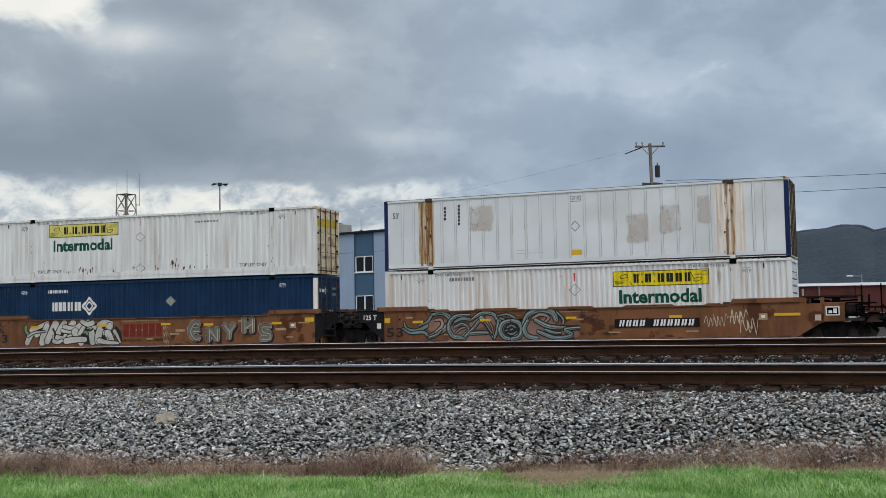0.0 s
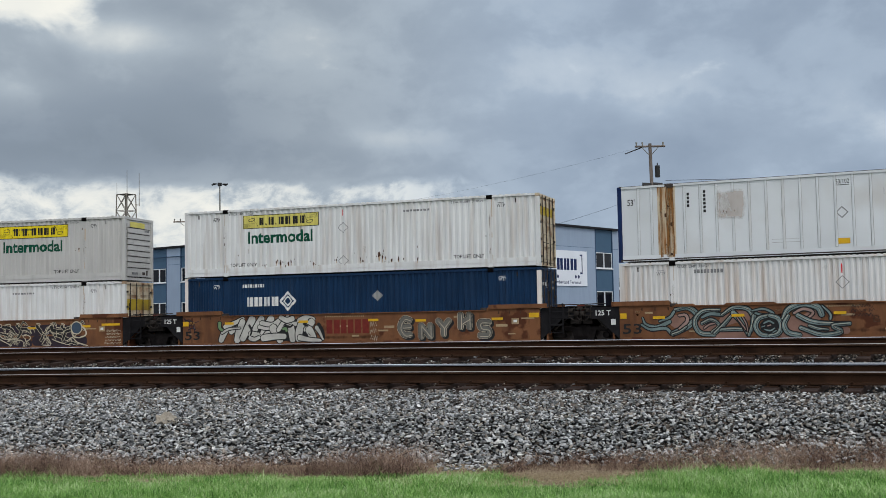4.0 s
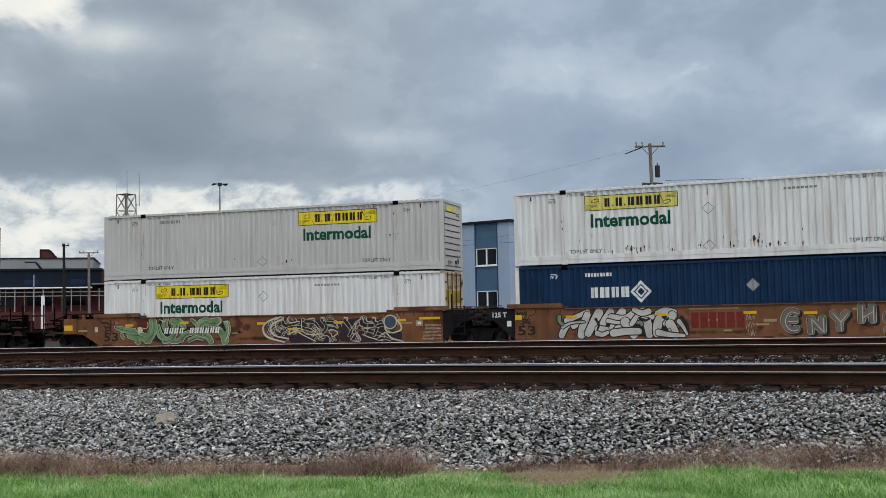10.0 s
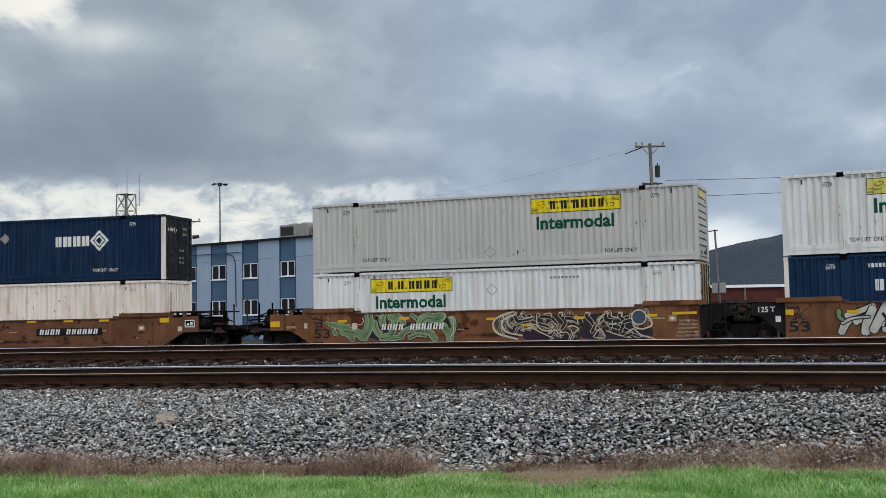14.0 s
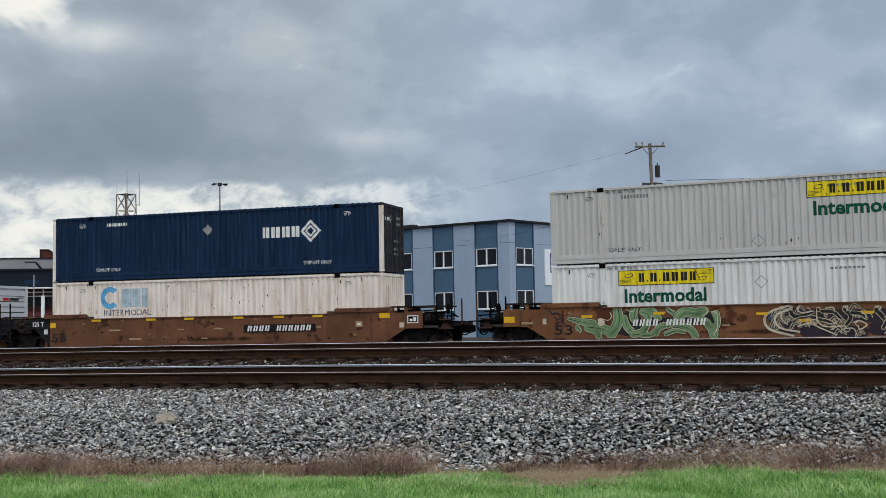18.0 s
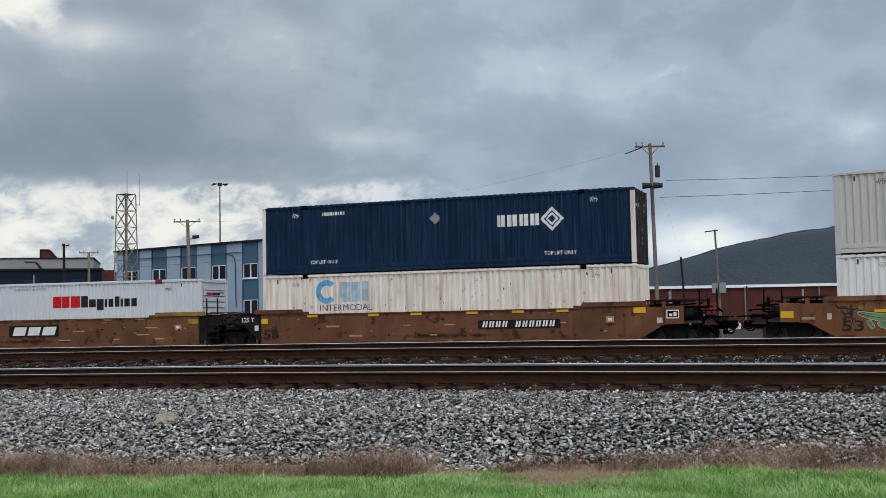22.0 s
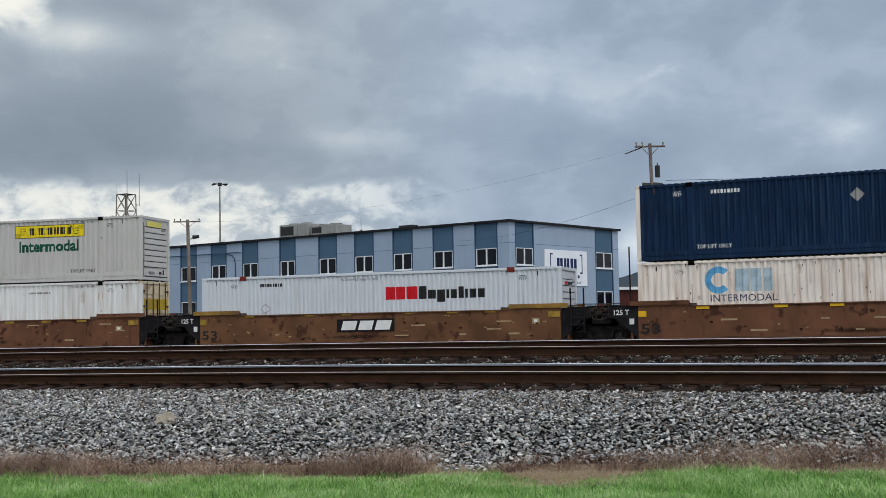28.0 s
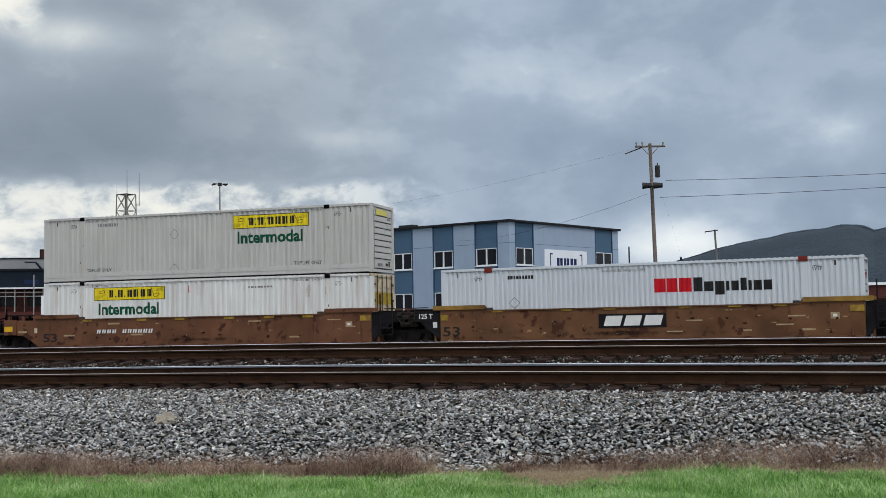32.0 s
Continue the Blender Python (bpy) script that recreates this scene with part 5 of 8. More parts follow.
# ---- long low brick building behind the tracks ----
def low_brick():
    b = thing("warehouse", "long low maroon brick building with white roof edge and red doors", "building")
    b.matrix_basis = pose(-40.0, 102.97, 0.2, 0, 0, 26.4)
    L = 62.0
    part("wall", boxes((0, L, 0, 12, 0, 4.15)), M["brick"], b)
    part("roof_edge", boxes((-0.2, L + 0.2, -0.25, 12.2, 4.15, 4.42)), M["white_trim"], b, "white roof edge")
    for i in range(16):
        x = 5.0 + i * 3.6
        part("pilaster", boxes((x - 0.06, x + 0.06, -0.12, 0, 0, 4.1)), M["brick"] if i % 2 else M["galv"], b)
    for x in (10.2, 14.4, 22.8, 26.4, 33.2, 38.4, 44.0):
        d = part("door", boxes((x, x + 2.5, -0.07, -0.004, 0, 2.75)), M["red_door"], b, "red door")
        part("door_rib", boxes((x + 1.22, x + 1.28, -0.09, -0.07, 0, 2.7)), M["brick"], d)
    for x in (12.0, 24.9, 37.3):
        part("vent_pipe", rod(bmesh.new(), (x, -0.4, 0), (x, -0.4, 3.9), 0.1, seg=8), M["galv_light"], b)


low_brick()


# ---- sheds beyond the left end ----
def sheds():
    a = thing("shed", "low navy sheet-metal shed with white trim and a brick end", "building", at=pose(-92.72, 98.99, 0.25, 0, 0, 40))
    part("wall", boxes((-40, 0, 0, 10, 5.9, 8.0)), M["shed_navy"], a)
    part("roof_edge", boxes((-40.2, 0.1, -0.2, 10.2, 8.0, 8.2)), M["roof_edge"], a)
    part("brick_end", boxes((0, 1.35, 0.02, 9.8, 0, 7.98)), M["brick"], a)
    part("base_wall", boxes((-40, 0, 0.5, 10, 0, 5.9)), M["brick"], a, "shaded brick wall")
    part("canopy_edge", boxes((-40, -1.0, -1.6, 0.0, 5.9, 6.04)), M["white_trim"], a)
    part("canopy_edge", boxes((-1.0, 1.0, -1.6, 0.0, 6.3, 6.4)), M["galv_light"], a)
    for i in range(34):
        x = -33.2 + i * 1.0
        if i % 3:
            w = 0.03
            mat_ = M["galv"]
        else:
            w, mat_ = 0.055, M["galv_light"]
        part("canopy_post", boxes((x - w, x + w, -1.5, -1.4, 0, 5.9)), mat_, a)
    for z in (5.0, 5.45):
        part("canopy_beam", boxes((-38, 1.0, -1.38, -1.32, z, z + 0.09)), M["galv_light"], a)
    part("low_wall", boxes((-38, 1.3, -1.7, -1.55, 0, 3.3)), M["brick"], a)
    for i in range(9):
        x = -34 + i * 3.7
        part("window", boxes((x, x + 2.6, 0.44, 0.5, 4.0, 5.3)), M["glass"], a, "dark window bay")
    for x in (-12.6, -3.4, -8.4):
        part("blue_panel", boxes((x, x + 1.6, -0.03, -0.004, 6.45, 6.95)), M["trim_navy"], a, "faded blue mark")
    g = thing("shed", "pale grey flat-roofed shed rising behind the navy one", "building", at=pose(-100.72, 106.06, 0.25, 0, 0, 40))
    part("wall", boxes((-45, 0, 0, 14, 0, 9.95)), M["shed_grey"], g)
    part("roof_edge", boxes((-45.2, 0.15, -0.15, 14.1, 9.95, 10.07)), M["roof_edge"], g)
    part("roof_hood", slab(bmesh.new(), [(-6.15, 10.07), (-4.5, 10.07), (-5.3, 11.1), (-6.15, 11.1)], 0.3, 3), M["brick"], g)
    part("hood_edge", slab(bmesh.new(), [(-6.3, 10.07), (-6.12, 10.07), (-6.12, 11.0), (-5.3, 11.0), (-4.5, 10.07), (-4.3, 10.07), (-5.2, 11.12), (-6.3, 11.12)], 0.2, 3.05), M["shed_grime"], g)
    part("lean_to", slab(bmesh.new(), [(-7.8, 8.4), (-5.9, 8.4), (-6.7, 9.4), (-7.8, 9.4)], -1.0, 0), M["shed_grey"], g)
    part("lean_to_edge", slab(bmesh.new(), [(-5.95, 8.4), (-5.65, 8.4), (-6.6, 9.55), (-7.9, 9.55), (-7.9, 9.42), (-6.7, 9.42)], -1.06, 0.0), M["shed_navy"], g)


sheds()
p = thing("post", "slim grey steel post before the sheds", "pole", at=pose(-83.9, 80.4, 0.25))
part("shaft", rod(bmesh.new(), (0, 0, -0.2), (0, 0, 6.6), 0.06, seg=8), M["galv_light"], p)
p = thing("post", "stout white steel post before the sheds", "pole", at=pose(-78.5, 76.3, 0.25))
part("shaft", rod(bmesh.new(), (0, 0, -0.2), (0, 0, 4.4), 0.16, seg=10), M["white_trim"], p)


# ---- wooded hill ----
def hill():
    verts, faces = [], []
    nx, ny = 240, 40
    for j in range(ny):
        for i in range(nx):
            a = -48 + 62 * i / (nx - 1)
            crest = 113 * math.exp(-((a + 6.6) / 12.9) ** 2) + 3.5 * math.exp(-((a + 6.75) / 0.8) ** 2) - 5.0 * math.exp(-((a + 5.45) / 0.35) ** 2)
            crest *= min(max((a + 46) / 12, 0.0), 1.0)
            k = j / (ny - 1)
            r = 1150 + 520 * k
            h = crest * math.sin(min(k * 1.25, 1) * math.pi / 2) ** 1.2
            h += noise.noise(Vector((a * 1.1, k * 5, 1.3))) * 3.0 * k * min(crest / 40, 1)
            verts.append((r * math.sin(radians(a)), r * math.cos(radians(a)), h))
    for j in range(ny - 1):
        for i in range(nx - 1):
            faces.append((j * nx + i, j * nx + i + 1, (j + 1) * nx + i + 1, (j + 1) * nx + i))
    me = bpy.data.meshes.new("hill")
    me.from_pydata(verts, [], faces)
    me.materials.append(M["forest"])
    tagged(new("hill", me), label="dark wooded hill under the clouds, haze blue in its colour", category="hill", kind="structure")
    # crowns of the far wood
    rng = np.random.default_rng(7)
    ico = bmesh.new()
    bmesh.ops.create_icosphere(ico, subdivisions=1, radius=1.0)
    bv = np.array([v.co[:] for v in ico.verts])
    bf = np.array([[v.index for v in f.verts] for f in ico.faces])
    ico.free()
    count = 14000
    V, F = [], []
    grid = np.array(verts).reshape(ny, nx, 3)
    for c in range(count):
        u = (0.44 + 0.3 * rng.random()) * (nx - 2)
        w = ny * (0.66 + 0.16 * rng.random())
        i, j = int(u), int(w)
        p = grid[j, i] * (1 - (u - i)) + grid[j, i + 1] * (u - i)
        p = p + (grid[j + 1, i] - grid[j, i]) * (w - j)
        if p[2] < 3:
            continue
        r = 1.0 + rng.random() ** 2 * 1.6
        jit = bv * (r * np.array([1.6, 1.6, 0.9])) * (0.8 + 0.4 * rng.random((len(bv), 1)))
        F.append(bf + len(V) * len(bv))
        V.append(jit + p + np.array([0, 0, -r * 0.5]))
    V, F = np.concatenate(V), np.concatenate(F)
    me = bpy.data.meshes.new("far_woods")
    me.from_pydata(V.tolist(), [], F.tolist())
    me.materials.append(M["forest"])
    tagged(new("far_woods", me), label="dense dark tree crowns on the hill, painted haze blue", category="trees", kind="stuff")


def forest_material():
    m = bpy.data.materials.new("hazed_far_forest")
    m.use_nodes = True
    n, l = m.node_tree.nodes, m.node_tree.links
    g = n.new("ShaderNodeNewGeometry")
    t = n.new("ShaderNodeTexNoise")
    t.inputs["Scale"].default_value = 0.012
    t.inputs["Detail"].default_value = 5
    l.new(g.outputs["Position"], t.inputs["Vector"])
    crowns = n.new("ShaderNodeTexNoise")
    crowns.inputs["Scale"].default_value = 0.13
    crowns.inputs["Detail"].default_value = 3
    crowns.inputs["Roughness"].default_value = 0.75
    squash = n.new("ShaderNodeMapping")
    squash.inputs["Scale"].default_value = (1.6, 0.12, 2.6)
    l.new(g.outputs["Position"], squash.inputs["Vector"])
    l.new(squash.outputs[0], crowns.inputs["Vector"])
    add = n.new("ShaderNodeMath")
    add.operation = "MULTIPLY_ADD"
    add.inputs[1].default_value = 0.75
    l.new(crowns.outputs["Fac"], add.inputs[0])
    half = n.new("ShaderNodeMath")
    half.operation = "MULTIPLY"
    half.inputs[1].default_value = 0.65
    l.new(t.outputs["Fac"], half.inputs[0])
    l.new(half.outputs[0], add.inputs[2])
    # the blue haze of distance is mixed into these forest colours
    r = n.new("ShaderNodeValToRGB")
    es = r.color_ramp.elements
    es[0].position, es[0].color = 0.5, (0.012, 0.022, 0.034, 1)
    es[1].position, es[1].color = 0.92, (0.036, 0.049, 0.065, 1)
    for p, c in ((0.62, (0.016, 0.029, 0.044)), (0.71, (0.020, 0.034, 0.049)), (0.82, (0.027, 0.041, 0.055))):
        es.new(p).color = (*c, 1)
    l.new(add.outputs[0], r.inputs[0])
    b = n["Principled BSDF"]
    l.new(r.outputs[0], b.inputs["Base Color"])
    b.inputs["Roughness"].default_value = 0.95
    bp = n.new("ShaderNodeBump")
    bp.inputs["Strength"].default_value, bp.inputs["Distance"].default_value = 0.7, 4.0
    l.new(crowns.outputs["Fac"], bp.inputs["Height"])
    l.new(bp.outputs["Normal"], b.inputs["Normal"])
    return m


M["forest"] = forest_material()
hill()


# ---- street light beyond the warehouse ----
sl = thing("street_lamp", "pale street light standing beyond the brick warehouse", "street lamp", at=pose(-14.64, 137.8, 0.2))
part("shaft", rod(bmesh.new(), (0, 0, 0), (0, 0, 5.9), 0.09, 0.06, seg=8), M["galv_light"], sl)
part("arm", rod(bmesh.new(), (0, 0, 5.7), (-1.0, -0.3, 5.75), 0.05, seg=6), M["galv_light"], sl)
part("lamp_head", bevelled(boxes((-1.6, -0.9, -0.5, -0.15, 5.68, 5.82)), 0.03), M["white_trim"], sl, "pale lamp head")


# ---- cloud backdrop ----
def cloud_backdrop():
    """A far shell of cloud over the yard; azimuth and height above the horizon, in tens of degrees, are its texture space."""
    me = bpy.data.meshes.new("cloud_backdrop")
    na, ne, rad = 60, 24, 3600.0
    verts, faces = [], []
    for j in range(ne + 1):
        el = -1.5 + 41.5 * j / ne
        for i in range(na + 1):
            az = -85 + 120 * i / na
            ce = math.cos(radians(el))
            verts.append((rad * ce * math.sin(radians(az)), rad * ce * math.cos(radians(az)), rad * math.sin(radians(el))))
    for j in range(ne):
        for i in range(na):
            k = j * (na + 1) + i
            faces.append((k, k + na + 1, k + na + 2, k + 1))
    me.from_pydata(verts, [], faces)
    uv = me.uv_layers.new(name="sky")
    for loop in me.loops:
        i, j = loop.vertex_index % (na + 1), loop.vertex_index // (na + 1)
        uv.data[loop.index].uv = ((-85 + 120 * i / na) / 10, (-1.5 + 41.5 * j / ne) / 10)
    me.materials.append(cloud_material())
    ob = tagged(new("backdrop", me), label="grey overcast clouds with a bright break low down", category="sky", kind="structure")
    ob.location.z = EYE
    return ob


def cloud_material():
    m = bpy.data.materials.new("overcast_cloud")
    m.use_nodes = True
    n, l = m.node_tree.nodes, m.node_tree.links
    n.remove(n["Principled BSDF"])
    uvn = n.new("ShaderNodeUVMap")
    uvn.uv_map = "sky"
    sep = n.new("ShaderNodeSeparateXYZ")
    l.new(uvn.outputs[0], sep.inputs[0])

    def math_node(op, a, b=None, c=None):
        x = n.new("ShaderNodeMath")
        x.operation = op
        for k, v in enumerate((a, b, c)):
            if v is None:
                continue
            if isinstance(v, (int, float)):
                x.inputs[k].default_value = v
            else:
                l.new(v, x.inputs[k])
        return x.outputs[0]

    def cloud_noise(su, sv, detail, rough=0.55, warp=0.0, off=0.0):
        mp = n.new("ShaderNodeMapping")
        mp.inputs["Scale"].default_value = (su, sv, 1)
        mp.inputs["Location"].default_value = (off, off * 0.7, off * 0.3)
        l.new(uvn.outputs[0], mp.inputs[0])
        t = n.new("ShaderNodeTexNoise")
        t.inputs["Scale"].default_value = 1.0
        t.inputs["Detail"].default_value = detail
        t.inputs["Roughness"].default_value = rough
        t.inputs["Distortion"].default_value = warp
        l.new(mp.outputs[0], t.inputs["Vector"])
        return t.outputs["Fac"]

    U, V = sep.outputs[0], sep.outputs[1]

    def blob(u0, v0, su, sv):
        a = math_node("POWER", math_node("ABSOLUTE", math_node("DIVIDE", math_node("SUBTRACT", U, u0), su)), 2)
        b = math_node("POWER", math_node("ABSOLUTE", math_node("DIVIDE", math_node("SUBTRACT", V, v0), sv)), 2)
        return math_node("EXPONENT", math_node("MULTIPLY", math_node("ADD", a, b), -1))

    def smooth(src, lo, hi, a=0.0, b=1.0):
        r = n.new("ShaderNodeMapRange")
        r.interpolation_type = "SMOOTHSTEP"
        r.inputs["From Min"].default_value, r.inputs["From Max"].default_value = lo, hi
        r.inputs["To Min"].default_value, r.inputs["To Max"].default_value = a, b
        l.new(src, r.inputs["Value"])
        return r.outputs[0]

    big = cloud_noise(0.75, 1.25, 4, 0.5, 0.0, 3.1)
    mid = cloud_noise(2.0, 3.0, 9, 0.55, 0.15, 8.7)
    puffs = cloud_noise(4.6, 7.0, 9, 0.6, 0.3, 1.9)
    east = smooth(U, -3.4, -1.9)
    bright = math_node("MULTIPLY_ADD", big, 0.20, 0.218)
    bright = math_node("MULTIPLY_ADD", mid, 0.20, bright)
    # crisp sunlit edges on some of the billows
    bright = math_node("ADD", bright, smooth(mid, 0.48, 0.60, 0.0, 0.03))
    bright = math_node("MULTIPLY_ADD", east, -0.012, bright)
    wob = math_node("MULTIPLY_ADD", mid, 1.0, -0.5)
    # bright break over the horizon, fading to the east
    edge = math_node("MULTIPLY_ADD", math_node("SUBTRACT", puffs, 0.5), 0.16, math_node("MULTIPLY_ADD", wob, 0.26, V))
    low = smooth(edge, 0.735, 0.675)
    fade = smooth(math_node("MULTIPLY_ADD", wob, 1.4, U), -1.9, -3.4)
    gap = math_node("MULTIPLY", low, fade)
    pr = smooth(puffs, 0.36, 0.64, 0.08, 0.66)
    bright = math_node("MULTIPLY_ADD", math_node("MULTIPLY", gap, pr), 0.62, bright)
    # the bright hole high in the west, with a ragged edge
    hole = smooth(math_node("ADD", blob(-4.68, 1.58, 0.42, 0.16), math_node("MULTIPLY_ADD", mid, 1.5, -0.75)), 0.25, 0.72)
    bright = math_node("MULTIPLY_ADD", hole, 0.46, bright)
    for u0, v0, su, sv, k in ((-4.2, 1.40, 0.30, 0.08, 0.22), (-4.65, 1.15, 0.14, 0.07, 0.08), (-4.4, 1.0, 1.0, 0.26, -0.09), (-4.0, 0.84, 1.0, 0.11, -0.06), (-3.8, 1.0, 0.7, 0.2, -0.05), (-3.4, 1.4, 0.5, 0.14, 0.04), (-2.9, 0.93, 0.28, 0.06, 0.08), (-1.49, 1.06, 0.24, 0.1, 0.10), (-0.36, 0.86, 0.16, 0.12, 0.14), (-1.25, 0.36, 0.34, 0.12, 0.44), (-2.0, 1.25, 0.5, 0.2, 0.05)):
        bright = math_node("MULTIPLY_ADD", math_node("MULTIPLY", blob(u0, v0, su, sv), math_node("MULTIPLY_ADD", mid, 1.6, 0.2)), k, bright)
    ramp = n.new("ShaderNodeValToRGB")
    es = ramp.color_ramp.elements
    es[0].position, es[0].color = 0.10, (0.14, 0.18, 0.235, 1)
    es[1].position, es[1].color = 0.95, (0.95, 0.94, 0.89, 1)
    for p, c in ((0.33, (0.265, 0.32, 0.40)), (0.48, (0.405, 0.47, 0.55)), (0.66, (0.67, 0.71, 0.74))):
        e = es.new(p)
        e.color = (*c, 1)
    l.new(bright, ramp.inputs[0])
    tint = n.new("ShaderNodeMix")
    tint.data_type = "RGBA"
    tint.inputs[6].default_value, tint.inputs[7].default_value = (1.0, 1.0, 0.97, 1), (0.945, 1.0, 1.06, 1)
    l.new(east, tint.inputs[0])
    mul = n.new("ShaderNodeMix")
    mul.data_type, mul.blend_type = "RGBA", "MULTIPLY"
    mul.inputs[0].default_value = 1.0
    l.new(ramp.outputs[0], mul.inputs[6])
    l.new(tint.outputs[2], mul.inputs[7])
    em = n.new("ShaderNodeEmission")
    l.new(mul.outputs[2], em.inputs[0])
    em.inputs[1].default_value = 1.0
    l.new(em.outputs[0], n["Material Output"].inputs[0])
    return m


clouds = cloud_backdrop()


# ---- marks on the cars and containers ----
def sill_mark(car, name, bm, material, off=0.008, label=""):
    """A flat mark on the car's near side; x along the car, z above the rail."""
    return part(name, moved(bm, -1.5 - off), material, car, label)


def curve_through(pts, n=5):
    """Points along a smooth line through the given ones."""
    p = [Vector(q) for q in pts]
    p = [p[0] * 2 - p[1]] + p + [p[-1] * 2 - p[-2]]
    out = []
    for a, b, c, d in zip(p, p[1:], p[2:], p[3:]):
        for i in range(n):
            u = i / n
            out.append(0.5 * (2 * b + (c - a) * u + (2 * a - 5 * b + 4 * c - d) * u ** 2 + (3 * b - a - 3 * c + d) * u ** 3))
    return out + [p[-2]]


class Sprayer:
    """Collects sprayed bands on a car's side as one mesh; every band lies a hair above the one before."""

    def __init__(self, base=0.008):
        self.bm, self.lift = bmesh.new(), base

    def band(self, pts, w0, w1, slot, grow=0.0, shift=(0, 0), taper=0.0):
        line = curve_through(pts) if len(pts) > 2 else [Vector(q) for q in pts]
        n = len(line)
        rows = []
        for i, p in enumerate(line):
            d = (line[min(i + 1, n - 1)] - line[max(i - 1, 0)]).normalized()
            u = i / (n - 1)
            w = (w0 + (w1 - w0) * u) * (1 - taper + taper * math.sin(math.pi * (0.12 + 0.76 * u))) + grow
            rows.append((p, d, w))
        p, d, w = rows[0]
        rows.insert(0, (p - d * w * 0.6, d, w * 0.5))
        p, d, w = rows[-1]
        rows.append((p + d * w * 0.6, d, w * 0.5))
        prev = None
        for p, d, w in rows:
            side = Vector((-d.y, d.x)) * w
            vs = []
            for q in (p + side, p - side):
                vs.append(self.bm.verts.new((q.x + shift[0], -1.5 - self.lift, min(max(q.y + shift[1], 0.29), 1.5))))
            if prev:
                f = self.bm.faces.new((prev[0], vs[0], vs[1], prev[1]))
                f.material_index = slot
            prev = vs
        self.lift += 0.0002

    def done(self, car, name, mats, label):
        me = bpy.data.meshes.new(name)
        self.bm.to_mesh(me)
        self.bm.free()
        for m_ in mats:
            me.materials.append(M[m_])
        return tagged(part(name, me, None, car, label), kind="stuff")


def spray_piece(car, mats, bed, groups, label, rim=0.022, taper=0.0, lines=True, fat=1.0):
    """A sprayed piece: a soft bed of colour, then rimmed bands; fat bands run together inside one pale rim."""
    sp = Sprayer()
    for slot, w0, w1, *pts in bed:
        sp.band(pts, w0, w1, slot)
    for rows in groups:
        if fat > 1:
            for grow, slot in ((rim * 2.2, 0), (rim, 3)):
                for k, w0, w1, *pts in rows:
                    if k == 1:
                        sp.band(pts, w0 * fat, w1 * fat, slot, grow, taper=taper)
        for slot, w0, w1, *pts in rows:
            w = fat if slot == 1 else 1.0
            if slot and fat == 1:
                sp.band(pts, w0, w1, 0, rim, taper=taper)
            sp.band(pts, w0 * w, w1 * w, slot, taper=taper)
            if slot == 1 and w0 > 0.05 and lines:
                sp.band([(x - w0 * 0.3, z + w0 * 0.35) for x, z in pts], 0.007 if fat == 1 else w0 * 0.2, 0.005, 4, taper=0.8 if fat > 1 else 0.0)
                sp.band([(x + w0 * 0.3, z - w0 * 0.3) for x, z in pts], 0.012, 0.006, 0)
    sp.done(car, "graffiti", mats, label)


WILD_BED = (
    (2, 0.231, 0.269, (-5.97, 0.94), (-5.65, 0.94), (-5.34, 0.93)),
    (2, 0.231, 0.192, (-5.11, 0.71), (-4.79, 0.70), (-4.48, 0.62)),
    (2, 0.154, 0.154, (-4.49, 0.44), (-3.87, 0.46), (-3.26, 0.46)),
    (2, 0.231, 0.231, (-1.90, 0.81), (-1.30, 0.87), (-0.86, 1.15)),
    (2, 0.231, 0.115, (-2.05, 0.52), (-1.17, 0.47), (0.14, 0.53)),
    (2, 0.192, 0.192, (-4.17, 0.91), (-3.70, 1.05), (-2.93, 1.18)),
)
WILD_ONE = (
    (1, 0.023, 0.085, (-7.16, 1.11), (-7.04, 0.85), (-6.62, 0.74), (-6.12, 0.95)),
    (1, 0.038, 0.062, (-7.22, 0.85), (-6.86, 0.66), (-6.30, 0.69), (-6.06, 0.46)),
    (1, 0.077, 0.115, (-5.92, 1.37), (-5.44, 1.45), (-5.11, 1.15), (-5.42, 0.79), (-6.05, 0.48)),
    (3, 0.046, 0.062, (-5.79, 1.16), (-5.53, 1.17), (-5.48, 0.94), (-5.78, 0.66)),
    (1, 0.031, 0.054, (-6.53, 0.95), (-6.13, 1.10), (-5.95, 1.32)),
    (1, 0.054, 0.038, (-6.06, 0.46), (-5.74, 0.57), (-5.50, 0.75)),
)
WILD_TWO = (
    (1, 0.054, 0.092, (-4.27, 1.34), (-4.90, 1.30), (-5.20, 0.93), (-5.02, 0.52), (-4.49, 0.44)),
    (1, 0.046, 0.062, (-4.94, 1.07), (-4.62, 1.20), (-4.16, 1.15)),
    (1, 0.062, 0.038, (-4.95, 0.85), (-4.59, 0.99), (-4.32, 0.77), (-4.60, 0.52)),
    (3, 0.031, 0.031, (-4.87, 0.67), (-4.67, 0.81), (-4.48, 0.85)),
    (1, 0.069, 0.054, (-4.49, 0.48), (-4.17, 0.77), (-3.85, 1.13)),
    (1, 0.069, 0.054, (-4.25, 0.61), (-3.79, 0.63), (-3.33, 0.61)),
)
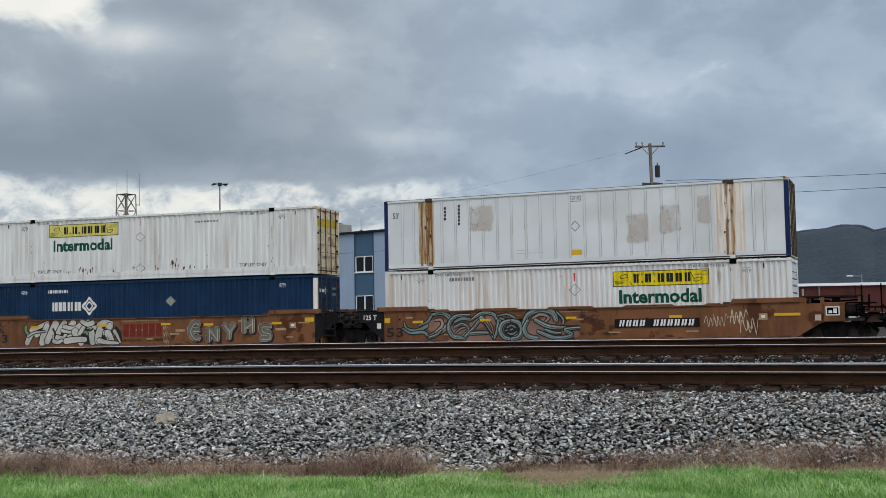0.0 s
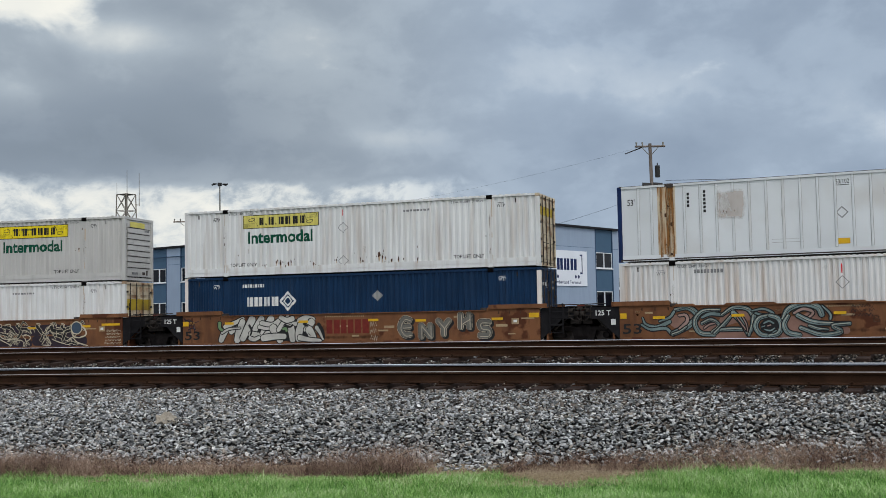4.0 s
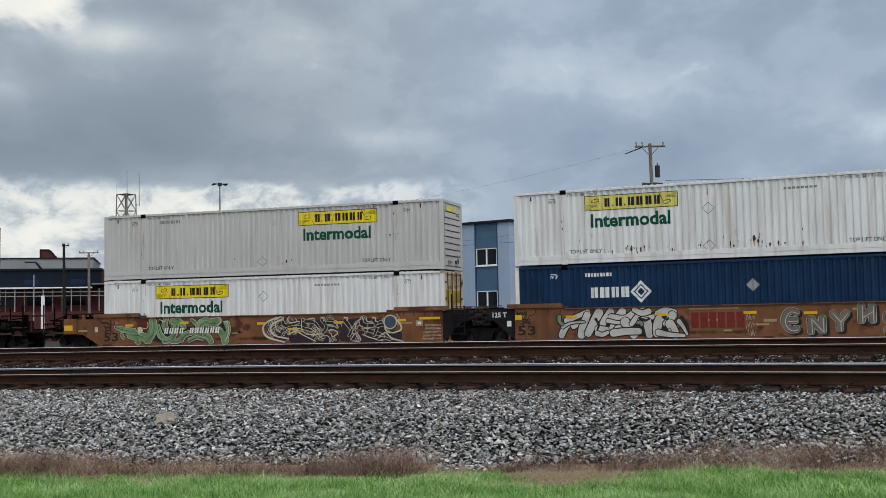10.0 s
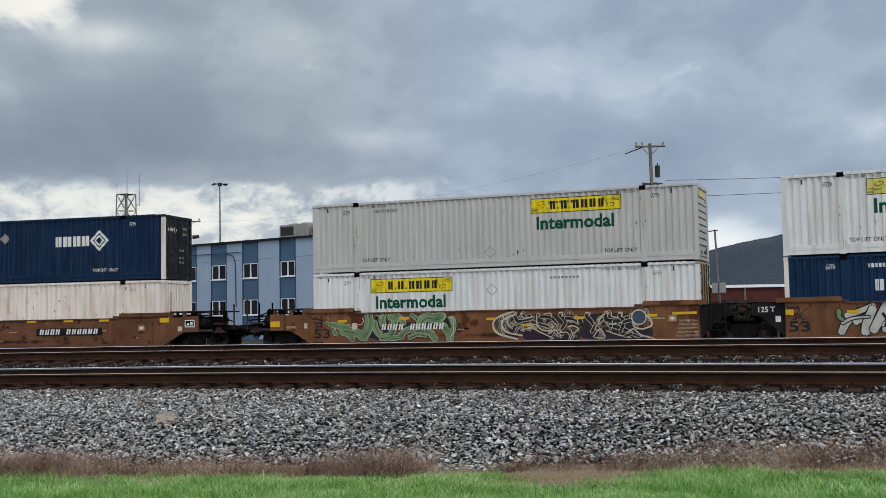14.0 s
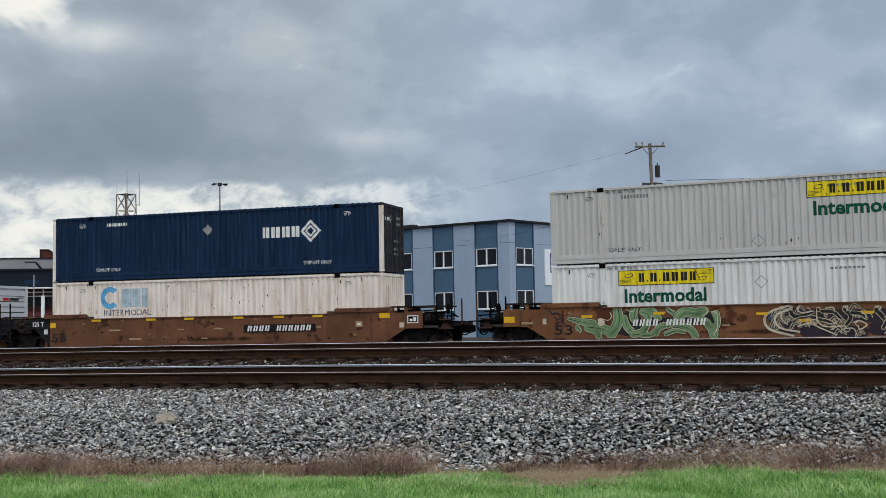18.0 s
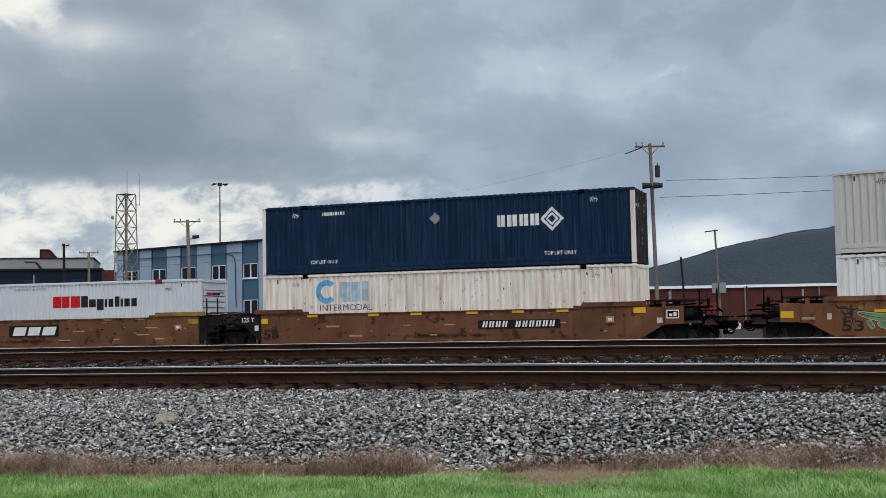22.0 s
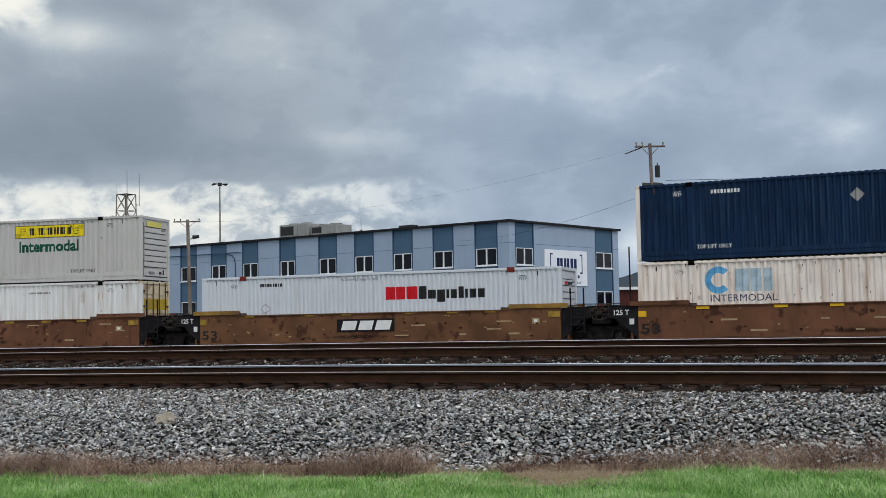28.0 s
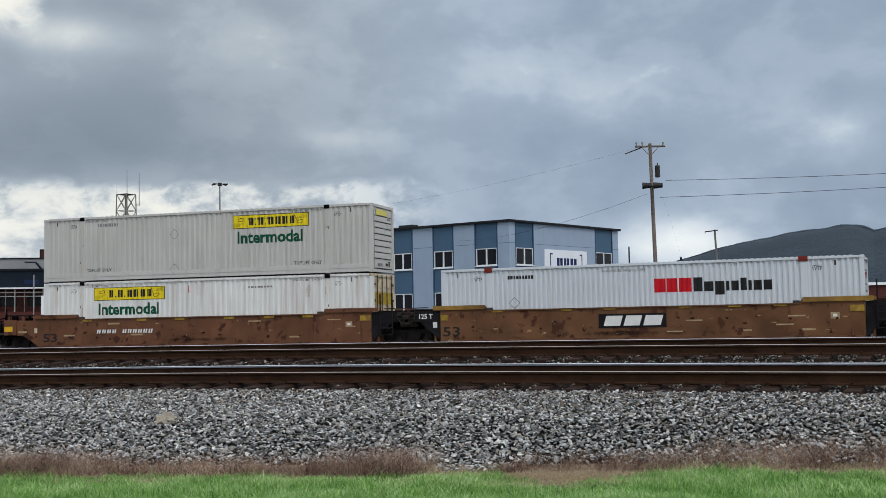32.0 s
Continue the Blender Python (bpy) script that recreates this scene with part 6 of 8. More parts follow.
WILD_THREE = (
    (1, 0.054, 0.077, (-4.20, 1.15), (-3.77, 1.41), (-3.27, 1.35), (-3.05, 1.00)),
    (1, 0.115, 0.054, (-3.81, 1.24), (-3.51, 0.90), (-3.26, 0.38)),
    (1, 0.100, 0.038, (-3.05, 1.11), (-3.11, 0.75), (-3.26, 0.38)),
    (3, 0.023, 0.015, (-3.66, 1.05), (-3.48, 0.79), (-3.32, 0.54)),
    (3, 0.023, 0.015, (-3.47, 1.08), (-3.34, 0.83), (-3.29, 0.54)),
    (1, 0.031, 0.046, (-3.12, 1.28), (-2.70, 1.34), (-2.37, 1.16), (-2.71, 1.11), (-3.01, 1.20)),
)
WILD_FOUR = (
    (0, 0.269, 0.269, (-2.72, 0.71), (-2.53, 0.74), (-2.34, 0.78)),
    (1, 0.077, 0.077, (-2.52, 1.10), (-2.88, 1.00), (-3.01, 0.71), (-2.84, 0.44), (-2.54, 0.37)),
    (1, 0.077, 0.077, (-2.54, 0.37), (-2.22, 0.46), (-2.11, 0.74), (-2.23, 1.00), (-2.52, 1.10)),
    (1, 0.031, 0.031, (-2.72, 0.82), (-2.53, 0.90), (-2.36, 0.81)),
    (1, 0.031, 0.023, (-2.69, 0.60), (-2.50, 0.56), (-2.33, 0.65)),
    (3, 0.031, 0.031, (-2.58, 0.73), (-2.48, 0.76)),
    (1, 0.023, 0.023, (-2.80, 0.69), (-2.68, 0.73)),
    (1, 0.023, 0.023, (-2.41, 0.49), (-2.29, 0.56)),
)
WILD_FIVE = (
    (1, 0.085, 0.115, (-2.04, 0.95), (-1.84, 1.31), (-1.32, 1.50), (-0.85, 1.37), (-0.70, 1.07)),
    (1, 0.069, 0.092, (-1.85, 1.09), (-2.01, 0.77), (-1.87, 0.48), (-1.46, 0.38)),
    (3, 0.054, 0.038, (-1.66, 1.16), (-1.33, 1.31), (-1.00, 1.18), (-1.23, 0.94)),
    (1, 0.092, 0.046, (-1.55, 1.10), (-1.08, 0.86), (-0.50, 0.78), (0.23, 0.79)),
    (1, 0.062, 0.077, (0.23, 0.77), (-0.36, 0.70), (-0.08, 0.49), (-0.73, 0.39), (-1.46, 0.65)),
    (1, 0.031, 0.038, (-0.69, 1.41), (-0.43, 1.12), (-0.43, 0.92)),
    (1, 0.054, 0.031, (-1.16, 0.72), (-0.87, 0.61), (-0.51, 0.57)),
)
BLOCK_BED = (
    (0, 0.20, 0.24, (-5.4, 0.72), (-4.0, 0.66), (-1.9, 0.62)),
    (0, 0.16, 0.2, (-4.9, 1.1), (-3.6, 1.15), (-2.0, 1.12)),
    (0, 0.08, 0.05, (-1.5, 1.1), (-1.3, 0.8), (-1.25, 0.5)),
)
BLOCK_ONE = (
    (1, 0.169, 0.115, (-5.77, 1.10), (-5.98, 0.82), (-6.16, 0.45)),
    (1, 0.100, 0.077, (-5.97, 1.04), (-5.51, 1.20), (-5.05, 1.40)),
    (1, 0.115, 0.077, (-5.68, 0.82), (-5.40, 0.96), (-5.05, 1.04)),
    (1, 0.131, 0.146, (-5.08, 1.29), (-5.29, 0.81), (-5.36, 0.44)),
    (1, 0.054, 0.023, (-6.11, 0.79), (-5.75, 0.95), (-5.20, 0.99)),
    (2, 0.077, 0.054, (-6.22, 1.23), (-6.21, 1.01), (-6.09, 0.90)),
)
BLOCK_TWO = (
    (1, 0.169, 0.138, (-4.61, 1.37), (-4.86, 0.95), (-5.10, 0.51)),
    (1, 0.138, 0.115, (-4.15, 1.39), (-4.43, 1.02), (-4.59, 0.69)),
    (1, 0.154, 0.092, (-4.71, 0.69), (-4.21, 0.65), (-3.71, 0.79)),
    (1, 0.154, 0.062, (-3.69, 1.38), (-3.97, 1.08), (-4.19, 0.72)),
    (1, 0.115, 0.115, (-4.20, 1.16), (-3.66, 1.08), (-3.28, 1.29)),
    (1, 0.077, 0.038, (-4.31, 1.02), (-3.90, 0.94), (-3.18, 0.92)),
    (0, 0.054, 0.038, (-4.77, 1.10), (-4.65, 0.87), (-4.71, 0.69)),
    (1, 0.092, 0.062, (-4.75, 0.55), (-4.52, 0.49), (-4.29, 0.58)),
)
BLOCK_THREE = (
    (1, 0.177, 0.138, (-3.65, 1.00), (-3.45, 0.67), (-3.27, 0.42)),
    (1, 0.138, 0.115, (-4.13, 0.54), (-3.60, 0.60), (-3.07, 0.60)),
    (1, 0.131, 0.077, (-2.90, 1.39), (-3.21, 1.07), (-3.40, 0.85)),
    (1, 0.108, 0.077, (-3.06, 0.99), (-2.69, 1.10), (-2.35, 1.16)),
    (1, 0.169, 0.131, (-2.80, 0.99), (-2.73, 0.70), (-2.70, 0.43)),
    (1, 0.092, 0.115, (-3.28, 1.43), (-2.98, 1.28), (-2.68, 1.35)),
    (0, 0.054, 0.038, (-3.06, 1.07), (-2.84, 1.00), (-2.69, 1.07)),
    (2, 0.054, 0.054, (-3.15, 0.91), (-3.03, 0.94), (-2.98, 0.83)),
)
BLOCK_FOUR = (
    (1, 0.154, 0.115, (-2.38, 1.20), (-2.08, 1.34), (-1.72, 1.27)),
    (1, 0.169, 0.154, (-2.28, 1.09), (-2.40, 0.77), (-2.41, 0.47)),
    (1, 0.154, 0.115, (-1.79, 1.22), (-1.95, 0.97), (-2.10, 0.83)),
    (1, 0.169, 0.154, (-1.95, 0.90), (-1.81, 0.65), (-1.71, 0.41)),
    (1, 0.115, 0.054, (-2.40, 0.55), (-1.96, 0.46), (-1.38, 0.42)),
    (1, 0.085, 0.038, (-1.60, 0.97), (-1.44, 0.75), (-1.29, 0.45)),
    (0, 0.038, 0.031, (-2.20, 1.12), (-2.06, 1.03), (-1.96, 1.09)),
    (0, 0.015, 0.015, (-2.24, 0.69), (-2.12, 0.76), (-2.06, 0.63)),
    (0, 0.015, 0.015, (-2.03, 0.63), (-1.94, 0.70), (-1.87, 0.60)),
)
GREEN_BED = (
    (0, 0.231, 0.231, (-5.02, 1.22), (-4.72, 1.00), (-4.50, 0.63)),
    (0, 0.192, 0.192, (-4.12, 1.06), (-3.68, 0.91), (-3.16, 0.90)),
    (0, 0.192, 0.154, (-2.79, 1.04), (-2.35, 1.03), (-1.85, 1.02)),
    (0, 0.154, 0.154, (-5.57, 0.72), (-5.04, 0.57), (-4.43, 0.49)),
)
GREEN_ONE = (
    (1, 0.054, 0.131, (-7.36, 1.13), (-6.96, 1.02), (-6.33, 0.91)),
    (1, 0.077, 0.054, (-7.04, 0.82), (-6.96, 0.70), (-6.89, 0.63)),
    (1, 0.154, 0.100, (-6.65, 0.79), (-6.30, 0.66), (-6.15, 0.40)),
    (1, 0.115, 0.154, (-6.57, 0.81), (-6.03, 0.73), (-5.57, 0.50)),
    (2, 0.100, 0.100, (-6.14, 1.04), (-6.02, 0.96), (-6.13, 0.89)),
    (2, 0.015, 0.019, (-6.08, 1.11), (-5.79, 1.03), (-5.66, 1.16), (-5.69, 1.32)),
    (1, 0.154, 0.154, (-5.43, 1.48), (-5.39, 1.08), (-5.53, 0.72), (-5.80, 0.50)),
    (1, 0.100, 0.115, (-5.17, 1.15), (-5.07, 0.79), (-4.81, 0.53)),
)
GREEN_TWO = (
    (1, 0.115, 0.100, (-4.89, 0.49), (-4.51, 0.56), (-4.27, 0.85)),
    (1, 0.100, 0.131, (-4.71, 1.51), (-4.81, 1.22), (-4.75, 1.00)),
    (1, 0.115, 0.115, (-4.48, 1.36), (-4.26, 1.21), (-4.29, 0.85)),
    (1, 0.115, 0.092, (-4.22, 1.46), (-3.93, 1.20), (-3.82, 1.05)),
    (1, 0.100, 0.085, (-3.98, 0.48), (-3.83, 0.73), (-3.38, 0.83), (-2.87, 0.75)),
    (1, 0.077, 0.077, (-4.51, 0.45), (-4.13, 0.48), (-3.94, 0.66)),
    (2, 0.015, 0.015, (-5.09, 1.44), (-4.86, 1.33), (-4.71, 1.43)),
    (1, 0.062, 0.062, (-3.51, 1.41), (-3.22, 1.19), (-3.23, 1.04)),
)
GREEN_THREE = (
    (1, 0.154, 0.138, (-3.15, 1.11), (-2.85, 1.29), (-2.42, 1.24), (-2.09, 1.35)),
    (2, 0.015, 0.015, (-3.22, 1.49), (-2.63, 1.50), (-2.09, 1.43), (-2.06, 1.21), (-2.24, 1.10)),
    (1, 0.100, 0.115, (-2.87, 0.75), (-2.66, 0.64), (-2.48, 0.39)),
    (1, 0.092, 0.154, (-2.28, 1.06), (-2.07, 0.88), (-1.86, 0.63), (-1.83, 0.40)),
    (1, 0.131, 0.092, (-1.74, 1.23), (-1.71, 0.88), (-1.83, 0.45)),
    (2, 0.019, 0.019, (-1.91, 1.27), (-1.70, 1.23), (-1.68, 0.73), (-1.83, 0.42)),
    (0, 0.077, 0.062, (-1.95, 1.20), (-1.89, 1.02), (-1.82, 0.88)),
    (1, 0.077, 0.054, (-3.61, 0.48), (-3.24, 0.61), (-2.88, 0.54)),
    (1, 0.069, 0.038, (-3.53, 0.76), (-3.23, 0.97), (-3.08, 1.11)),
)
CURL_BED = (
    (3, 0.231, 0.231, (0.32, 0.84), (0.59, 0.77), (1.00, 0.62)),
    (3, 0.231, 0.192, (1.33, 0.55), (2.33, 0.54), (3.38, 0.46)),
    (3, 0.231, 0.231, (3.64, 0.59), (4.91, 0.53), (6.16, 0.55)),
    (3, 0.231, 0.231, (0.25, 1.0), (0.6, 1.18), (1.3, 1.1), (1.9, 1.08)),
    (3, 0.22, 0.22, (1.8, 1.06), (2.7, 1.06), (3.6, 1.02)),
    (3, 0.22, 0.24, (3.6, 1.02), (4.6, 1.08), (5.6, 0.98)),
    (2, 0.11, 0.09, (0.22, 0.98), (0.33, 1.12), (0.64, 1.24)),
    (2, 0.09, 0.07, (4.23, 0.91), (4.37, 1.07), (4.50, 1.14)),
)
CURL_ONE = (
    (0, 0.038, 0.046, (0.86, 1.44), (0.27, 1.26), (-0.00, 0.99), (0.18, 0.60), (0.99, 0.36)),
    (0, 0.031, 0.038, (0.92, 1.31), (0.48, 1.15), (0.36, 0.91), (0.59, 0.63), (1.20, 0.50)),
    (0, 0.023, 0.031, (0.96, 1.38), (0.64, 1.22), (0.60, 0.98), (0.80, 0.77)),
    (1, 0.077, 0.046, (0.92, 1.24), (1.01, 1.07), (1.28, 1.07), (1.69, 1.19)),
    (1, 0.054, 0.077, (1.01, 0.86), (1.28, 0.96), (1.75, 0.99)),
    (0, 0.019, 0.019, (0.83, 1.42), (0.97, 1.40), (0.95, 1.27)),
    (0, 0.023, 0.023, (1.23, 1.44), (1.16, 1.31), (1.29, 1.18), (1.69, 1.23)),
    (0, 0.023, 0.023, (1.14, 0.69), (1.54, 0.79), (1.94, 0.61), (2.46, 0.37)),
)
CURL_TWO = (
    (1, 0.069, 0.046, (1.96, 1.22), (2.36, 1.18), (2.61, 0.94)),
    (1, 0.054, 0.038, (1.82, 0.95), (2.21, 0.84), (2.60, 0.57)),
    (0, 0.023, 0.023, (2.10, 1.32), (2.36, 1.34), (2.40, 1.18)),
    (0, 0.023, 0.023, (1.80, 1.30), (1.82, 0.89), (2.07, 0.68), (2.67, 0.67)),
    (1, 0.069, 0.054, (2.72, 1.28), (2.94, 1.00), (2.73, 0.67)),
    (1, 0.069, 0.038, (2.95, 1.14), (3.27, 1.10), (3.46, 0.92)),
    (0, 0.023, 0.023, (2.69, 1.36), (2.84, 1.37), (2.81, 1.21)),
    (0, 0.023, 0.023, (3.00, 0.80), (3.20, 0.86), (3.45, 0.72), (3.22, 0.56), (3.16, 0.69)),
    (0, 0.019, 0.019, (2.60, 0.57), (2.99, 0.60), (3.12, 0.36)),
)
CURL_THREE = (
    (1, 0.085, 0.054, (3.76, 1.25), (3.98, 0.98), (4.29, 0.64)),
    (1, 0.062, 0.038, (3.96, 0.58), (4.17, 0.91), (4.53, 1.17)),
    (0, 0.023, 0.023, (3.74, 1.35), (3.92, 1.33), (3.87, 1.20)),
    (0, 0.023, 0.023, (4.02, 0.41), (4.29, 0.71), (4.47, 0.38), (4.08, 0.38)),
    (1, 0.092, 0.062, (4.50, 1.24), (4.59, 1.04), (4.99, 1.00), (5.41, 1.15)),
    (1, 0.054, 0.077, (4.61, 0.84), (4.99, 0.76), (5.48, 0.56)),
    (0, 0.023, 0.023, (4.47, 1.34), (4.58, 1.37), (4.59, 1.24)),
    (0, 0.023, 0.023, (4.76, 1.33), (4.78, 1.17), (5.19, 1.12)),
    (0, 0.023, 0.023, (4.23, 0.91), (4.34, 1.17), (4.50, 1.27)),
    (0, 0.023, 0.023, (4.54, 0.64), (4.91, 0.50), (5.47, 0.36)),
)
CURL_FOUR = (
    (1, 0.077, 0.054, (5.04, 1.23), (5.21, 0.96), (5.07, 0.57)),
    (1, 0.062, 0.046, (5.21, 0.96), (5.53, 1.02), (5.74, 0.82)),
    (0, 0.023, 0.023, (5.01, 1.33), (5.16, 1.30), (5.13, 1.16)),
    (0, 0.027, 0.027, (5.32, 0.56), (5.58, 0.69), (5.82, 0.49), (6.18, 0.35)),
    (0, 0.031, 0.031, (5.75, 1.15), (5.56, 0.99), (5.64, 0.75), (5.92, 0.68)),
    (0, 0.035, 0.035, (5.92, 0.68), (6.26, 0.81), (6.21, 1.07), (5.97, 1.21), (5.75, 1.15)),
    (0, 0.023, 0.023, (5.63, 0.39), (6.00, 0.42), (6.36, 0.32)),
    (1, 0.054, 0.038, (5.25, 0.43), (5.51, 0.49), (5.81, 0.39)),
)

# fat capitals on a unit square: rows of strokes
FAT = dict(
    e=(((0.92, 0.85), (0.45, 0.93), (0.12, 0.5), (0.45, 0.1), (0.92, 0.12)), ((0.3, 0.5), (0.86, 0.52))),
    n=(((0.17, 0.06), (0.17, 0.92)), ((0.17, 0.9), (0.83, 0.12)), ((0.83, 0.08), (0.83, 0.94))),
    y=(((0.1, 0.92), (0.5, 0.5)), ((0.9, 0.92), (0.5, 0.5)), ((0.5, 0.5), (0.5, 0.06))),
    w=(((0.2, 0.94), (0.2, 0.08)), ((0.8, 0.94), (0.8, 0.08)), ((0.2, 0.34), (0.8, 0.66))),
    s=(((0.9, 0.88), (0.2, 0.88), (0.25, 0.55), (0.8, 0.45), (0.75, 0.12), (0.1, 0.1)),),
)


def fat_letter(car, key, x0, x1, z0, z1, w=0.1):
    """One fat grey letter with a pale rim, a dark edge and a dropped shadow."""
    sp = Sprayer(0.009)
    lines = [[(x0 + u * (x1 - x0), z0 + v * (z1 - z0)) for u, v in row] for row in FAT[key]]
    for grow, slot, shift in ((0.05, 0, (0.05, -0.05)), (0.045, 0, (0.09, -0.07)), (0.035, 1, (0, 0)), (0.02, 0, (0, 0)), (0.0, 2, (0, 0))):
        for row in lines:
            sp.band(row, w, w, slot, grow, shift)
    for row in lines:
        sp.band(row, 0.012, 0.012, 1, 0.0, (0.04, -0.045))
    sp.done(car, "graffiti_letter", ("ink", "g_cream", "g_grey"), "fat grey sprayed letter with dark shadow")


def tag_line(car, x0, x1, z0, z1, material, seed, n=5, w=0.016):
    """A thin sprayed scrawl: quick up and down strokes with loops and a flick at the end."""
    rng = random.Random(seed)
    sp = Sprayer(0.011)
    dx, h = (x1 - x0) / n, z1 - z0
    for j in range(2):
        pts = []
        for i in range(n):
            x = x0 + dx * (i + 0.5)
            top, low = z1 - h * rng.uniform(0.0, 0.35), z0 + h * rng.uniform(0.0, 0.35)
            pts += [(x - dx * rng.uniform(0.1, 0.5), low), (x + dx * rng.uniform(-0.1, 0.3), top)]
            if rng.random() < 0.5:
                pts.append((x + dx * rng.uniform(0.3, 0.6), (top + low) / 2))
        if j:
            pts = pts[rng.randrange(max(len(pts) - 4, 1)):][:4]
        sp.band(pts, w * 0.7, w * 0.45, 0)
    me = bpy.data.meshes.new("graffiti_tag")
    sp.bm.to_mesh(me)
    sp.bm.free()
    me.materials.append(material)
    tagged(part("graffiti_tag", me, None, car, "thin sprayed scrawl"), kind="stuff")


def car_marks(car, marks, seed, blocks=(), worn=0):
    """Reflective yellow strips, faded stencils, scrapes, rust scabs and the well length figure."""
    rng = random.Random(seed)
    for x, z, hw in marks:
        sill_mark(car, "reflector", rect_bm((x - hw, x + hw, z, z + 0.1)), M["old_yellow"] if worn > 15 else M["yellow"], 0.03)
    for x0, x1, z0, z1 in blocks:
        sill_mark(car, "reflector", rect_bm((x0, x1, z0, z1)), M["old_yellow"] if worn > 15 else M["yellow"], 0.03)
    sill_mark(car, "lettering", letters_bm("53", -7.94, -7.2, 0.5, 0.88, 0.012), M["ink"], 0.0115, "faded dark figures")
    for _ in range(7):
        x, z = rng.uniform(-7.4, 7.4), rng.choice((0.55, 0.75, 0.95, 1.05, 1.25))
        wd = rng.choice((0.3, 0.45, 0.6))
        sill_mark(car, "stencil_bar", rect_bm((x, x + wd, z, z + rng.choice((0.05, 0.07)))), M["tan_mark"], 0.0055)
    if worn < 4:
        sill_mark(car, "lettering_line", rect_bm(*bars(-1.2, 0.6, 1.37, 1.42, 22, 0.6)), M["tan_mark"], 0.0055)
    for x in (-5.98, 5.75):
        part("lift_lug", bevelled(boxes((x - 0.12, x + 0.12, -1.53, -1.3, 1.5, 1.62)), 0.015), M["casting"], car)
    for x in (6.35, 6.8, 7.25, -7.2, -6.7, -6.2):
        sill_mark(car, "slot_mark", rect_bm((x, x + 0.05, 1.36, 1.48)), M["rust_spot"], 0.0055)
    sill_mark(car, "data_card", rect_bm((6.9, 7.2, 0.95, 1.18)), M["tan_mark"], 0.0055)
    sill_mark(car, "data_card", rect_bm((6.98, 7.12, 1.02, 1.12)), M["letter_white"], 0.007)
    sill_mark(car, "soot_film", rect_bm((-7.9, 7.9, 0.27, 0.8)), M["soot"], 0.0045)
    for i in range(worn):
        x0 = -7.9 + 15.4 * i / worn
        x, z, w, h = x0 + rng.uniform(0, 0.3), rng.uniform(0.32, 1.05), rng.uniform(0.35, 0.85), rng.uniform(0.25, 0.5)
        sill_mark(car, "rust_scab", rect_bm((x, min(x + w, 8.0), z, min(z + h, 1.5))), M["scab"], 0.0046 + i * 0.00004)
        x, z, w = x0 + rng.uniform(0, 0.3), rng.uniform(0.35, 1.3), rng.uniform(0.4, 0.9)
        sill_mark(car, "scuff", rect_bm((x, min(x + w, 8.0), z, min(z + rng.uniform(0.12, 0.3), 1.5))), M["scuff"], 0.0062 + i * 0.00004)


def number_plate(car, x0, x1, z0, z1, plate=True):
    if plate:
        sill_mark(car, "name_plate", rect_bm((x0, x1, z0, z1)), M["web"], 0.026)
    t = 0.13 * (z1 - z0) if plate else 0.0
    w = (x1 - x0) * (0.9 if plate else 1.0)
    xa = (x0 + x1) / 2 - w / 2
    h = z1 - z0 - 2 * t
    for k in range(11):
        if k == 4:
            continue
        a, cw = xa + w * k / 11, w / 11 * 0.7
        def leaning(u, z):
            return (a + u + 0.22 * (z - z0 - t), z)
        za, zb = z0 + t, z0 + t + h
        polys = [[leaning(u, za), leaning(u + cw * 0.4, za), leaning(u + cw * 0.4, zb), leaning(u, zb)] for u in (0, cw * 0.6)]
        sill_mark(car, "code_bar", poly_bm(*polys), M["letter_white"], 0.03)


def end_card(car, k):
    """Routing card on the side box of a coupler end, or a yellow patch on the other end."""
    if k > 0:
        part("routing_card", boxes((9.2, 9.67, -1.576, -1.57, 1.06, 1.38)), M["letter_white"], car)
        part("routing_card_inset", boxes((9.24, 9.63, -1.58, -1.576, 1.1, 1.34)), M["black"], car)
        part("routing_card_bars", boxes((9.3, 9.42, -1.583, -1.58, 1.14, 1.24), (9.46, 9.58, -1.583, -1.58, 1.14, 1.3)), M["letter_white"], car)
        part("data_card", boxes((8.83, 9.04, -1.51, -1.504, 0.89, 1.1)), M["g_cream"], car)
    else:
        part("reflector", boxes((-10.01, -9.56, -1.576, -1.57, 1.0, 1.24)), M["yellow"], car)
        part("data_card", boxes((-8.42, -8.27, -1.51, -1.504, 0.92, 1.14)), M["g_cream"], car)
        part("stencil_bar", boxes((-9.3, -8.83, -1.51, -1.504, 0.93, 1.02)), M["tan_mark"], car)


YEL_HIGH = [(x, 1.385, 0.24) for x in (-5.6, -2.8, -0.9, 1.5, 3.4, 5.2)]
spray_piece(car_a, ("ink", "g_teal", "g_pink", "g_pale", "g_cream"), WILD_BED, (WILD_ONE, WILD_TWO, WILD_THREE, WILD_FOUR, WILD_FIVE), "teal and black graffiti piece over dull pink", 0.042, 0.4)
number_plate(car_a, 1.6, 4.78, 0.75, 1.07)
tag_line(car_a, 4.92, 5.8, 0.73, 1.22, M["g_cream"], 5, 6, 0.014)
tag_line(car_a, 5.83, 6.5, 0.8, 1.44, M["g_cream"], 9, 4, 0.02)
tag_line(car_a, 6.2, 6.95, 0.4, 1.1, M["g_cream"], 10, 4, 0.018)
for k in range(3):
    tag_line(car_a, 0.26, 1.05, 1.0 + k * 0.15, 1.14 + k * 0.15, M["ink"], 60 + k, 7, 0.012)
sill_mark(car_a, "lettering", letters_bm("B", 0.98, 1.22, 0.8, 1.04, 0.01), M["rust_spot"], 0.006)
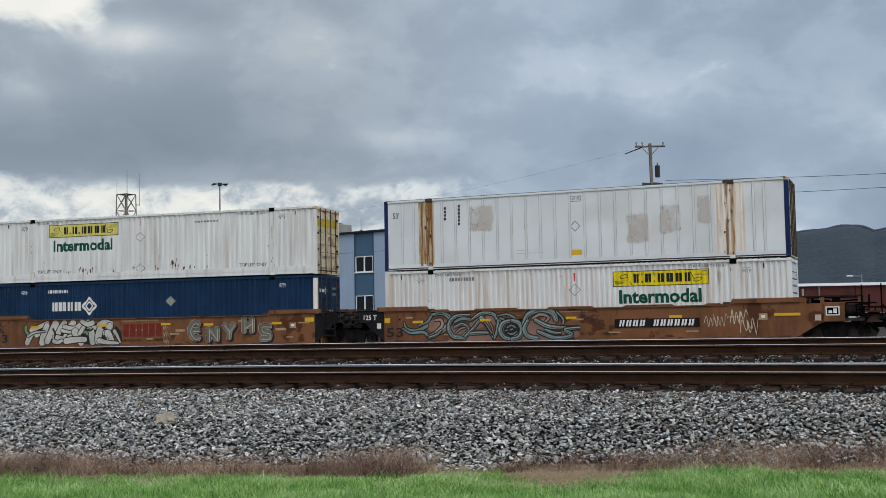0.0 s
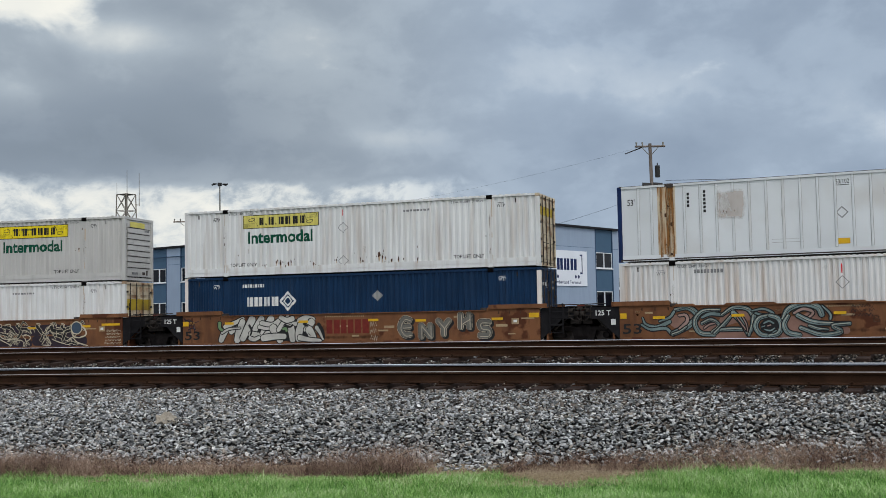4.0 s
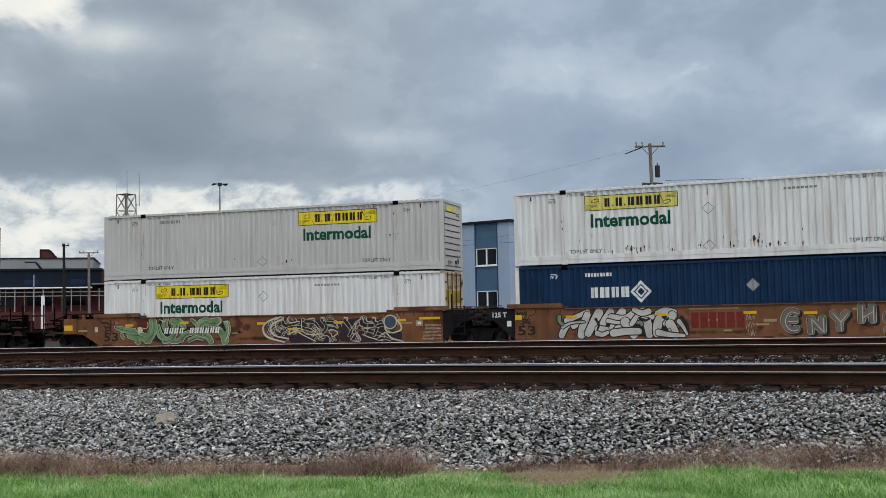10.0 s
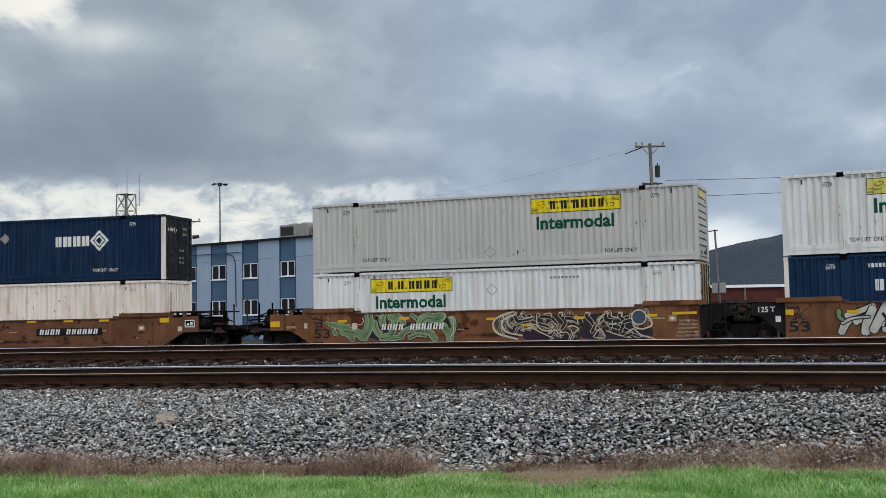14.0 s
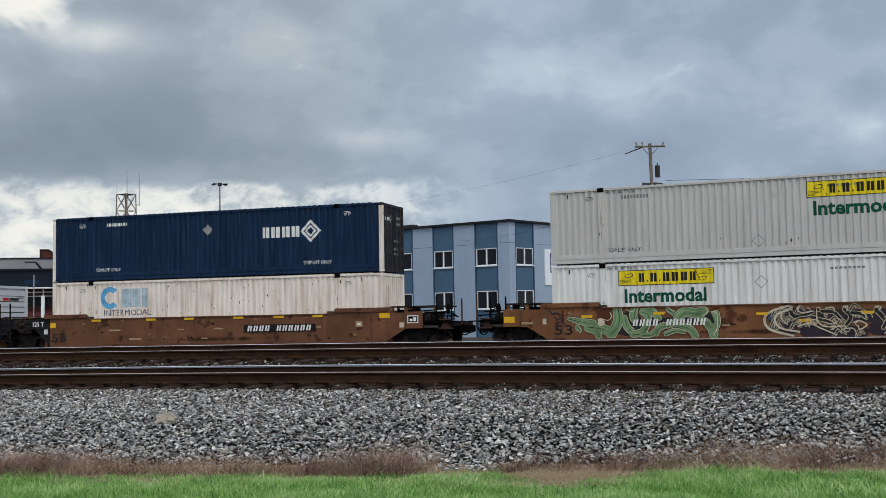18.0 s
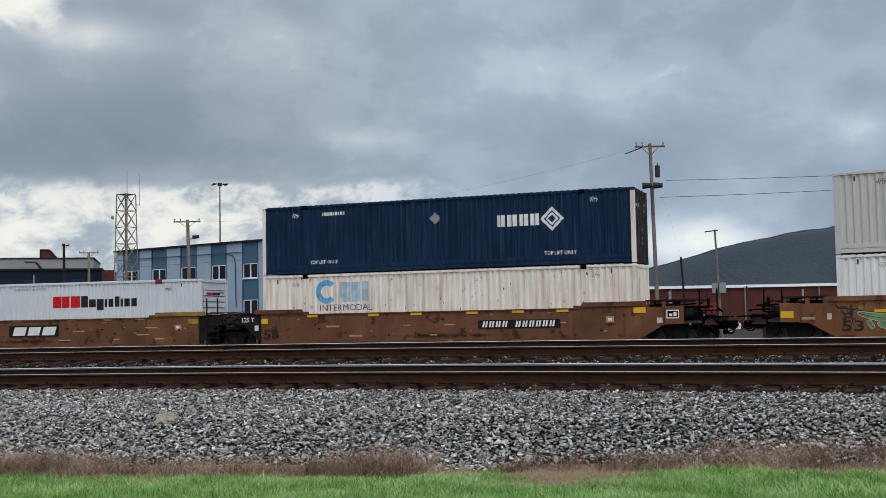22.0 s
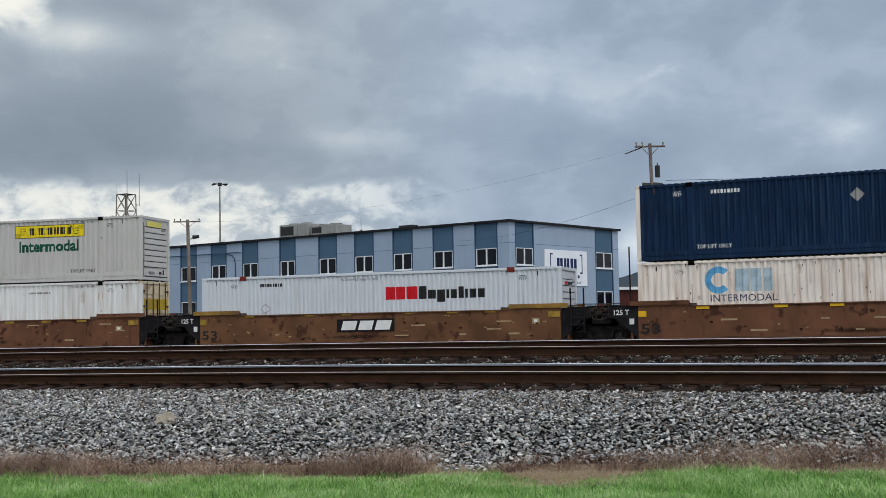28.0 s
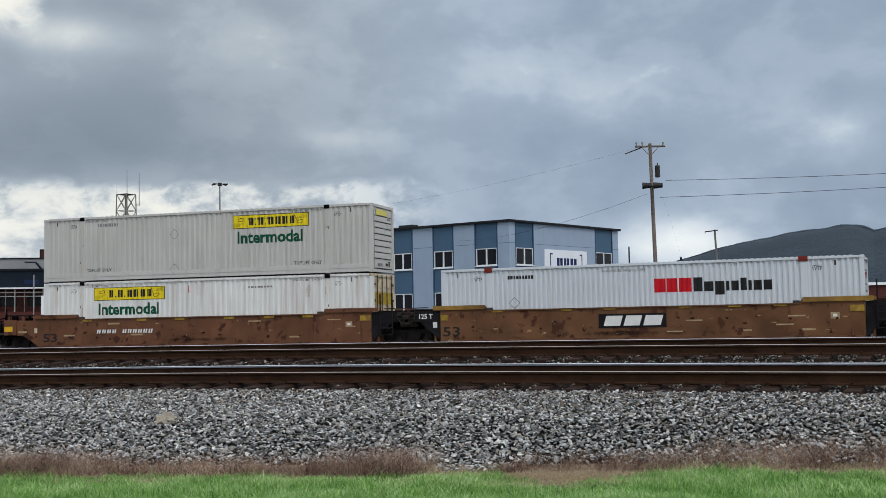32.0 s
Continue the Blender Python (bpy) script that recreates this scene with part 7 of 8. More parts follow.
car_marks(car_a, ((-6.53, 1.05, 0.23), (-3.62, 1.08, 0.23), (-0.1, 1.1, 0.21), (3.9, 1.08, 0.24), (7.89, 1.08, 0.45)), 1, ((-8.02, -7.77, 1.08, 1.28),), 3)
for x0, x1 in ((-5.96, -5.16), (-4.11, -2.25), (-1.06, 0.81), (1.93, 3.87), (4.96, 5.62)):
    part("top_lip", bevelled(slab(bmesh.new(), [(x0, 1.53), (x1, 1.53), (x1 - 0.1, 1.59), (x0 + 0.1, 1.59)], -1.55, -1.42), 0.006), M["brown"], car_a)
end_card(car_a, 1)
spray_piece(car_b, ("ink", "g_white", "g_green", "g_cream", "g_white"), BLOCK_BED, (BLOCK_ONE, BLOCK_TWO, BLOCK_THREE, BLOCK_FOUR), "white graffiti piece with black outlines", 0.042, 0.0, False)
sill_mark(car_b, "overspray", rect_bm((-6.7, -5.6, 0.4, 1.45)), M["spray_haze"], 0.0065)
sill_mark(car_b, "overspray", rect_bm((-8.0, -7.0, 0.65, 1.35)), M["spray_haze"], 0.0066)
tag_line(car_b, -8.0, -7.45, 1.12, 1.34, M["ochre"], 33, 4, 0.018)
for a, b in ((-1.13, -0.52), (-0.47, 0.1), (0.16, 0.79)):
    sill_mark(car_b, "name_block", rect_bm(*name_bars((a, b, 0.69, 1.26))), M["dark_red"], 0.008)
for k in range(3):
    tag_line(car_b, 0.84, 1.2, 0.36 + k * 0.28, 0.62 + k * 0.28, M["g_cream"], 14 + k, 4, 0.007)
for key, x0, x1, z0, z1 in (("e", 2.1, 2.68, 0.52, 1.3), ("n", 2.98, 3.58, 0.44, 1.04), ("y", 3.75, 4.36, 0.52, 1.22), ("w", 4.66, 5.26, 0.78, 1.44), ("s", 5.5, 6.05, 0.46, 1.13)):
    fat_letter(car_b, key, x0, x1, z0, z1)
for r in ((1.47, 1.92, 0.88, 0.98), (6.25, 6.73, 0.86, 0.96), (7.3, 7.83, 1.14, 1.2)):
    sill_mark(car_b, "stencil_bar", rect_bm(r), M["tan_mark"], 0.0057)
car_marks(car_b, ((-5.73, 1.14, 0.22), (-2.19, 1.16, 0.22), (1.0, 1.17, 0.23), (3.09, 1.12, 0.23), (6.32, 1.12, 0.23)), 2, ((-8.03, -7.75, 1.1, 1.3), (7.62, 8.03, 1.2, 1.38)), 1)
spray_piece(car_c, ("ink", "g_green", "g_cream", "g_cream", "g_leaf"), GREEN_BED, (GREEN_ONE, GREEN_TWO, GREEN_THREE), "pale green graffiti piece", 0.02, 0.25, True, 1.18)
number_plate(car_c, -4.84, -2.06, 0.8, 1.04, False)
sill_mark(car_c, "lettering", letters_bm("A", -1.5, -1.24, 0.8, 1.02, 0.01), M["rust_spot"], 0.006)
sill_mark(car_c, "overspray", rect_bm((-1.0, -0.1, 0.55, 1.25)), M["spray_haze"], 0.0065)
rc = random.Random(12)
CURLS = []
for i in range(56):
    x, z, r, a0 = rc.uniform(0.2, 6.1), rc.uniform(0.4, 1.35), rc.uniform(0.06, 0.16), rc.uniform(0, 6.28)
    CURLS.append((0, 0.014, 0.012, *((x + r * (1 - 0.12 * j) * math.cos(a0 + j), z + r * (1 - 0.12 * j) * math.sin(a0 + j)) for j in range(5))))
    CURLS.append((1, 0.03, 0.02, (x - r, z - 0.1), (x + r * 0.4, z + 0.12), (x + 2.2 * r, z - 0.02)))
spray_piece(car_c, ("g_cream", "ink", "g_blue", "g_dark", "g_cream"), CURL_BED, (CURLS[:56], CURL_ONE, CURL_TWO, CURL_THREE, CURL_FOUR, CURLS[56::2]), "cream and black graffiti piece with curls", 0.02, 0.3, False)
for r, m_, off in ((0.3, "g_cream", 0.0535), (0.25, "g_blue", 0.0540)):
    sill_mark(car_c, "graffiti_disc", poly_bm([(5.8 + r * math.cos(i * math.pi / 10), 1.13 + r * math.sin(i * math.pi / 10)) for i in range(20)]), M[m_], off)
for k in range(5):
    tag_line(car_c, 7.16 + 0.03 * k, 8.0, 0.36 + k * 0.14, 0.47 + k * 0.14, M["g_cream"], 21 + k, 11, 0.009)
VIOLET = (((-8.12, 1.42), (-7.98, 1.3), (-7.75, 1.28), (-7.72, 1.16)), ((-8.05, 1.3), (-7.85, 1.36), (-7.6, 1.24), (-7.36, 1.3)), ((-7.95, 1.2), (-7.78, 1.1), (-7.62, 1.18), (-7.55, 1.05)), ((-7.86, 1.14), (-7.8, 0.92), (-7.87, 0.72)), ((-7.66, 1.12), (-7.58, 0.9), (-7.62, 0.72)), ((-7.9, 0.92), (-7.7, 0.99), (-7.45, 0.9)))
for car, dx, dz in ((car_c, 0.0, 0.0), (car_b, 0.12, 0.02)):
    scrawl = Sprayer(0.009)
    for pts in VIOLET:
        scrawl.band(pts, 0.03, 0.012, 0, shift=(dx, dz))
    scrawl.done(car, "graffiti_tag", ("g_dark",), "dark violet sprayed scrawl")
sill_mark(car_c, "overspray", rect_bm((-8.3, -7.2, 0.7, 1.5)), M["spray_haze"], 0.0066)
car_marks(car_c, ((-6.62, 1.14, 0.22), (-3.83, 1.21, 0.21), (-0.08, 1.12, 0.2), (1.4, 0.86, 0.22), (3.47, 1.1, 0.23), (6.28, 1.14, 0.21), (7.5, 1.2, 0.45)), 3, (), 5)
end_card(car_c, -1)
number_plate(car_d, 1.75, 5.1, 0.8, 1.12)
car_marks(car_d, YEL_HIGH, 4, ((-8.03, -7.72, 1.14, 1.36), (7.96, 8.42, 1.29, 1.5)), 14)
end_card(car_d, 1)
sill_mark(car_e, "name_plate", rect_bm((-1.49, 1.1, 0.75, 1.27)), M["web"], 0.026)
for a, b in ((-1.3, -0.62), (-0.53, 0.12), (0.22, 0.92)):
    for u0, u1, v0, v1 in ((0.0, 0.94, 0.0, 1.0),):
        xa, xb, za, zb = a + u0 * (b - a), a + u1 * (b - a), 0.82 + v0 * 0.38, 0.82 + v1 * 0.38
        sill_mark(car_e, "name_block", poly_bm([(xa + 0.3 * (za - 0.82), za), (xb + 0.3 * (za - 0.82), za), (xb + 0.3 * (zb - 0.82), zb), (xa + 0.3 * (zb - 0.82), zb)]), M["letter_white"], 0.03)
sill_mark(car_e, "lettering", letters_bm("C", -3.35, -3.15, 0.83, 1.05, 0.01), M["ink"], 0.007)
car_marks(car_e, [(x, 1.425, 0.23) for x in (-5.6, -2.75, -1.05, 1.8, 3.6, 5.2)], 5, ((-8.03, -7.72, 1.14, 1.36), (7.55, 8.03, 1.2, 1.42)), 26)
number_plate(car_f, -5.1, -2.2, 0.86, 1.03, False)
car_marks(car_f, YEL_HIGH, 6, ((7.55, 8.03, 1.2, 1.42),), 20)
end_card(car_f, -1)

# container details
def spots(c, wave, where, seed):
    """Small rust bleeds near the foot of a side."""
    rng = random.Random(seed)
    more = [(x + rng.uniform(-0.3, 0.3), z + rng.uniform(-0.1, 0.12), r * rng.uniform(0.35, 0.6)) for x, z, r in where if r > 0.045 for _ in range(3)]
    where = list(where) + more
    for x, z, r in where:
        pts = [(x + r * rng.uniform(0.5, 1.1) * math.cos(a), z + r * rng.uniform(0.7, 1.9) * math.sin(a)) for a in [i * math.pi / 4 for i in range(8)]]
        pts = [(x + (px - x) * 0.6, pz) for px, pz in pts]
        part("rust_spot", wavy(poly_bm(pts), wave, 0.005), M["rust_spot"], c)
        if r > 0.04:
            e = r * 0.45
            part("rust_drip", wavy(poly_bm([(x - e, z), (x + e, z), (x + e * 0.7, z - r * rng.uniform(2.0, 3.5)), (x - e * 0.4, z - r * rng.uniform(2.0, 4.0))]), wave, 0.004), M["rust_drip"], c)


def placard(c, wave, x, z, r=0.24):
    part("placard_holder", cached(f"placard_{x}_{z}", lambda: wavy(poly_bm(*ring_diamond(x, z, r, r * 0.86)), wave, 0.005), M["grey_letter"]), None, c)


def fine_lines(c, wave, lines, material):
    for k, (x0, x1, z0, z1, n) in enumerate(lines):
        part("stencil_line", cached(f"fine_{x0}_{z0}_{n}_{len(wave[0])}", lambda: wavy(rect_bm(*bars(x0, x1, z0, z1, n)), wave, 0.004), material), None, c, kind="stuff")


for c in (a_low, b_up, c_low, c_up, f_low, f_up):
    wave = FINE_WAVE if c is a_low else WAVE
    for x0, x1 in ((-5.85, -4.65), (4.4, 5.75)):
        part("lettering", cached(f"stack_{x0}_{len(wave[0])}", lambda: wavy(letters_bm("STACK LIMIT 3 HIGH", x0, x1, 2.65, 2.75, 0.006), wave, 0.004), M["grey_letter"]), None, c, "small grey stencilled words", "stuff")
    fine_lines(c, wave, ((2.3, 3.5, 2.42, 2.5, 8),), M["grey_letter"])
placard(b_up, WAVE, -0.42, 1.9)
placard(b_up, WAVE, -0.42, 0.5)
placard(c_up, WAVE, -0.14, 0.6)
placard(c_low, WAVE, -0.1, 2.05)
placard(f_up, WAVE, -1.3, 1.95)
placard(f_up, WAVE, -1.3, 0.42)
placard(a_low, FINE_WAVE, 0.0, 1.95)
placard(e_low, FINE_WAVE, -4.95, 1.5)
fine_lines(a_low, FINE_WAVE, ((-0.03, 0.03, 2.28, 2.6, 1),), M["red"])
fine_lines(b_up, WAVE, ((-0.45, -0.41, 2.4, 2.66, 1),), M["red"])
fine_lines(f_low, WAVE, ((-0.6, -0.55, 2.3, 2.6, 1),), M["red"])
spots(b_up, WAVE, ((-4.1, 0.42, 0.05), (-3.35, 0.5, 0.09), (-3.0, 0.46, 0.07), (-2.85, 0.55, 0.05), (-1.8, 0.42, 0.05), (-0.75, 0.55, 0.05), (0.35, 0.52, 0.07), (0.1, 0.8, 0.04), (1.2, 0.72, 0.1), (1.35, 0.6, 0.08), (1.75, 0.45, 0.07), (2.05, 0.5, 0.06), (2.9, 0.45, 0.05), (6.0, 1.3, 0.05), (2.9, 0.95, 0.04), (-5.4, 0.9, 0.03)), 3)
spots(c_up, WAVE, ((-1.5, 0.75, 0.03), (1.0, 0.55, 0.06), (5.75, 1.5, 0.05)), 4)
spots(d_low, WAVE, [(random.Random(8 + i).uniform(-3, 5.5), random.Random(90 + i).uniform(1.2, 2.7), 0.035) for i in range(26)], 5)
spots(d_low, WAVE, ((6.0, 1.2, 0.05), (6.0, 2.6, 0.08), (-6.0, 2.7, 0.08)), 6)

diamond(b_low, WAVE, 1.1, 1.95, 0.24, M["galv_light"], "b_low")
diamond(d_up, WAVE, -0.1, 2.08, 0.25, M["galv_light"], "d_up")
stencils(b_low, WAVE, M["letter_white"], lift=False)
for c, xs_ in ((b_low, (-1.3, 0.3)), (d_up, (-3.4, 1.5))):
    for x in xs_:
        part("panel_joint", cached(f"joint_{x}", lambda: wavy(rect_bm((x, x + 0.1, 0.26, CH - 0.1)), WAVE, 0.006), M["blue"] if c is b_low else M["blue_dark"]), None, c)

# faded emblem and lettering on the cream container
def c_shape(cx, cz, r0, r1, n=18):
    bm = bmesh.new()
    prev = None
    for i in range(n + 1):
        a = radians(45 + 270 * i / n)
        v = [bm.verts.new((cx + r0 * math.cos(a), 0, cz + r0 * math.sin(a))), bm.verts.new((cx + r1 * math.cos(a), 0, cz + r1 * math.sin(a)))]
        if prev:
            bm.faces.new((prev[0], prev[1], v[1], v[0]))
        prev = v
    return bm


part("emblem_arc", wavy(c_shape(-5.05, 2.16, 0.5, 0.26), WAVE, 0.004), M["sky_blue"], d_low, "faded blue emblem")
for a, b in ((-4.45, -3.95), (-3.88, -3.5), (-3.4, -3.1)):
    part("emblem_block", wavy(rect_bm((a, b, 1.72, 2.55)), WAVE, 0.004), M["pale_blue"], d_low, "faded pale blue block")
part("lettering", wavy(letters_bm("INTERMODAL", -5.35, -2.95, 1.36, 1.62, 0.0), WAVE, 0.004), M["navy_letter"], d_low, "navy lettering")

# red and black name on the clean white container
for a, b in ((0.62, 1.05), (1.1, 1.5), (1.56, 2.02)):
    part("name_block", wavy(rect_bm((a, b, 1.76, 2.28)), FINE_WAVE, 0.004), M["red"], e_low)
for a, b, z0, z1 in ((2.1, 2.42, 1.76, 2.28), (2.48, 2.82, 1.76, 2.12), (2.88, 3.22, 1.62, 2.12), (3.28, 3.4, 1.76, 2.12), (3.47, 3.74, 1.76, 2.12), (3.8, 4.02, 1.76, 2.22), (4.08, 4.2, 1.76, 2.12), (4.27, 4.56, 1.76, 2.12), (4.62, 4.92, 1.76, 2.12)):
    part("name_block", wavy(rect_bm((a, b, z0, z1)), FINE_WAVE, 0.004), M["ink"], e_low)
for x in (-POST_X, POST_X):
    part("red_casting", bevelled(boxes((x - 0.16, x + 0.16, -CW / 2 - 0.042, -CW / 2 + 0.2, CH - 0.16, CH + 0.03)), 0.01), M["dark_red"], e_low)
part("lettering", wavy(letters_bm("WARNING HIGH CUBE", -1.4, 0.3, 2.58, 2.69, 0.008), FINE_WAVE, 0.004), M["grey_letter"], e_low, "small grey stencilled words")
part("end_emblem", boxes((HALF - 0.019, HALF - 0.015, -0.75, -0.25, 2.2, 2.32)), M["red"], e_low)
part("end_emblem", boxes((HALF - 0.019, HALF - 0.015, -0.2, 0.55, 2.2, 2.32)), M["ink"], e_low)
for c in (c_low, f_low, b_up):
    part("door_board", boxes((HALF - 0.024, HALF - 0.02, -CW / 2 + 0.24, CW / 2 - 0.24, 1.6 if c is not b_up else 2.05, 2.1 if c is not b_up else 2.4)), M["door_board"], c, "yellow logo board on the doors")
for c in (c_up, f_up):
    part("end_board", boxes((HALF - 0.019, HALF - 0.015, -0.8, 0.5, 2.44, 2.68)), M["logo_faded"], c, "small yellow logo board")

for c in (b_low, d_up):
    for ya, yb in ((-0.95, -0.86), (-0.83, -0.74), (-0.71, -0.62), (-0.59, -0.5)):
        part("name_block", boxes((HALF - 0.021, HALF - 0.017, ya, yb, 2.18, 2.32)), M["letter_white"], c)
    dm = bmesh.new()
    for a, b in ((0.17, 0.11), (0.08, 0.05)):
        for q in range(4):
            u, v = q * math.pi / 2, (q + 1) * math.pi / 2
            dm.faces.new([dm.verts.new((HALF - 0.016, -0.28 + r_ * math.cos(w_), 2.25 + r_ * math.sin(w_))) for r_, w_ in ((a, u), (a, v), (b, v), (b, u))])
    part("diamond_outline", dm, M["letter_white"], c)
    for k, z in enumerate((2.3, 2.05, 1.3, 0.95, 0.75)):
        part("code_line", boxes((HALF - 0.021, HALF - 0.017, 0.45 if k < 2 else 0.1, 0.95 if k < 2 else 0.55, z, z + 0.1)), M["grey_letter"], c)

# rust running down the lifting posts
def post_rust(c, seed, material="rust_drip"):
    rng = random.Random(seed)
    for x in (-POST_X, POST_X):
        for k in range(5):
            xx, z0 = x + rng.uniform(-POST_W, POST_W), rng.choice((CH - 0.14, CH - 0.5, 1.4, 0.9, 0.5))
            ln, e = rng.uniform(0.15, 0.6), rng.uniform(0.006, 0.016)
            part("rust_drip", boxes((xx - e, xx + e, -CW / 2 - 0.009, -CW / 2 - 0.005, z0 - ln, z0)), M[material], c)
        for k in range(2):
            xx, z0 = x + rng.uniform(-POST_W, POST_W), rng.uniform(0.3, CH - 0.4)
            part("chip", boxes((xx - 0.015, xx + 0.015, -CW / 2 - 0.01, -CW / 2 - 0.005, z0, z0 + rng.uniform(0.04, 0.12))), M["rust_spot"], c)


for i, c in enumerate((a_low, b_up, c_low, c_up, f_low, f_up, d_low)):
    post_rust(c, 50 + i)

def weathering(c, wave, seed, marks, kinds):
    """Films of dirt and rust on a container's near side."""
    rng = random.Random(seed)
    for i in range(marks):
        kind = rng.choice(kinds)
        x, w = -7.7 + 14.6 * (i + rng.random()) / marks, rng.uniform(0.2, 0.8)
        z1 = rng.choice((CH - 0.1, CH - 0.1, rng.uniform(0.9, 2.4)))
        part(kind, wavy(rect_bm((x, x + w, max(z1 - rng.uniform(0.3, 1.4), 0.37), z1)), wave, 0.0022 + 0.00005 * i), M[kind], c)


weathering(d_low, WAVE, 3, 34, ("rust_haze", "rust_haze", "grime"))
weathering(a_low, FINE_WAVE, 4, 12, ("rust_haze", "grime"))
weathering(b_up, WAVE, 5, 12, ("rust_haze", "grime", "grime"))
weathering(c_low, WAVE, 6, 8, ("grime",))
weathering(c_up, WAVE, 7, 14, ("grime",))
weathering(f_low, WAVE, 8, 10, ("grime", "rust_haze"))
weathering(f_up, WAVE, 9, 6, ("grime",))
for c in (b_up, c_up, d_low, c_low, f_low, a_low):
    for x in (-POST_X, POST_X):
        part("rust_run", cached(f"post_rust_run_{x}", lambda: boxes((x - 0.1, x + 0.1, -CW / 2 - 0.0085, -CW / 2 - 0.008, 0.15, CH - 0.14)), M["rust_haze"]), None, c)

# old flat-sided container: battens, rusty bays, stains, dark top edge
def batten(x):
    part("batten", cached("batten", lambda: bevelled(boxes((-0.035, 0.035, -CW / 2 - 0.016, -CW / 2 + 0.03, 0.26, CH - 0.1)), 0.008), M["rusty_white"]), None, a_up).location.x = x
    # a thin grey strip along each edge of the batten
    for e in (-0.05, 0.04):
        part("seam", cached(f"seam_{e}", lambda: boxes((e, e + 0.01, -CW / 2 + 0.004, -CW / 2 + 0.02, 0.26, CH - 0.1)), M["grey_line"]), None, a_up).location.x = x


for i in range(19):
    batten(-5.5 + i * 0.597)
for x in (-7.26, -6.75, 6.82, 7.2):
    batten(x)
# outline of a small access door
for r in ((-2.35, -1.25, 0.5, 0.515), (-2.35, -1.25, 0.62, 0.63)):
    part("seam", wavy(rect_bm(r), FLAT_WAVE, 0.004), M["grey_line"], a_up)
rs = random.Random(31)
for xa, xb, core in ((-6.52, -5.84, -6.1), (5.42, 6.5, 5.86)):
    part("stained_bay", boxes((xa, xb, -CW / 2 + 0.002, -CW / 2 + 0.02, 0.2, CH - 0.1)), M["rusted"] if core < 0 else M["cream"], a_up, "stained bay")
    n_ch = round((xb - xa) / 0.21)
    for i in range(n_ch):
        x = xa + (i + 0.3) * (xb - xa) / n_ch
        part("channel", bevelled(boxes((x, x + 0.08, -CW / 2 - 0.014, -CW / 2 + 0.04, 0.2, CH - 0.1)), 0.02), M["rusted"] if core < 0 else M["cream"], a_up, "stained channel")
    for x, w in ((core, 0.17 if core < 0 else 0.08), (core - 0.28, 0.1), (xb - 0.1, 0.1)):
        heavy = core < 0 or x == core
        part("rust_run", wavy(rect_bm((x - w, x + w, 0.05, CH - 0.02)), FLAT_WAVE, 0.031 + rs.uniform(0, 0.003)), M["rust_run"] if heavy else M["rust_haze"], a_up, "orange-brown rust run")
    for i in range(7):
        x, z = core + rs.uniform(-0.16, 0.2), 0.15 + i * 0.36
        part("rust_patch", wavy(rect_bm((x - 0.07, x + 0.07, z, z + rs.uniform(0.15, 0.34))), FLAT_WAVE, 0.036 + i * 0.0003), M["rust_core"], a_up)
    part("rust_haze", wavy(rect_bm((xa - 0.5, xb + 0.5, 0.1, CH - 0.1)), FLAT_WAVE, 0.018), M["rust_haze"], a_up)
    part("rusty_cap", bevelled(boxes((core - 0.13, core + 0.13, -CW / 2 - 0.03, -CW / 2 + 0.15, CH - 0.1, CH + 0.02)), 0.015), M["casting"], a_up)
part("dark_edge", boxes((-HALF + 0.1, HALF - 0.1, -CW / 2 - 0.012, -CW / 2 + 0.05, CH - 0.035, CH + 0.008)), M["casting"], a_up)
part("dark_edge", boxes((-HALF + 0.1, HALF - 0.1, -CW / 2 - 0.006, -CW / 2 + 0.05, 0.03, 0.1)), M["casting"], a_up)
for xa, xb, za, zb in ((-4.45, -3.15, 1.28, 2.7), (1.95, 3.1, 0.52, 2.06), (3.25, 4.35, 0.85, 2.35), (4.68, 5.34, 1.2, 2.6)):
    part("stain", wavy(rect_bm((xa, xb, za, zb)), FLAT_WAVE, 0.0285), M["ghost"], a_up, "tan ghost of a removed panel")
for i in range(26):
    x, z = rs.uniform(-7.6, 7.4), rs.choice((0.3, 0.5, 1.9, 2.3, 2.6)) + rs.uniform(-0.1, 0.1)
    part("rust_haze", wavy(rect_bm((x - 0.05, x + 0.05, z - rs.uniform(0.2, 0.6), z)), FLAT_WAVE, 0.029 + i * 0.0001), M["rust_haze"], a_up)
for x, z in ((-4.05, 1.75), (-3.95, 1.72), (-3.65, 1.76), (2.3, 0.95), (3.7, 1.9), (4.15, 1.2)):
    part("rust_spot", wavy(poly_bm([(x - 0.025, z), (x, z - 0.05), (x + 0.025, z), (x, z + 0.03)]), FLAT_WAVE, 0.03), M["rust_spot"], a_up)
part("lettering", wavy(letters_bm("53'", -7.68, -7.4, 2.15, 2.4, 0.01), FLAT_WAVE, 0.004), M["ink"], a_up)
part("lettering", wavy(letters_bm("53/102", -0.1, 0.36, 2.5, 2.66, 0.004), FLAT_WAVE, 0.004), M["ink"], a_up)
part("stencil_bar", wavy(rect_bm((-0.1, 0.36, 2.44, 2.46)), FLAT_WAVE, 0.004), M["ink"], a_up)
for x, z_low, rows_ in ((-5.4, 1.98, 4), (-4.79, 1.75, 6)):
    for i in range(rows_):
        part("code_bar", wavy(rect_bm((x, x + 0.09, z_low + i * 0.145, z_low + 0.105 + i * 0.145)), FLAT_WAVE, 0.004), M["ink"], a_up)
part("warning_label", wavy(rect_bm((-0.15, 0.32, 0.36, 0.56)), FLAT_WAVE, 0.004), M["yellow"], a_up)
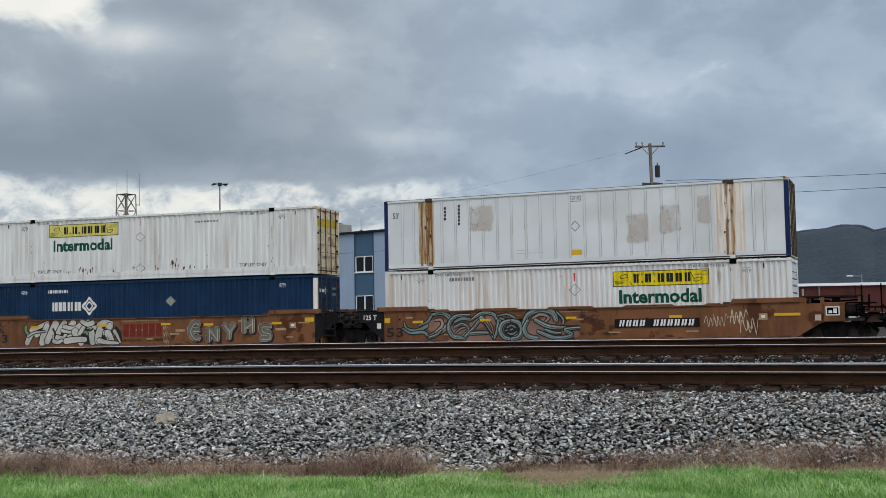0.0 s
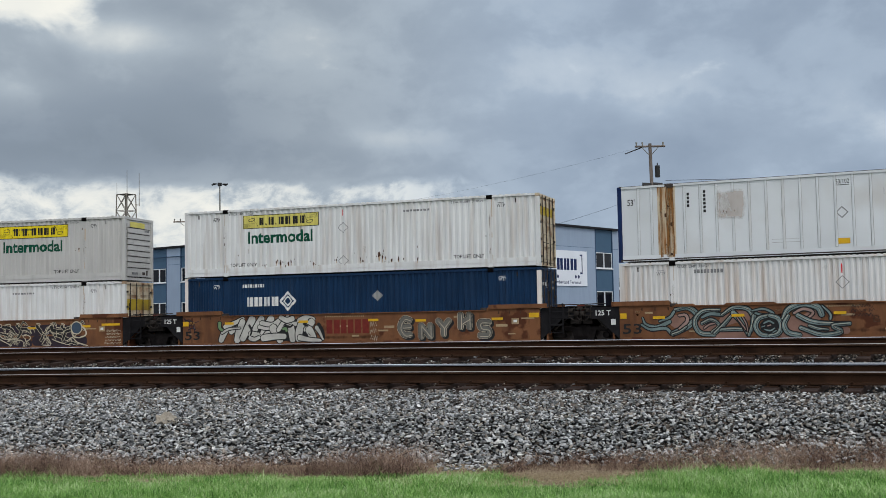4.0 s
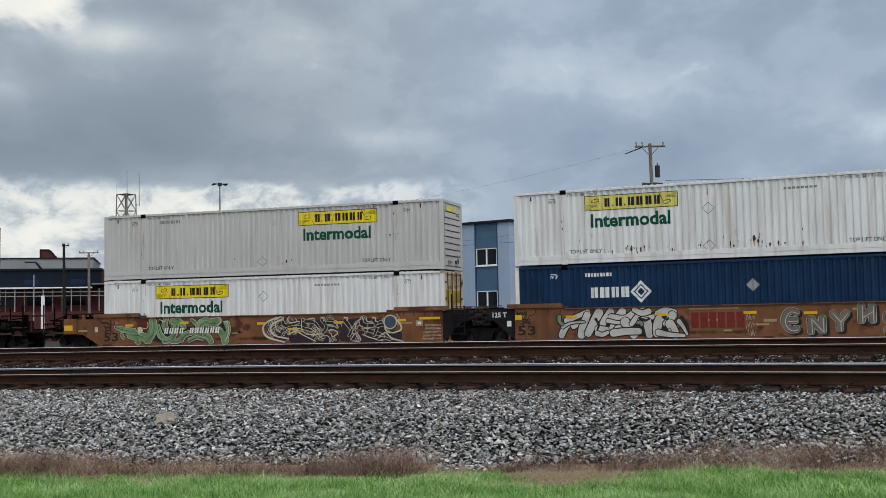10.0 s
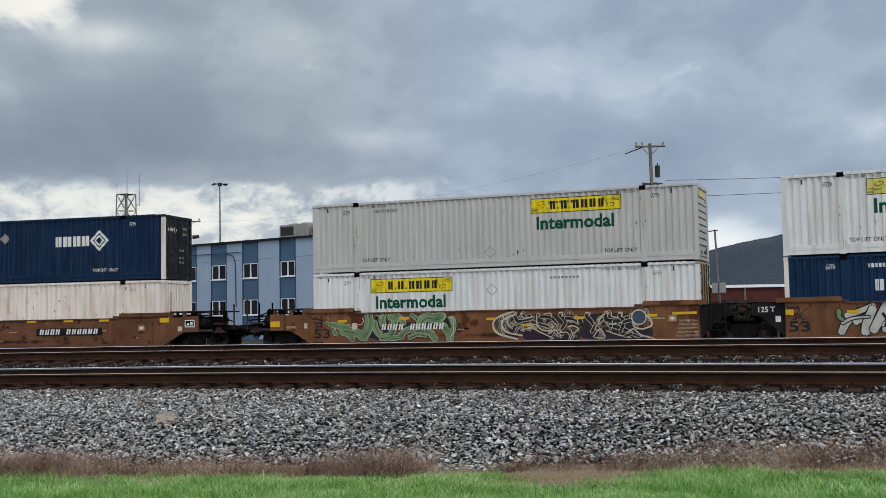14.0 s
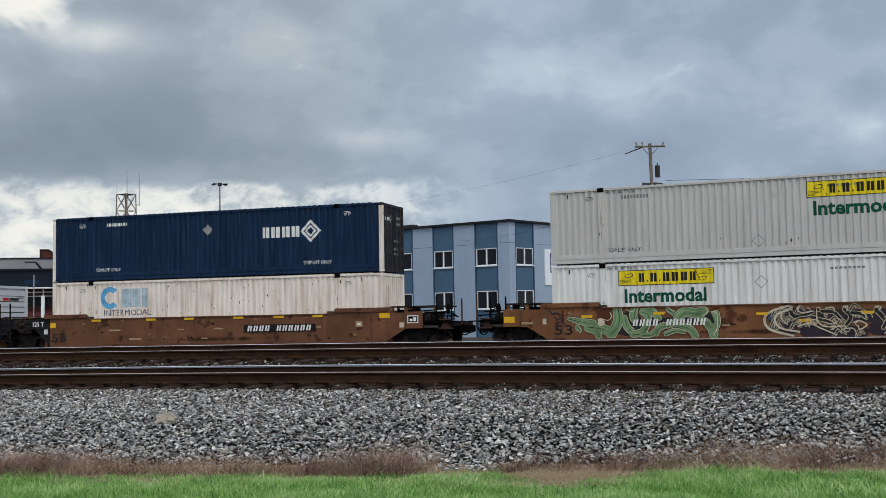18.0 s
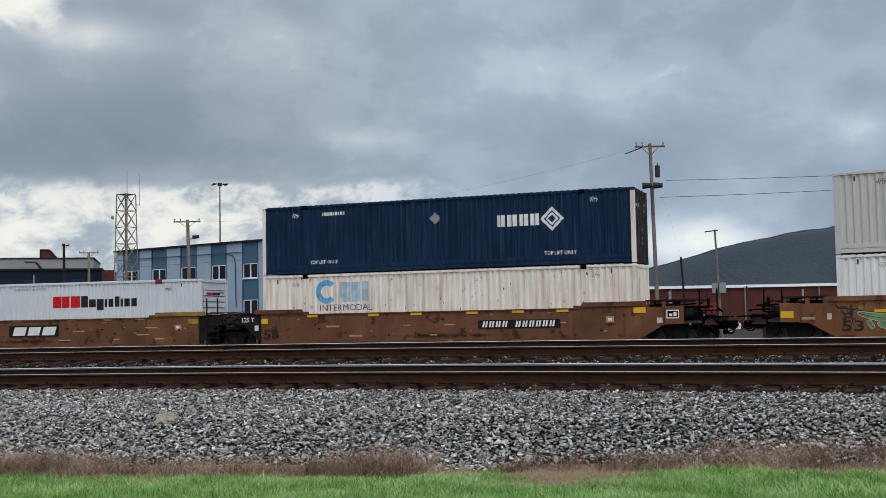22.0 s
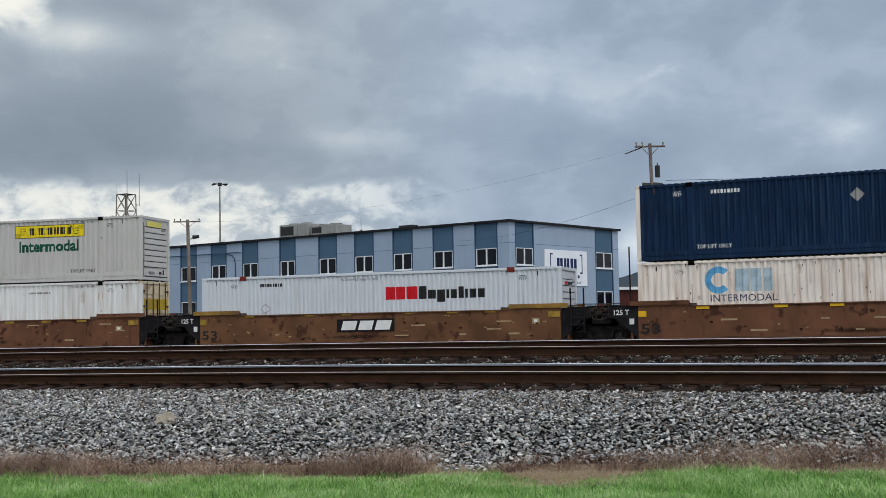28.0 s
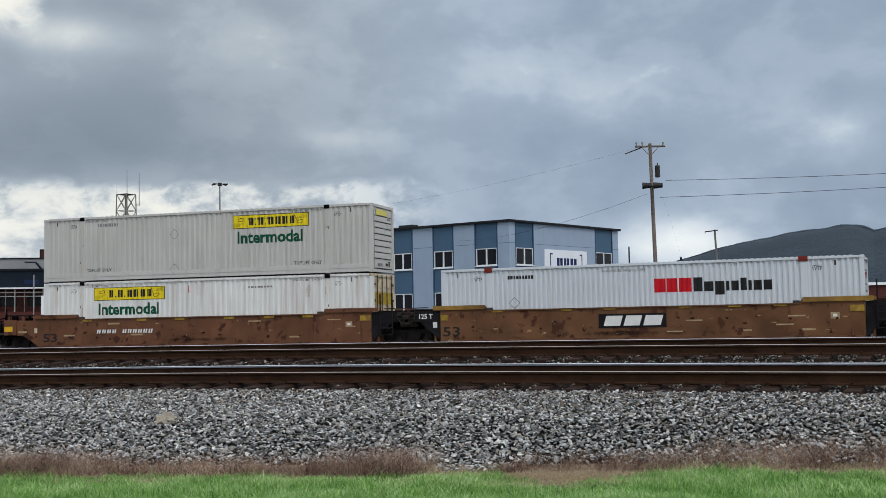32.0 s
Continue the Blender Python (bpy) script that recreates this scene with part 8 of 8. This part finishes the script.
part("placard_holder", wavy(poly_bm(*ring_diamond(0.08, 1.48, 0.22, 0.17)), FLAT_WAVE, 0.004), M["grey_letter"], a_up)


# ---- sleepers under the near tracks ----
def tie_bm():
    bm = boxes((-0.115, 0.115, -1.3, 1.3, -0.17, 0.0))
    return bevelled(bm, 0.012)


TIE_MESH = mesh_of("railway_tie", tie_bm(), M["tie"])
PLATE_MESH = mesh_of("tie_plate", bevelled(boxes((-0.1, 0.1, -0.18, 0.18, 0.0, 0.016)), 0.004), M["rail_side"])
SPIKE_MESH = mesh_of("spike", boxes((-0.012, 0.012, -0.012, 0.012, 0.0, 0.05), (-0.02, 0.02, -0.02, 0.02, 0.05, 0.065)), M["rail_side"])


def ties(p_mid, z_near, z_far, s0, s1, step, group):
    rng = random.Random(int(p_mid * 10))
    lean = math.degrees(math.atan2(z_far - z_near, 1.5))
    zc = (z_near + z_far) / 2 - 0.185 - 0.018
    for i in range(int((s1 - s0) / step)):
        s = s0 + i * step + rng.uniform(-0.03, 0.03)
        w = on_arc(s, p_mid + rng.uniform(-0.05, 0.05), zc + dip(s, p_mid))
        t = thing("railway_tie", "dark tarred timber sleeper bedded in ballast", "sleeper", group, at=Matrix.Translation(w) @ pose(0, 0, 0, lean, 0, -math.degrees(s / ARC) + rng.uniform(-1.5, 1.5)))
        part("timber", TIE_MESH, None, t)
        for y in (-0.75, 0.75):
            pl = part("tie_plate", PLATE_MESH, None, t)
            pl.location.y = y
            for dx, dy in ((-0.05, -0.1), (0.05, 0.1)):
                sp = part("spike", SPIKE_MESH, None, pl)
                sp.location = (dx, dy, 0.012)


TIE_ROWS = ((17.65, 0.78, 0.85, -30.56, 6, 0.66, "sleepers of the near track"), (21.75, 1.08, 1.165, -36.35, 6, 0.72, "sleepers of the second track"))
for row in TIE_ROWS:
    ties(*row)


# ---- ballast stones ----
def stone_material(name, cols):
    """Stones of many greys; cols from the darkest to the palest."""
    m = bpy.data.materials.new(name)
    m.use_nodes = True
    n, l = m.node_tree.nodes, m.node_tree.links
    g = n.new("ShaderNodeNewGeometry")
    r = n.new("ShaderNodeValToRGB")
    es = r.color_ramp.elements
    es[0].color, es[1].color = (*cols[0], 1), (*cols[-1], 1)
    for i, c in enumerate(cols[1:-1], 1):
        e = es.new(i / (len(cols) - 1))
        e.color = (*c, 1)
    l.new(g.outputs["Random Per Island"], r.inputs[0])
    t = n.new("ShaderNodeTexNoise")
    t.inputs["Scale"].default_value = 45
    t.inputs["Detail"].default_value = 4
    l.new(g.outputs["Position"], t.inputs["Vector"])
    mx = n.new("ShaderNodeMix")
    mx.data_type, mx.blend_type = "RGBA", "MULTIPLY"
    mx.inputs[0].default_value = 0.6
    l.new(r.outputs[0], mx.inputs[6])
    l.new(t.outputs["Color"], mx.inputs[7])
    mr = n.new("ShaderNodeMapRange")
    mr.inputs["From Min"].default_value, mr.inputs["From Max"].default_value = 0.3, 0.7
    mr.inputs["To Min"].default_value, mr.inputs["To Max"].default_value = 0.6, 1.15
    l.new(t.outputs["Fac"], mr.inputs["Value"])
    l.new(mr.outputs[0], mx.inputs[7])
    b = n["Principled BSDF"]
    l.new(mx.outputs[2], b.inputs["Base Color"])
    b.inputs["Roughness"].default_value = 0.85
    b.inputs["Specular IOR Level"].default_value = 0.1
    bp = n.new("ShaderNodeBump")
    bp.inputs["Strength"].default_value = 0.4
    bp.inputs["Distance"].default_value = 0.01
    l.new(t.outputs["Fac"], bp.inputs["Height"])
    l.new(bp.outputs["Normal"], b.inputs["Normal"])
    return m


M["stone"] = stone_material("crushed_stone", ((0.075, 0.076, 0.077), (0.16, 0.163, 0.163), (0.25, 0.258, 0.26), (0.34, 0.307, 0.26), (0.37, 0.38, 0.384), (0.46, 0.467, 0.465), (0.66, 0.65, 0.62)))
M["dusty_shade_stone"] = stone_material("dust_shade_brown_stone", ((0.018, 0.014, 0.012), (0.075, 0.06, 0.05), (0.15, 0.125, 0.105), (0.34, 0.30, 0.255)))


def fast_mesh(name, V, F, material):
    """A mesh of triangles from arrays."""
    me = bpy.data.meshes.new(name)
    me.vertices.add(len(V))
    me.vertices.foreach_set("co", np.ascontiguousarray(V, dtype=np.float32).ravel())
    me.loops.add(F.size)
    me.loops.foreach_set("vertex_index", np.ascontiguousarray(F, dtype=np.int32).ravel())
    me.polygons.add(len(F))
    me.polygons.foreach_set("loop_start", np.arange(0, F.size, 3, dtype=np.int32))
    me.polygons.foreach_set("use_smooth", np.zeros(len(F), dtype=bool))
    me.update(calc_edges=True)
    me.materials.append(material)
    return me


def ballast_stones():
    rng = np.random.default_rng(21)
    ico = bmesh.new()
    bmesh.ops.create_icosphere(ico, subdivisions=1, radius=1.0)
    bv = np.array([v.co[:] for v in ico.verts])
    bf = np.array([[v.index for v in f.verts] for f in ico.faces])
    ico.free()
    # the underside never shows
    bf = bf[bv[bf][:, :, 2].min(1) > -0.9]
    pts, crib = [], []
    for s in np.arange(-19.6, 0.2, 0.0455):
        for p in np.arange(9.2, 16.3, 0.0455):
            if rng.random() < 0.09:
                continue
            ss, pp = s + rng.uniform(-0.021, 0.021), p + rng.uniform(-0.021, 0.021)
            w = on_arc(ss, pp)
            if w.y < toe_y(w.x) + 0.02 - 0.4 * math.exp(-((w.x + 5.2) / 0.45) ** 2) + 0.35 * rng.random():
                continue
            sunk = 0.04 * (rng.random() < 0.2)
            # more dark brown stones up the slope: rail dust, plus gap shade as colour
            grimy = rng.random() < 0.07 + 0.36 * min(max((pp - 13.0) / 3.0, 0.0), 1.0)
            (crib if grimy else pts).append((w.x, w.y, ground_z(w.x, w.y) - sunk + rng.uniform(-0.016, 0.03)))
    for s in np.arange(-34, 2.0, 0.075):
        for p in np.arange(16.3, 23.4, 0.075):
            ss, pp = s + rng.uniform(-0.03, 0.03), p + rng.uniform(-0.03, 0.03)
            if min(abs(pp - q) for q in (16.9, 18.4, 21.0, 22.5)) < 0.17 or rng.random() < 0.22:
                continue
            if any(abs(pp - q) < 1.34 and abs((ss - a) / st - round((ss - a) / st)) * st < 0.135 for q, _, _, a, _, st, _ in TIE_ROWS):
                continue
            w = on_arc(ss, pp)
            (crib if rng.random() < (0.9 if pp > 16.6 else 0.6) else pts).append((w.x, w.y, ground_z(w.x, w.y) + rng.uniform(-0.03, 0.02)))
    for where, name, material, label in ((pts, "ballast_stones", M["stone"], "loose angular grey ballast stones on the track shoulder"), (crib, "crib_stones", M["dusty_shade_stone"], "brown dust-covered ballast stones between the rails and, as dust and gap shade, up the slope")):
        where = np.array(where)
        n = len(where)
        size = 0.0158 + 0.0138 * rng.random((n, 1)) ** 1.6
        scl = size * (np.array([1.45, 1.05, 0.68]) * (0.7 + 0.6 * rng.random((n, 3))))
        # flat-topped chips, undercut below
        chip = bv * np.where(bv[:, 2:3] < -0.1, np.array([[0.3, 0.3, 0.8]]), np.array([[1.0, 1.0, 0.95]]))
        V = chip[None] * scl[:, None, :] * (0.78 + 0.44 * rng.random((n, len(bv), 1)))
        q = rng.normal(size=(n, 4))
        q[:, 1:3] *= 0.24
        q /= np.linalg.norm(q, axis=1, keepdims=True)
        w_, x, y, z = q.T
        Rm = np.stack([1 - 2 * (y * y + z * z), 2 * (x * y - z * w_), 2 * (x * z + y * w_), 2 * (x * y + z * w_), 1 - 2 * (x * x + z * z), 2 * (y * z - x * w_), 2 * (x * z - y * w_), 2 * (y * z + x * w_), 1 - 2 * (x * x + y * y)], 1).reshape(n, 3, 3)
        V = np.einsum("nij,nkj->nki", Rm, V) + where[:, None, :] + np.array([0, 0, 0.036])
        F = (bf[None] + (np.arange(n) * len(bv))[:, None, None]).reshape(-1, 3)
        me = fast_mesh(name, V.reshape(-1, 3), F, material)
        tagged(new(name, me), label=label, category="gravel", kind="stuff")


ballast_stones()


# ---- lawn, dry weeds ----
def blade_material(name, cols, rough=0.7):
    m = bpy.data.materials.new(name)
    m.use_nodes = True
    n, l = m.node_tree.nodes, m.node_tree.links
    g = n.new("ShaderNodeNewGeometry")
    r = n.new("ShaderNodeValToRGB")
    es = r.color_ramp.elements
    es[0].color, es[1].color = (*cols[0], 1), (*cols[-1], 1)
    for i, c in enumerate(cols[1:-1], 1):
        e = es.new(i / (len(cols) - 1))
        e.color = (*c, 1)
    patch = n.new("ShaderNodeTexNoise")
    patch.inputs["Scale"].default_value = 1.6
    patch.inputs["Detail"].default_value = 3
    l.new(g.outputs["Position"], patch.inputs["Vector"])
    pm = n.new("ShaderNodeMath")
    pm.operation = "MULTIPLY_ADD"
    pm.inputs[1].default_value, pm.inputs[2].default_value = 1.3, -0.65
    l.new(patch.outputs["Fac"], pm.inputs[0])
    sm = n.new("ShaderNodeMath")
    sm.operation = "ADD"
    l.new(g.outputs["Random Per Island"], sm.inputs[0])
    l.new(pm.outputs[0], sm.inputs[1])
    l.new(sm.outputs[0], r.inputs[0])
    b = n["Principled BSDF"]
    l.new(r.outputs[0], b.inputs["Base Color"])
    b.inputs["Roughness"].default_value = rough
    b.inputs["Specular IOR Level"].default_value = 0.12
    return m


def blades(name, roots, heights, widths, lean, material, label, category):
    """Bent tapering blades, three triangles each."""
    rng = np.random.default_rng(len(roots))
    n = len(roots)
    a = rng.random(n) * 2 * np.pi
    side = np.stack([np.cos(a), np.sin(a), np.zeros(n)], 1) * widths[:, None]
    b = rng.random(n) * 2 * np.pi
    bend = np.stack([np.cos(b), np.sin(b), np.zeros(n)], 1) * (heights * lean * rng.random(n))[:, None]
    up = np.stack([np.zeros(n), np.zeros(n), heights], 1)
    V = np.stack([roots - side, roots + side, roots + up * 0.55 + bend * 0.35 - side * 0.7, roots + up * 0.55 + bend * 0.35 + side * 0.7, roots + up * 0.95 + bend], 1).reshape(-1, 3)
    F = (np.array([[0, 1, 3], [0, 3, 2], [2, 3, 4]])[None] + (np.arange(n) * 5)[:, None, None]).reshape(-1, 3)
    tagged(new(name, fast_mesh(name, V, F, material)), label=label, category=category, kind="stuff")


M["grass"] = blade_material("fresh_grass_blades", ((0.044, 0.115, 0.026), (0.118, 0.262, 0.05), (0.205, 0.40, 0.09), (0.28, 0.47, 0.15), (0.50, 0.60, 0.33)))
M["weed"] = blade_material("dry_weed_stems", ((0.05, 0.028, 0.024), (0.16, 0.098, 0.072), (0.32, 0.215, 0.16), (0.54, 0.42, 0.32)), 0.85)
M["soil"] = speckled("bare_tan_soil", ((0.08, 0.06, 0.042), (0.23, 0.175, 0.115), (0.39, 0.31, 0.21)), 40, patch=2.0)
M["straw"] = blade_material("straw", ((0.16, 0.11, 0.06), (0.28, 0.21, 0.12), (0.36, 0.29, 0.18)), 0.85)


def verge():
    rng = np.random.default_rng(5)

    def hump(v, c, w):
        return np.exp(-((v - c) / w) ** 2)

    # bare soil along the foot of the ballast, its lawn edge ragged
    sv, sf = [], []
    for i in range(121):
        x = -13 + i * 0.12
        e = -1.0 - 0.42 * math.exp(-((x + 4.0) / 0.65) ** 2) + 0.4 / (1 + math.exp(-(x + 3.0) * 6)) + 0.07 * math.sin(x * 7.3) + 0.05 * math.sin(x * 17.1)
        for d in (e, e * 0.6, 0.0, 0.2):
            yy = 12.9 + 0.34 * x + d
            sv.append((x, yy, max(ground_z(x, yy), 0.0) + 0.012))
        if i:
            for k in range(3):
                a = (i - 1) * 4 + k
                sf.append((a, a + 4, a + 5, a + 1))
    sm = bpy.data.meshes.new("bare_soil")
    sm.from_pydata(sv, [], sf)
    sm.materials.append(M["soil"])
    tagged(new("soil_strip", sm), label="bare tan soil between lawn and ballast", category="soil", kind="structure")

    n = 210000
    x = rng.uniform(-12.5, 0.5, n)
    d = rng.uniform(-2.9, -0.42, n)
    edge = -0.62 - 0.5 * hump(x, -4.0, 0.55) + 0.4 / (1 + np.exp(-(x + 3.0) * 6)) + 0.07 * np.sin(x * 5.1) + 0.06 * np.sin(x * 11.7 + 1) + 0.1 * rng.random(n) ** 3
    tuft = np.sin(x * 9.1 + np.sin(d * 8)) * np.sin(d * 10.3 + 2 * np.sin(x * 3.7))
    keep = (d < edge) & (rng.random(n) < 0.75 + 0.25 * tuft)
    x, d, tuft = x[keep], d[keep], tuft[keep]
    y = 12.9 + 0.34 * x + d
    h = (0.03 + 0.05 * rng.random(len(x))) * (0.95 + 0.35 * np.sin(x * 1.7) * np.sin(d * 3 + x) + 0.3 * tuft) * (1.0 + 0.35 * hump(x, -2.6, 1.6))
    h *= 1 - 0.65 * hump(x, -4.0, 0.8) * hump(d, -1.3, 0.35)
    h = np.where(rng.random(len(x)) < 0.03, h * 1.9, h)
    blades("grass", np.stack([x, y, np.zeros(len(x))], 1), h, 0.0013 + 0.0018 * rng.random(len(x)), 1.4, M["grass"], "fresh green lawn grass of uneven height", "grass")
    # dry weeds in tufts along the foot of the ballast, with gaps
    centres = rng.uniform(-13, 0.8, 700)
    x = centres[rng.integers(0, 700, 190000)] + rng.normal(size=190000) * 0.07
    n = len(x)
    low = 0.7 + 0.22 * hump(x, -6.15, 0.5) + 0.3 * hump(x, -2.95, 0.25) + 0.1 * hump(x, -1.6, 0.7) + 0.25 * hump(x, -10, 0.8) - 0.35 * hump(x, -4.2, 0.8) - 0.3 * hump(x, -8.4, 0.2) - 0.25 * hump(x, -6.95, 0.2) + 0.12 * np.sin(x * 13)
    low = np.maximum(low - 1.1 * hump(x, -5.2, 0.28), 0.02)
    mid = -0.3 + 0.4 / (1 + np.exp(-(x + 4.9) * 7)) + 0.12 / (1 + np.exp(-(x + 3.0) * 5))
    d = mid + rng.normal(size=n) * (0.1 + 0.2 * low) * (0.6 + 0.9 * rng.random(n))
    clump = 0.62 + 0.38 * np.sin(x * 21 + 3 * np.sin(d * 9)) * np.sin(d * 17 + 2 * np.sin(x * 6.3))
    keep = (rng.random(n) < (0.12 + 0.85 * low) * clump) & (d > mid - 0.38 - 0.1 * rng.random(n))
    x, d, low = x[keep], d[keep], low[keep]
    y = 12.9 + 0.34 * x + d
    z = np.array([ground_z(a, b) for a, b in zip(x, y)])
    h = (0.035 + 0.22 * rng.random(len(x)) ** 2.6) * (0.4 + 0.7 * low) * (1 + 0.5 * hump(x, -6.1, 0.5) + 0.2 * hump(x, -9.9, 1.0) + 0.15 * hump(x, -8.0, 0.5))
    blades("dry_weeds", np.stack([x, y, z], 1), h, 0.0007 + 0.0012 * rng.random(len(x)), 2.8, M["weed"], "tangled reddish-brown dead weeds at the ballast foot", "weeds")
    n = 14000
    x = rng.uniform(-12.5, 0.5, n)
    x = np.where(rng.random(n) < 0.6, -4.2 + rng.normal(size=n) * 0.7, x)
    d = -0.75 + rng.normal(size=n) * 0.25 + 0.45 / (1 + np.exp(-(x + 3.0) * 5))
    y = 12.9 + 0.34 * x + d
    z = np.array([max(ground_z(a, b), 0) + 0.006 for a, b in zip(x, y)])
    blades("straw", np.stack([x, y, z], 1), 0.01 + 0.015 * rng.random(n), 0.0015 + 0.002 * rng.random(n), 6.0, M["straw"], "flattened pale straw on bare soil", "straw")


verge()


# ---- litter by the track ----
sack = thing("discarded_sack", "flattened tan paper sack lying on the ballast", "sack", at=pose(-10.1, 11.98, ground_z(-10.1, 11.98) + 0.04, 22, 4, 35))
sk = bmesh.new()
bmesh.ops.create_grid(sk, x_segments=16, y_segments=14, size=0.5)
for v in sk.verts:
    v.co.x *= 0.25 * (1 + 0.25 * noise.noise(Vector((v.co.y * 5, 0, 4))))
    v.co.y *= 0.3
    v.co.z = 0.05 + 0.07 * noise.noise(v.co * 11) + 0.035 * noise.noise(v.co * 27)
bmesh.ops.solidify(sk, geom=sk.faces[:], thickness=0.012)
part("paper", sk, M["sack"], sack)

hose = thing("hose_loop", "pale loop of hose standing behind the second track", "hose", at=Matrix.Translation(on_arc(-12.4, 23.4, ground_z(*on_arc(-12.4, 23.4)[:2]))) @ pose(0, 0, 0, 0, 0, 20))
hb = bmesh.new()
prev_p = None
for i in range(13):
    a = math.pi * i / 12
    cur = Vector((0.1 * math.cos(a), 0, 0.04 + 0.27 * math.sin(a)))
    if prev_p is not None:
        rod(hb, prev_p, cur, 0.012, seg=6)
    prev_p = cur
part("hose", hb, M["tan_mark"], hose)


# ---- parked cars far behind the train ----
def parked_car(at, paint_, label):
    c = thing("parked_car", label, "car", "parked cars", at=at)
    prof = [(-2.2, 0.35), (2.2, 0.35), (2.25, 0.75), (1.9, 0.95), (1.0, 1.0), (0.5, 1.42), (-1.2, 1.45), (-1.9, 1.0), (-2.25, 0.9)]
    part("body", bevelled(slab(bmesh.new(), prof, -0.85, 0.85), 0.04), M[paint_], c)
    for y in (-0.87, 0.85):
        part("side_window", slab(bmesh.new(), [(0.85, 1.02), (0.45, 1.36), (-1.15, 1.38), (-1.6, 1.04)], y, y + 0.02), M["glass"], c)
        for x in (-1.4, 1.4):
            w = part("wheel", rod(bmesh.new(), (x, y - 0.03 if y < 0 else y - 0.15, 0.33), (x, y + 0.15 if y < 0 else y + 0.05, 0.33), 0.33, seg=18), M["black"], c)
            part("hub", rod(bmesh.new(), (x, y - 0.04 if y < 0 else y + 0.05, 0.33), (x, y - 0.03 if y < 0 else y + 0.06, 0.33), 0.19, seg=12), M["galv_light"], w)


for (x, y), m_, lb in (((-31.0, 80.6), "clean_white", "white parked car beside the yard"), ((-20.3, 86.5), "clean_white", "white parked car beside the yard"), ((-13.4, 90.6), "dark_red", "red parked car beside the yard"), ((-9.0, 92.4), "galv_light", "grey parked car beside the yard")):
    parked_car(pose(x, y, 0.25, 0, 0, 26), m_, lb)


# ---- what moves ----
def motions():
    for ob, s0, z in MOVERS:
        walk(ob, [(t, train_pose(s0 + run(t), z)) for t in range(0, 33)])
    times = [i * 0.2 for i in range(161)]
    for w, ax in WHEELSETS:
        walk(w, [(t, pose(ax, 0, 0.482, 0, math.degrees(run(t) / 0.482), 0)) for t in times])
    walk(clouds, [(t, pose(0, 0, EYE, 0, 0, 2.9 * t / 32)) for t in (0, 16, 32)])


motions()
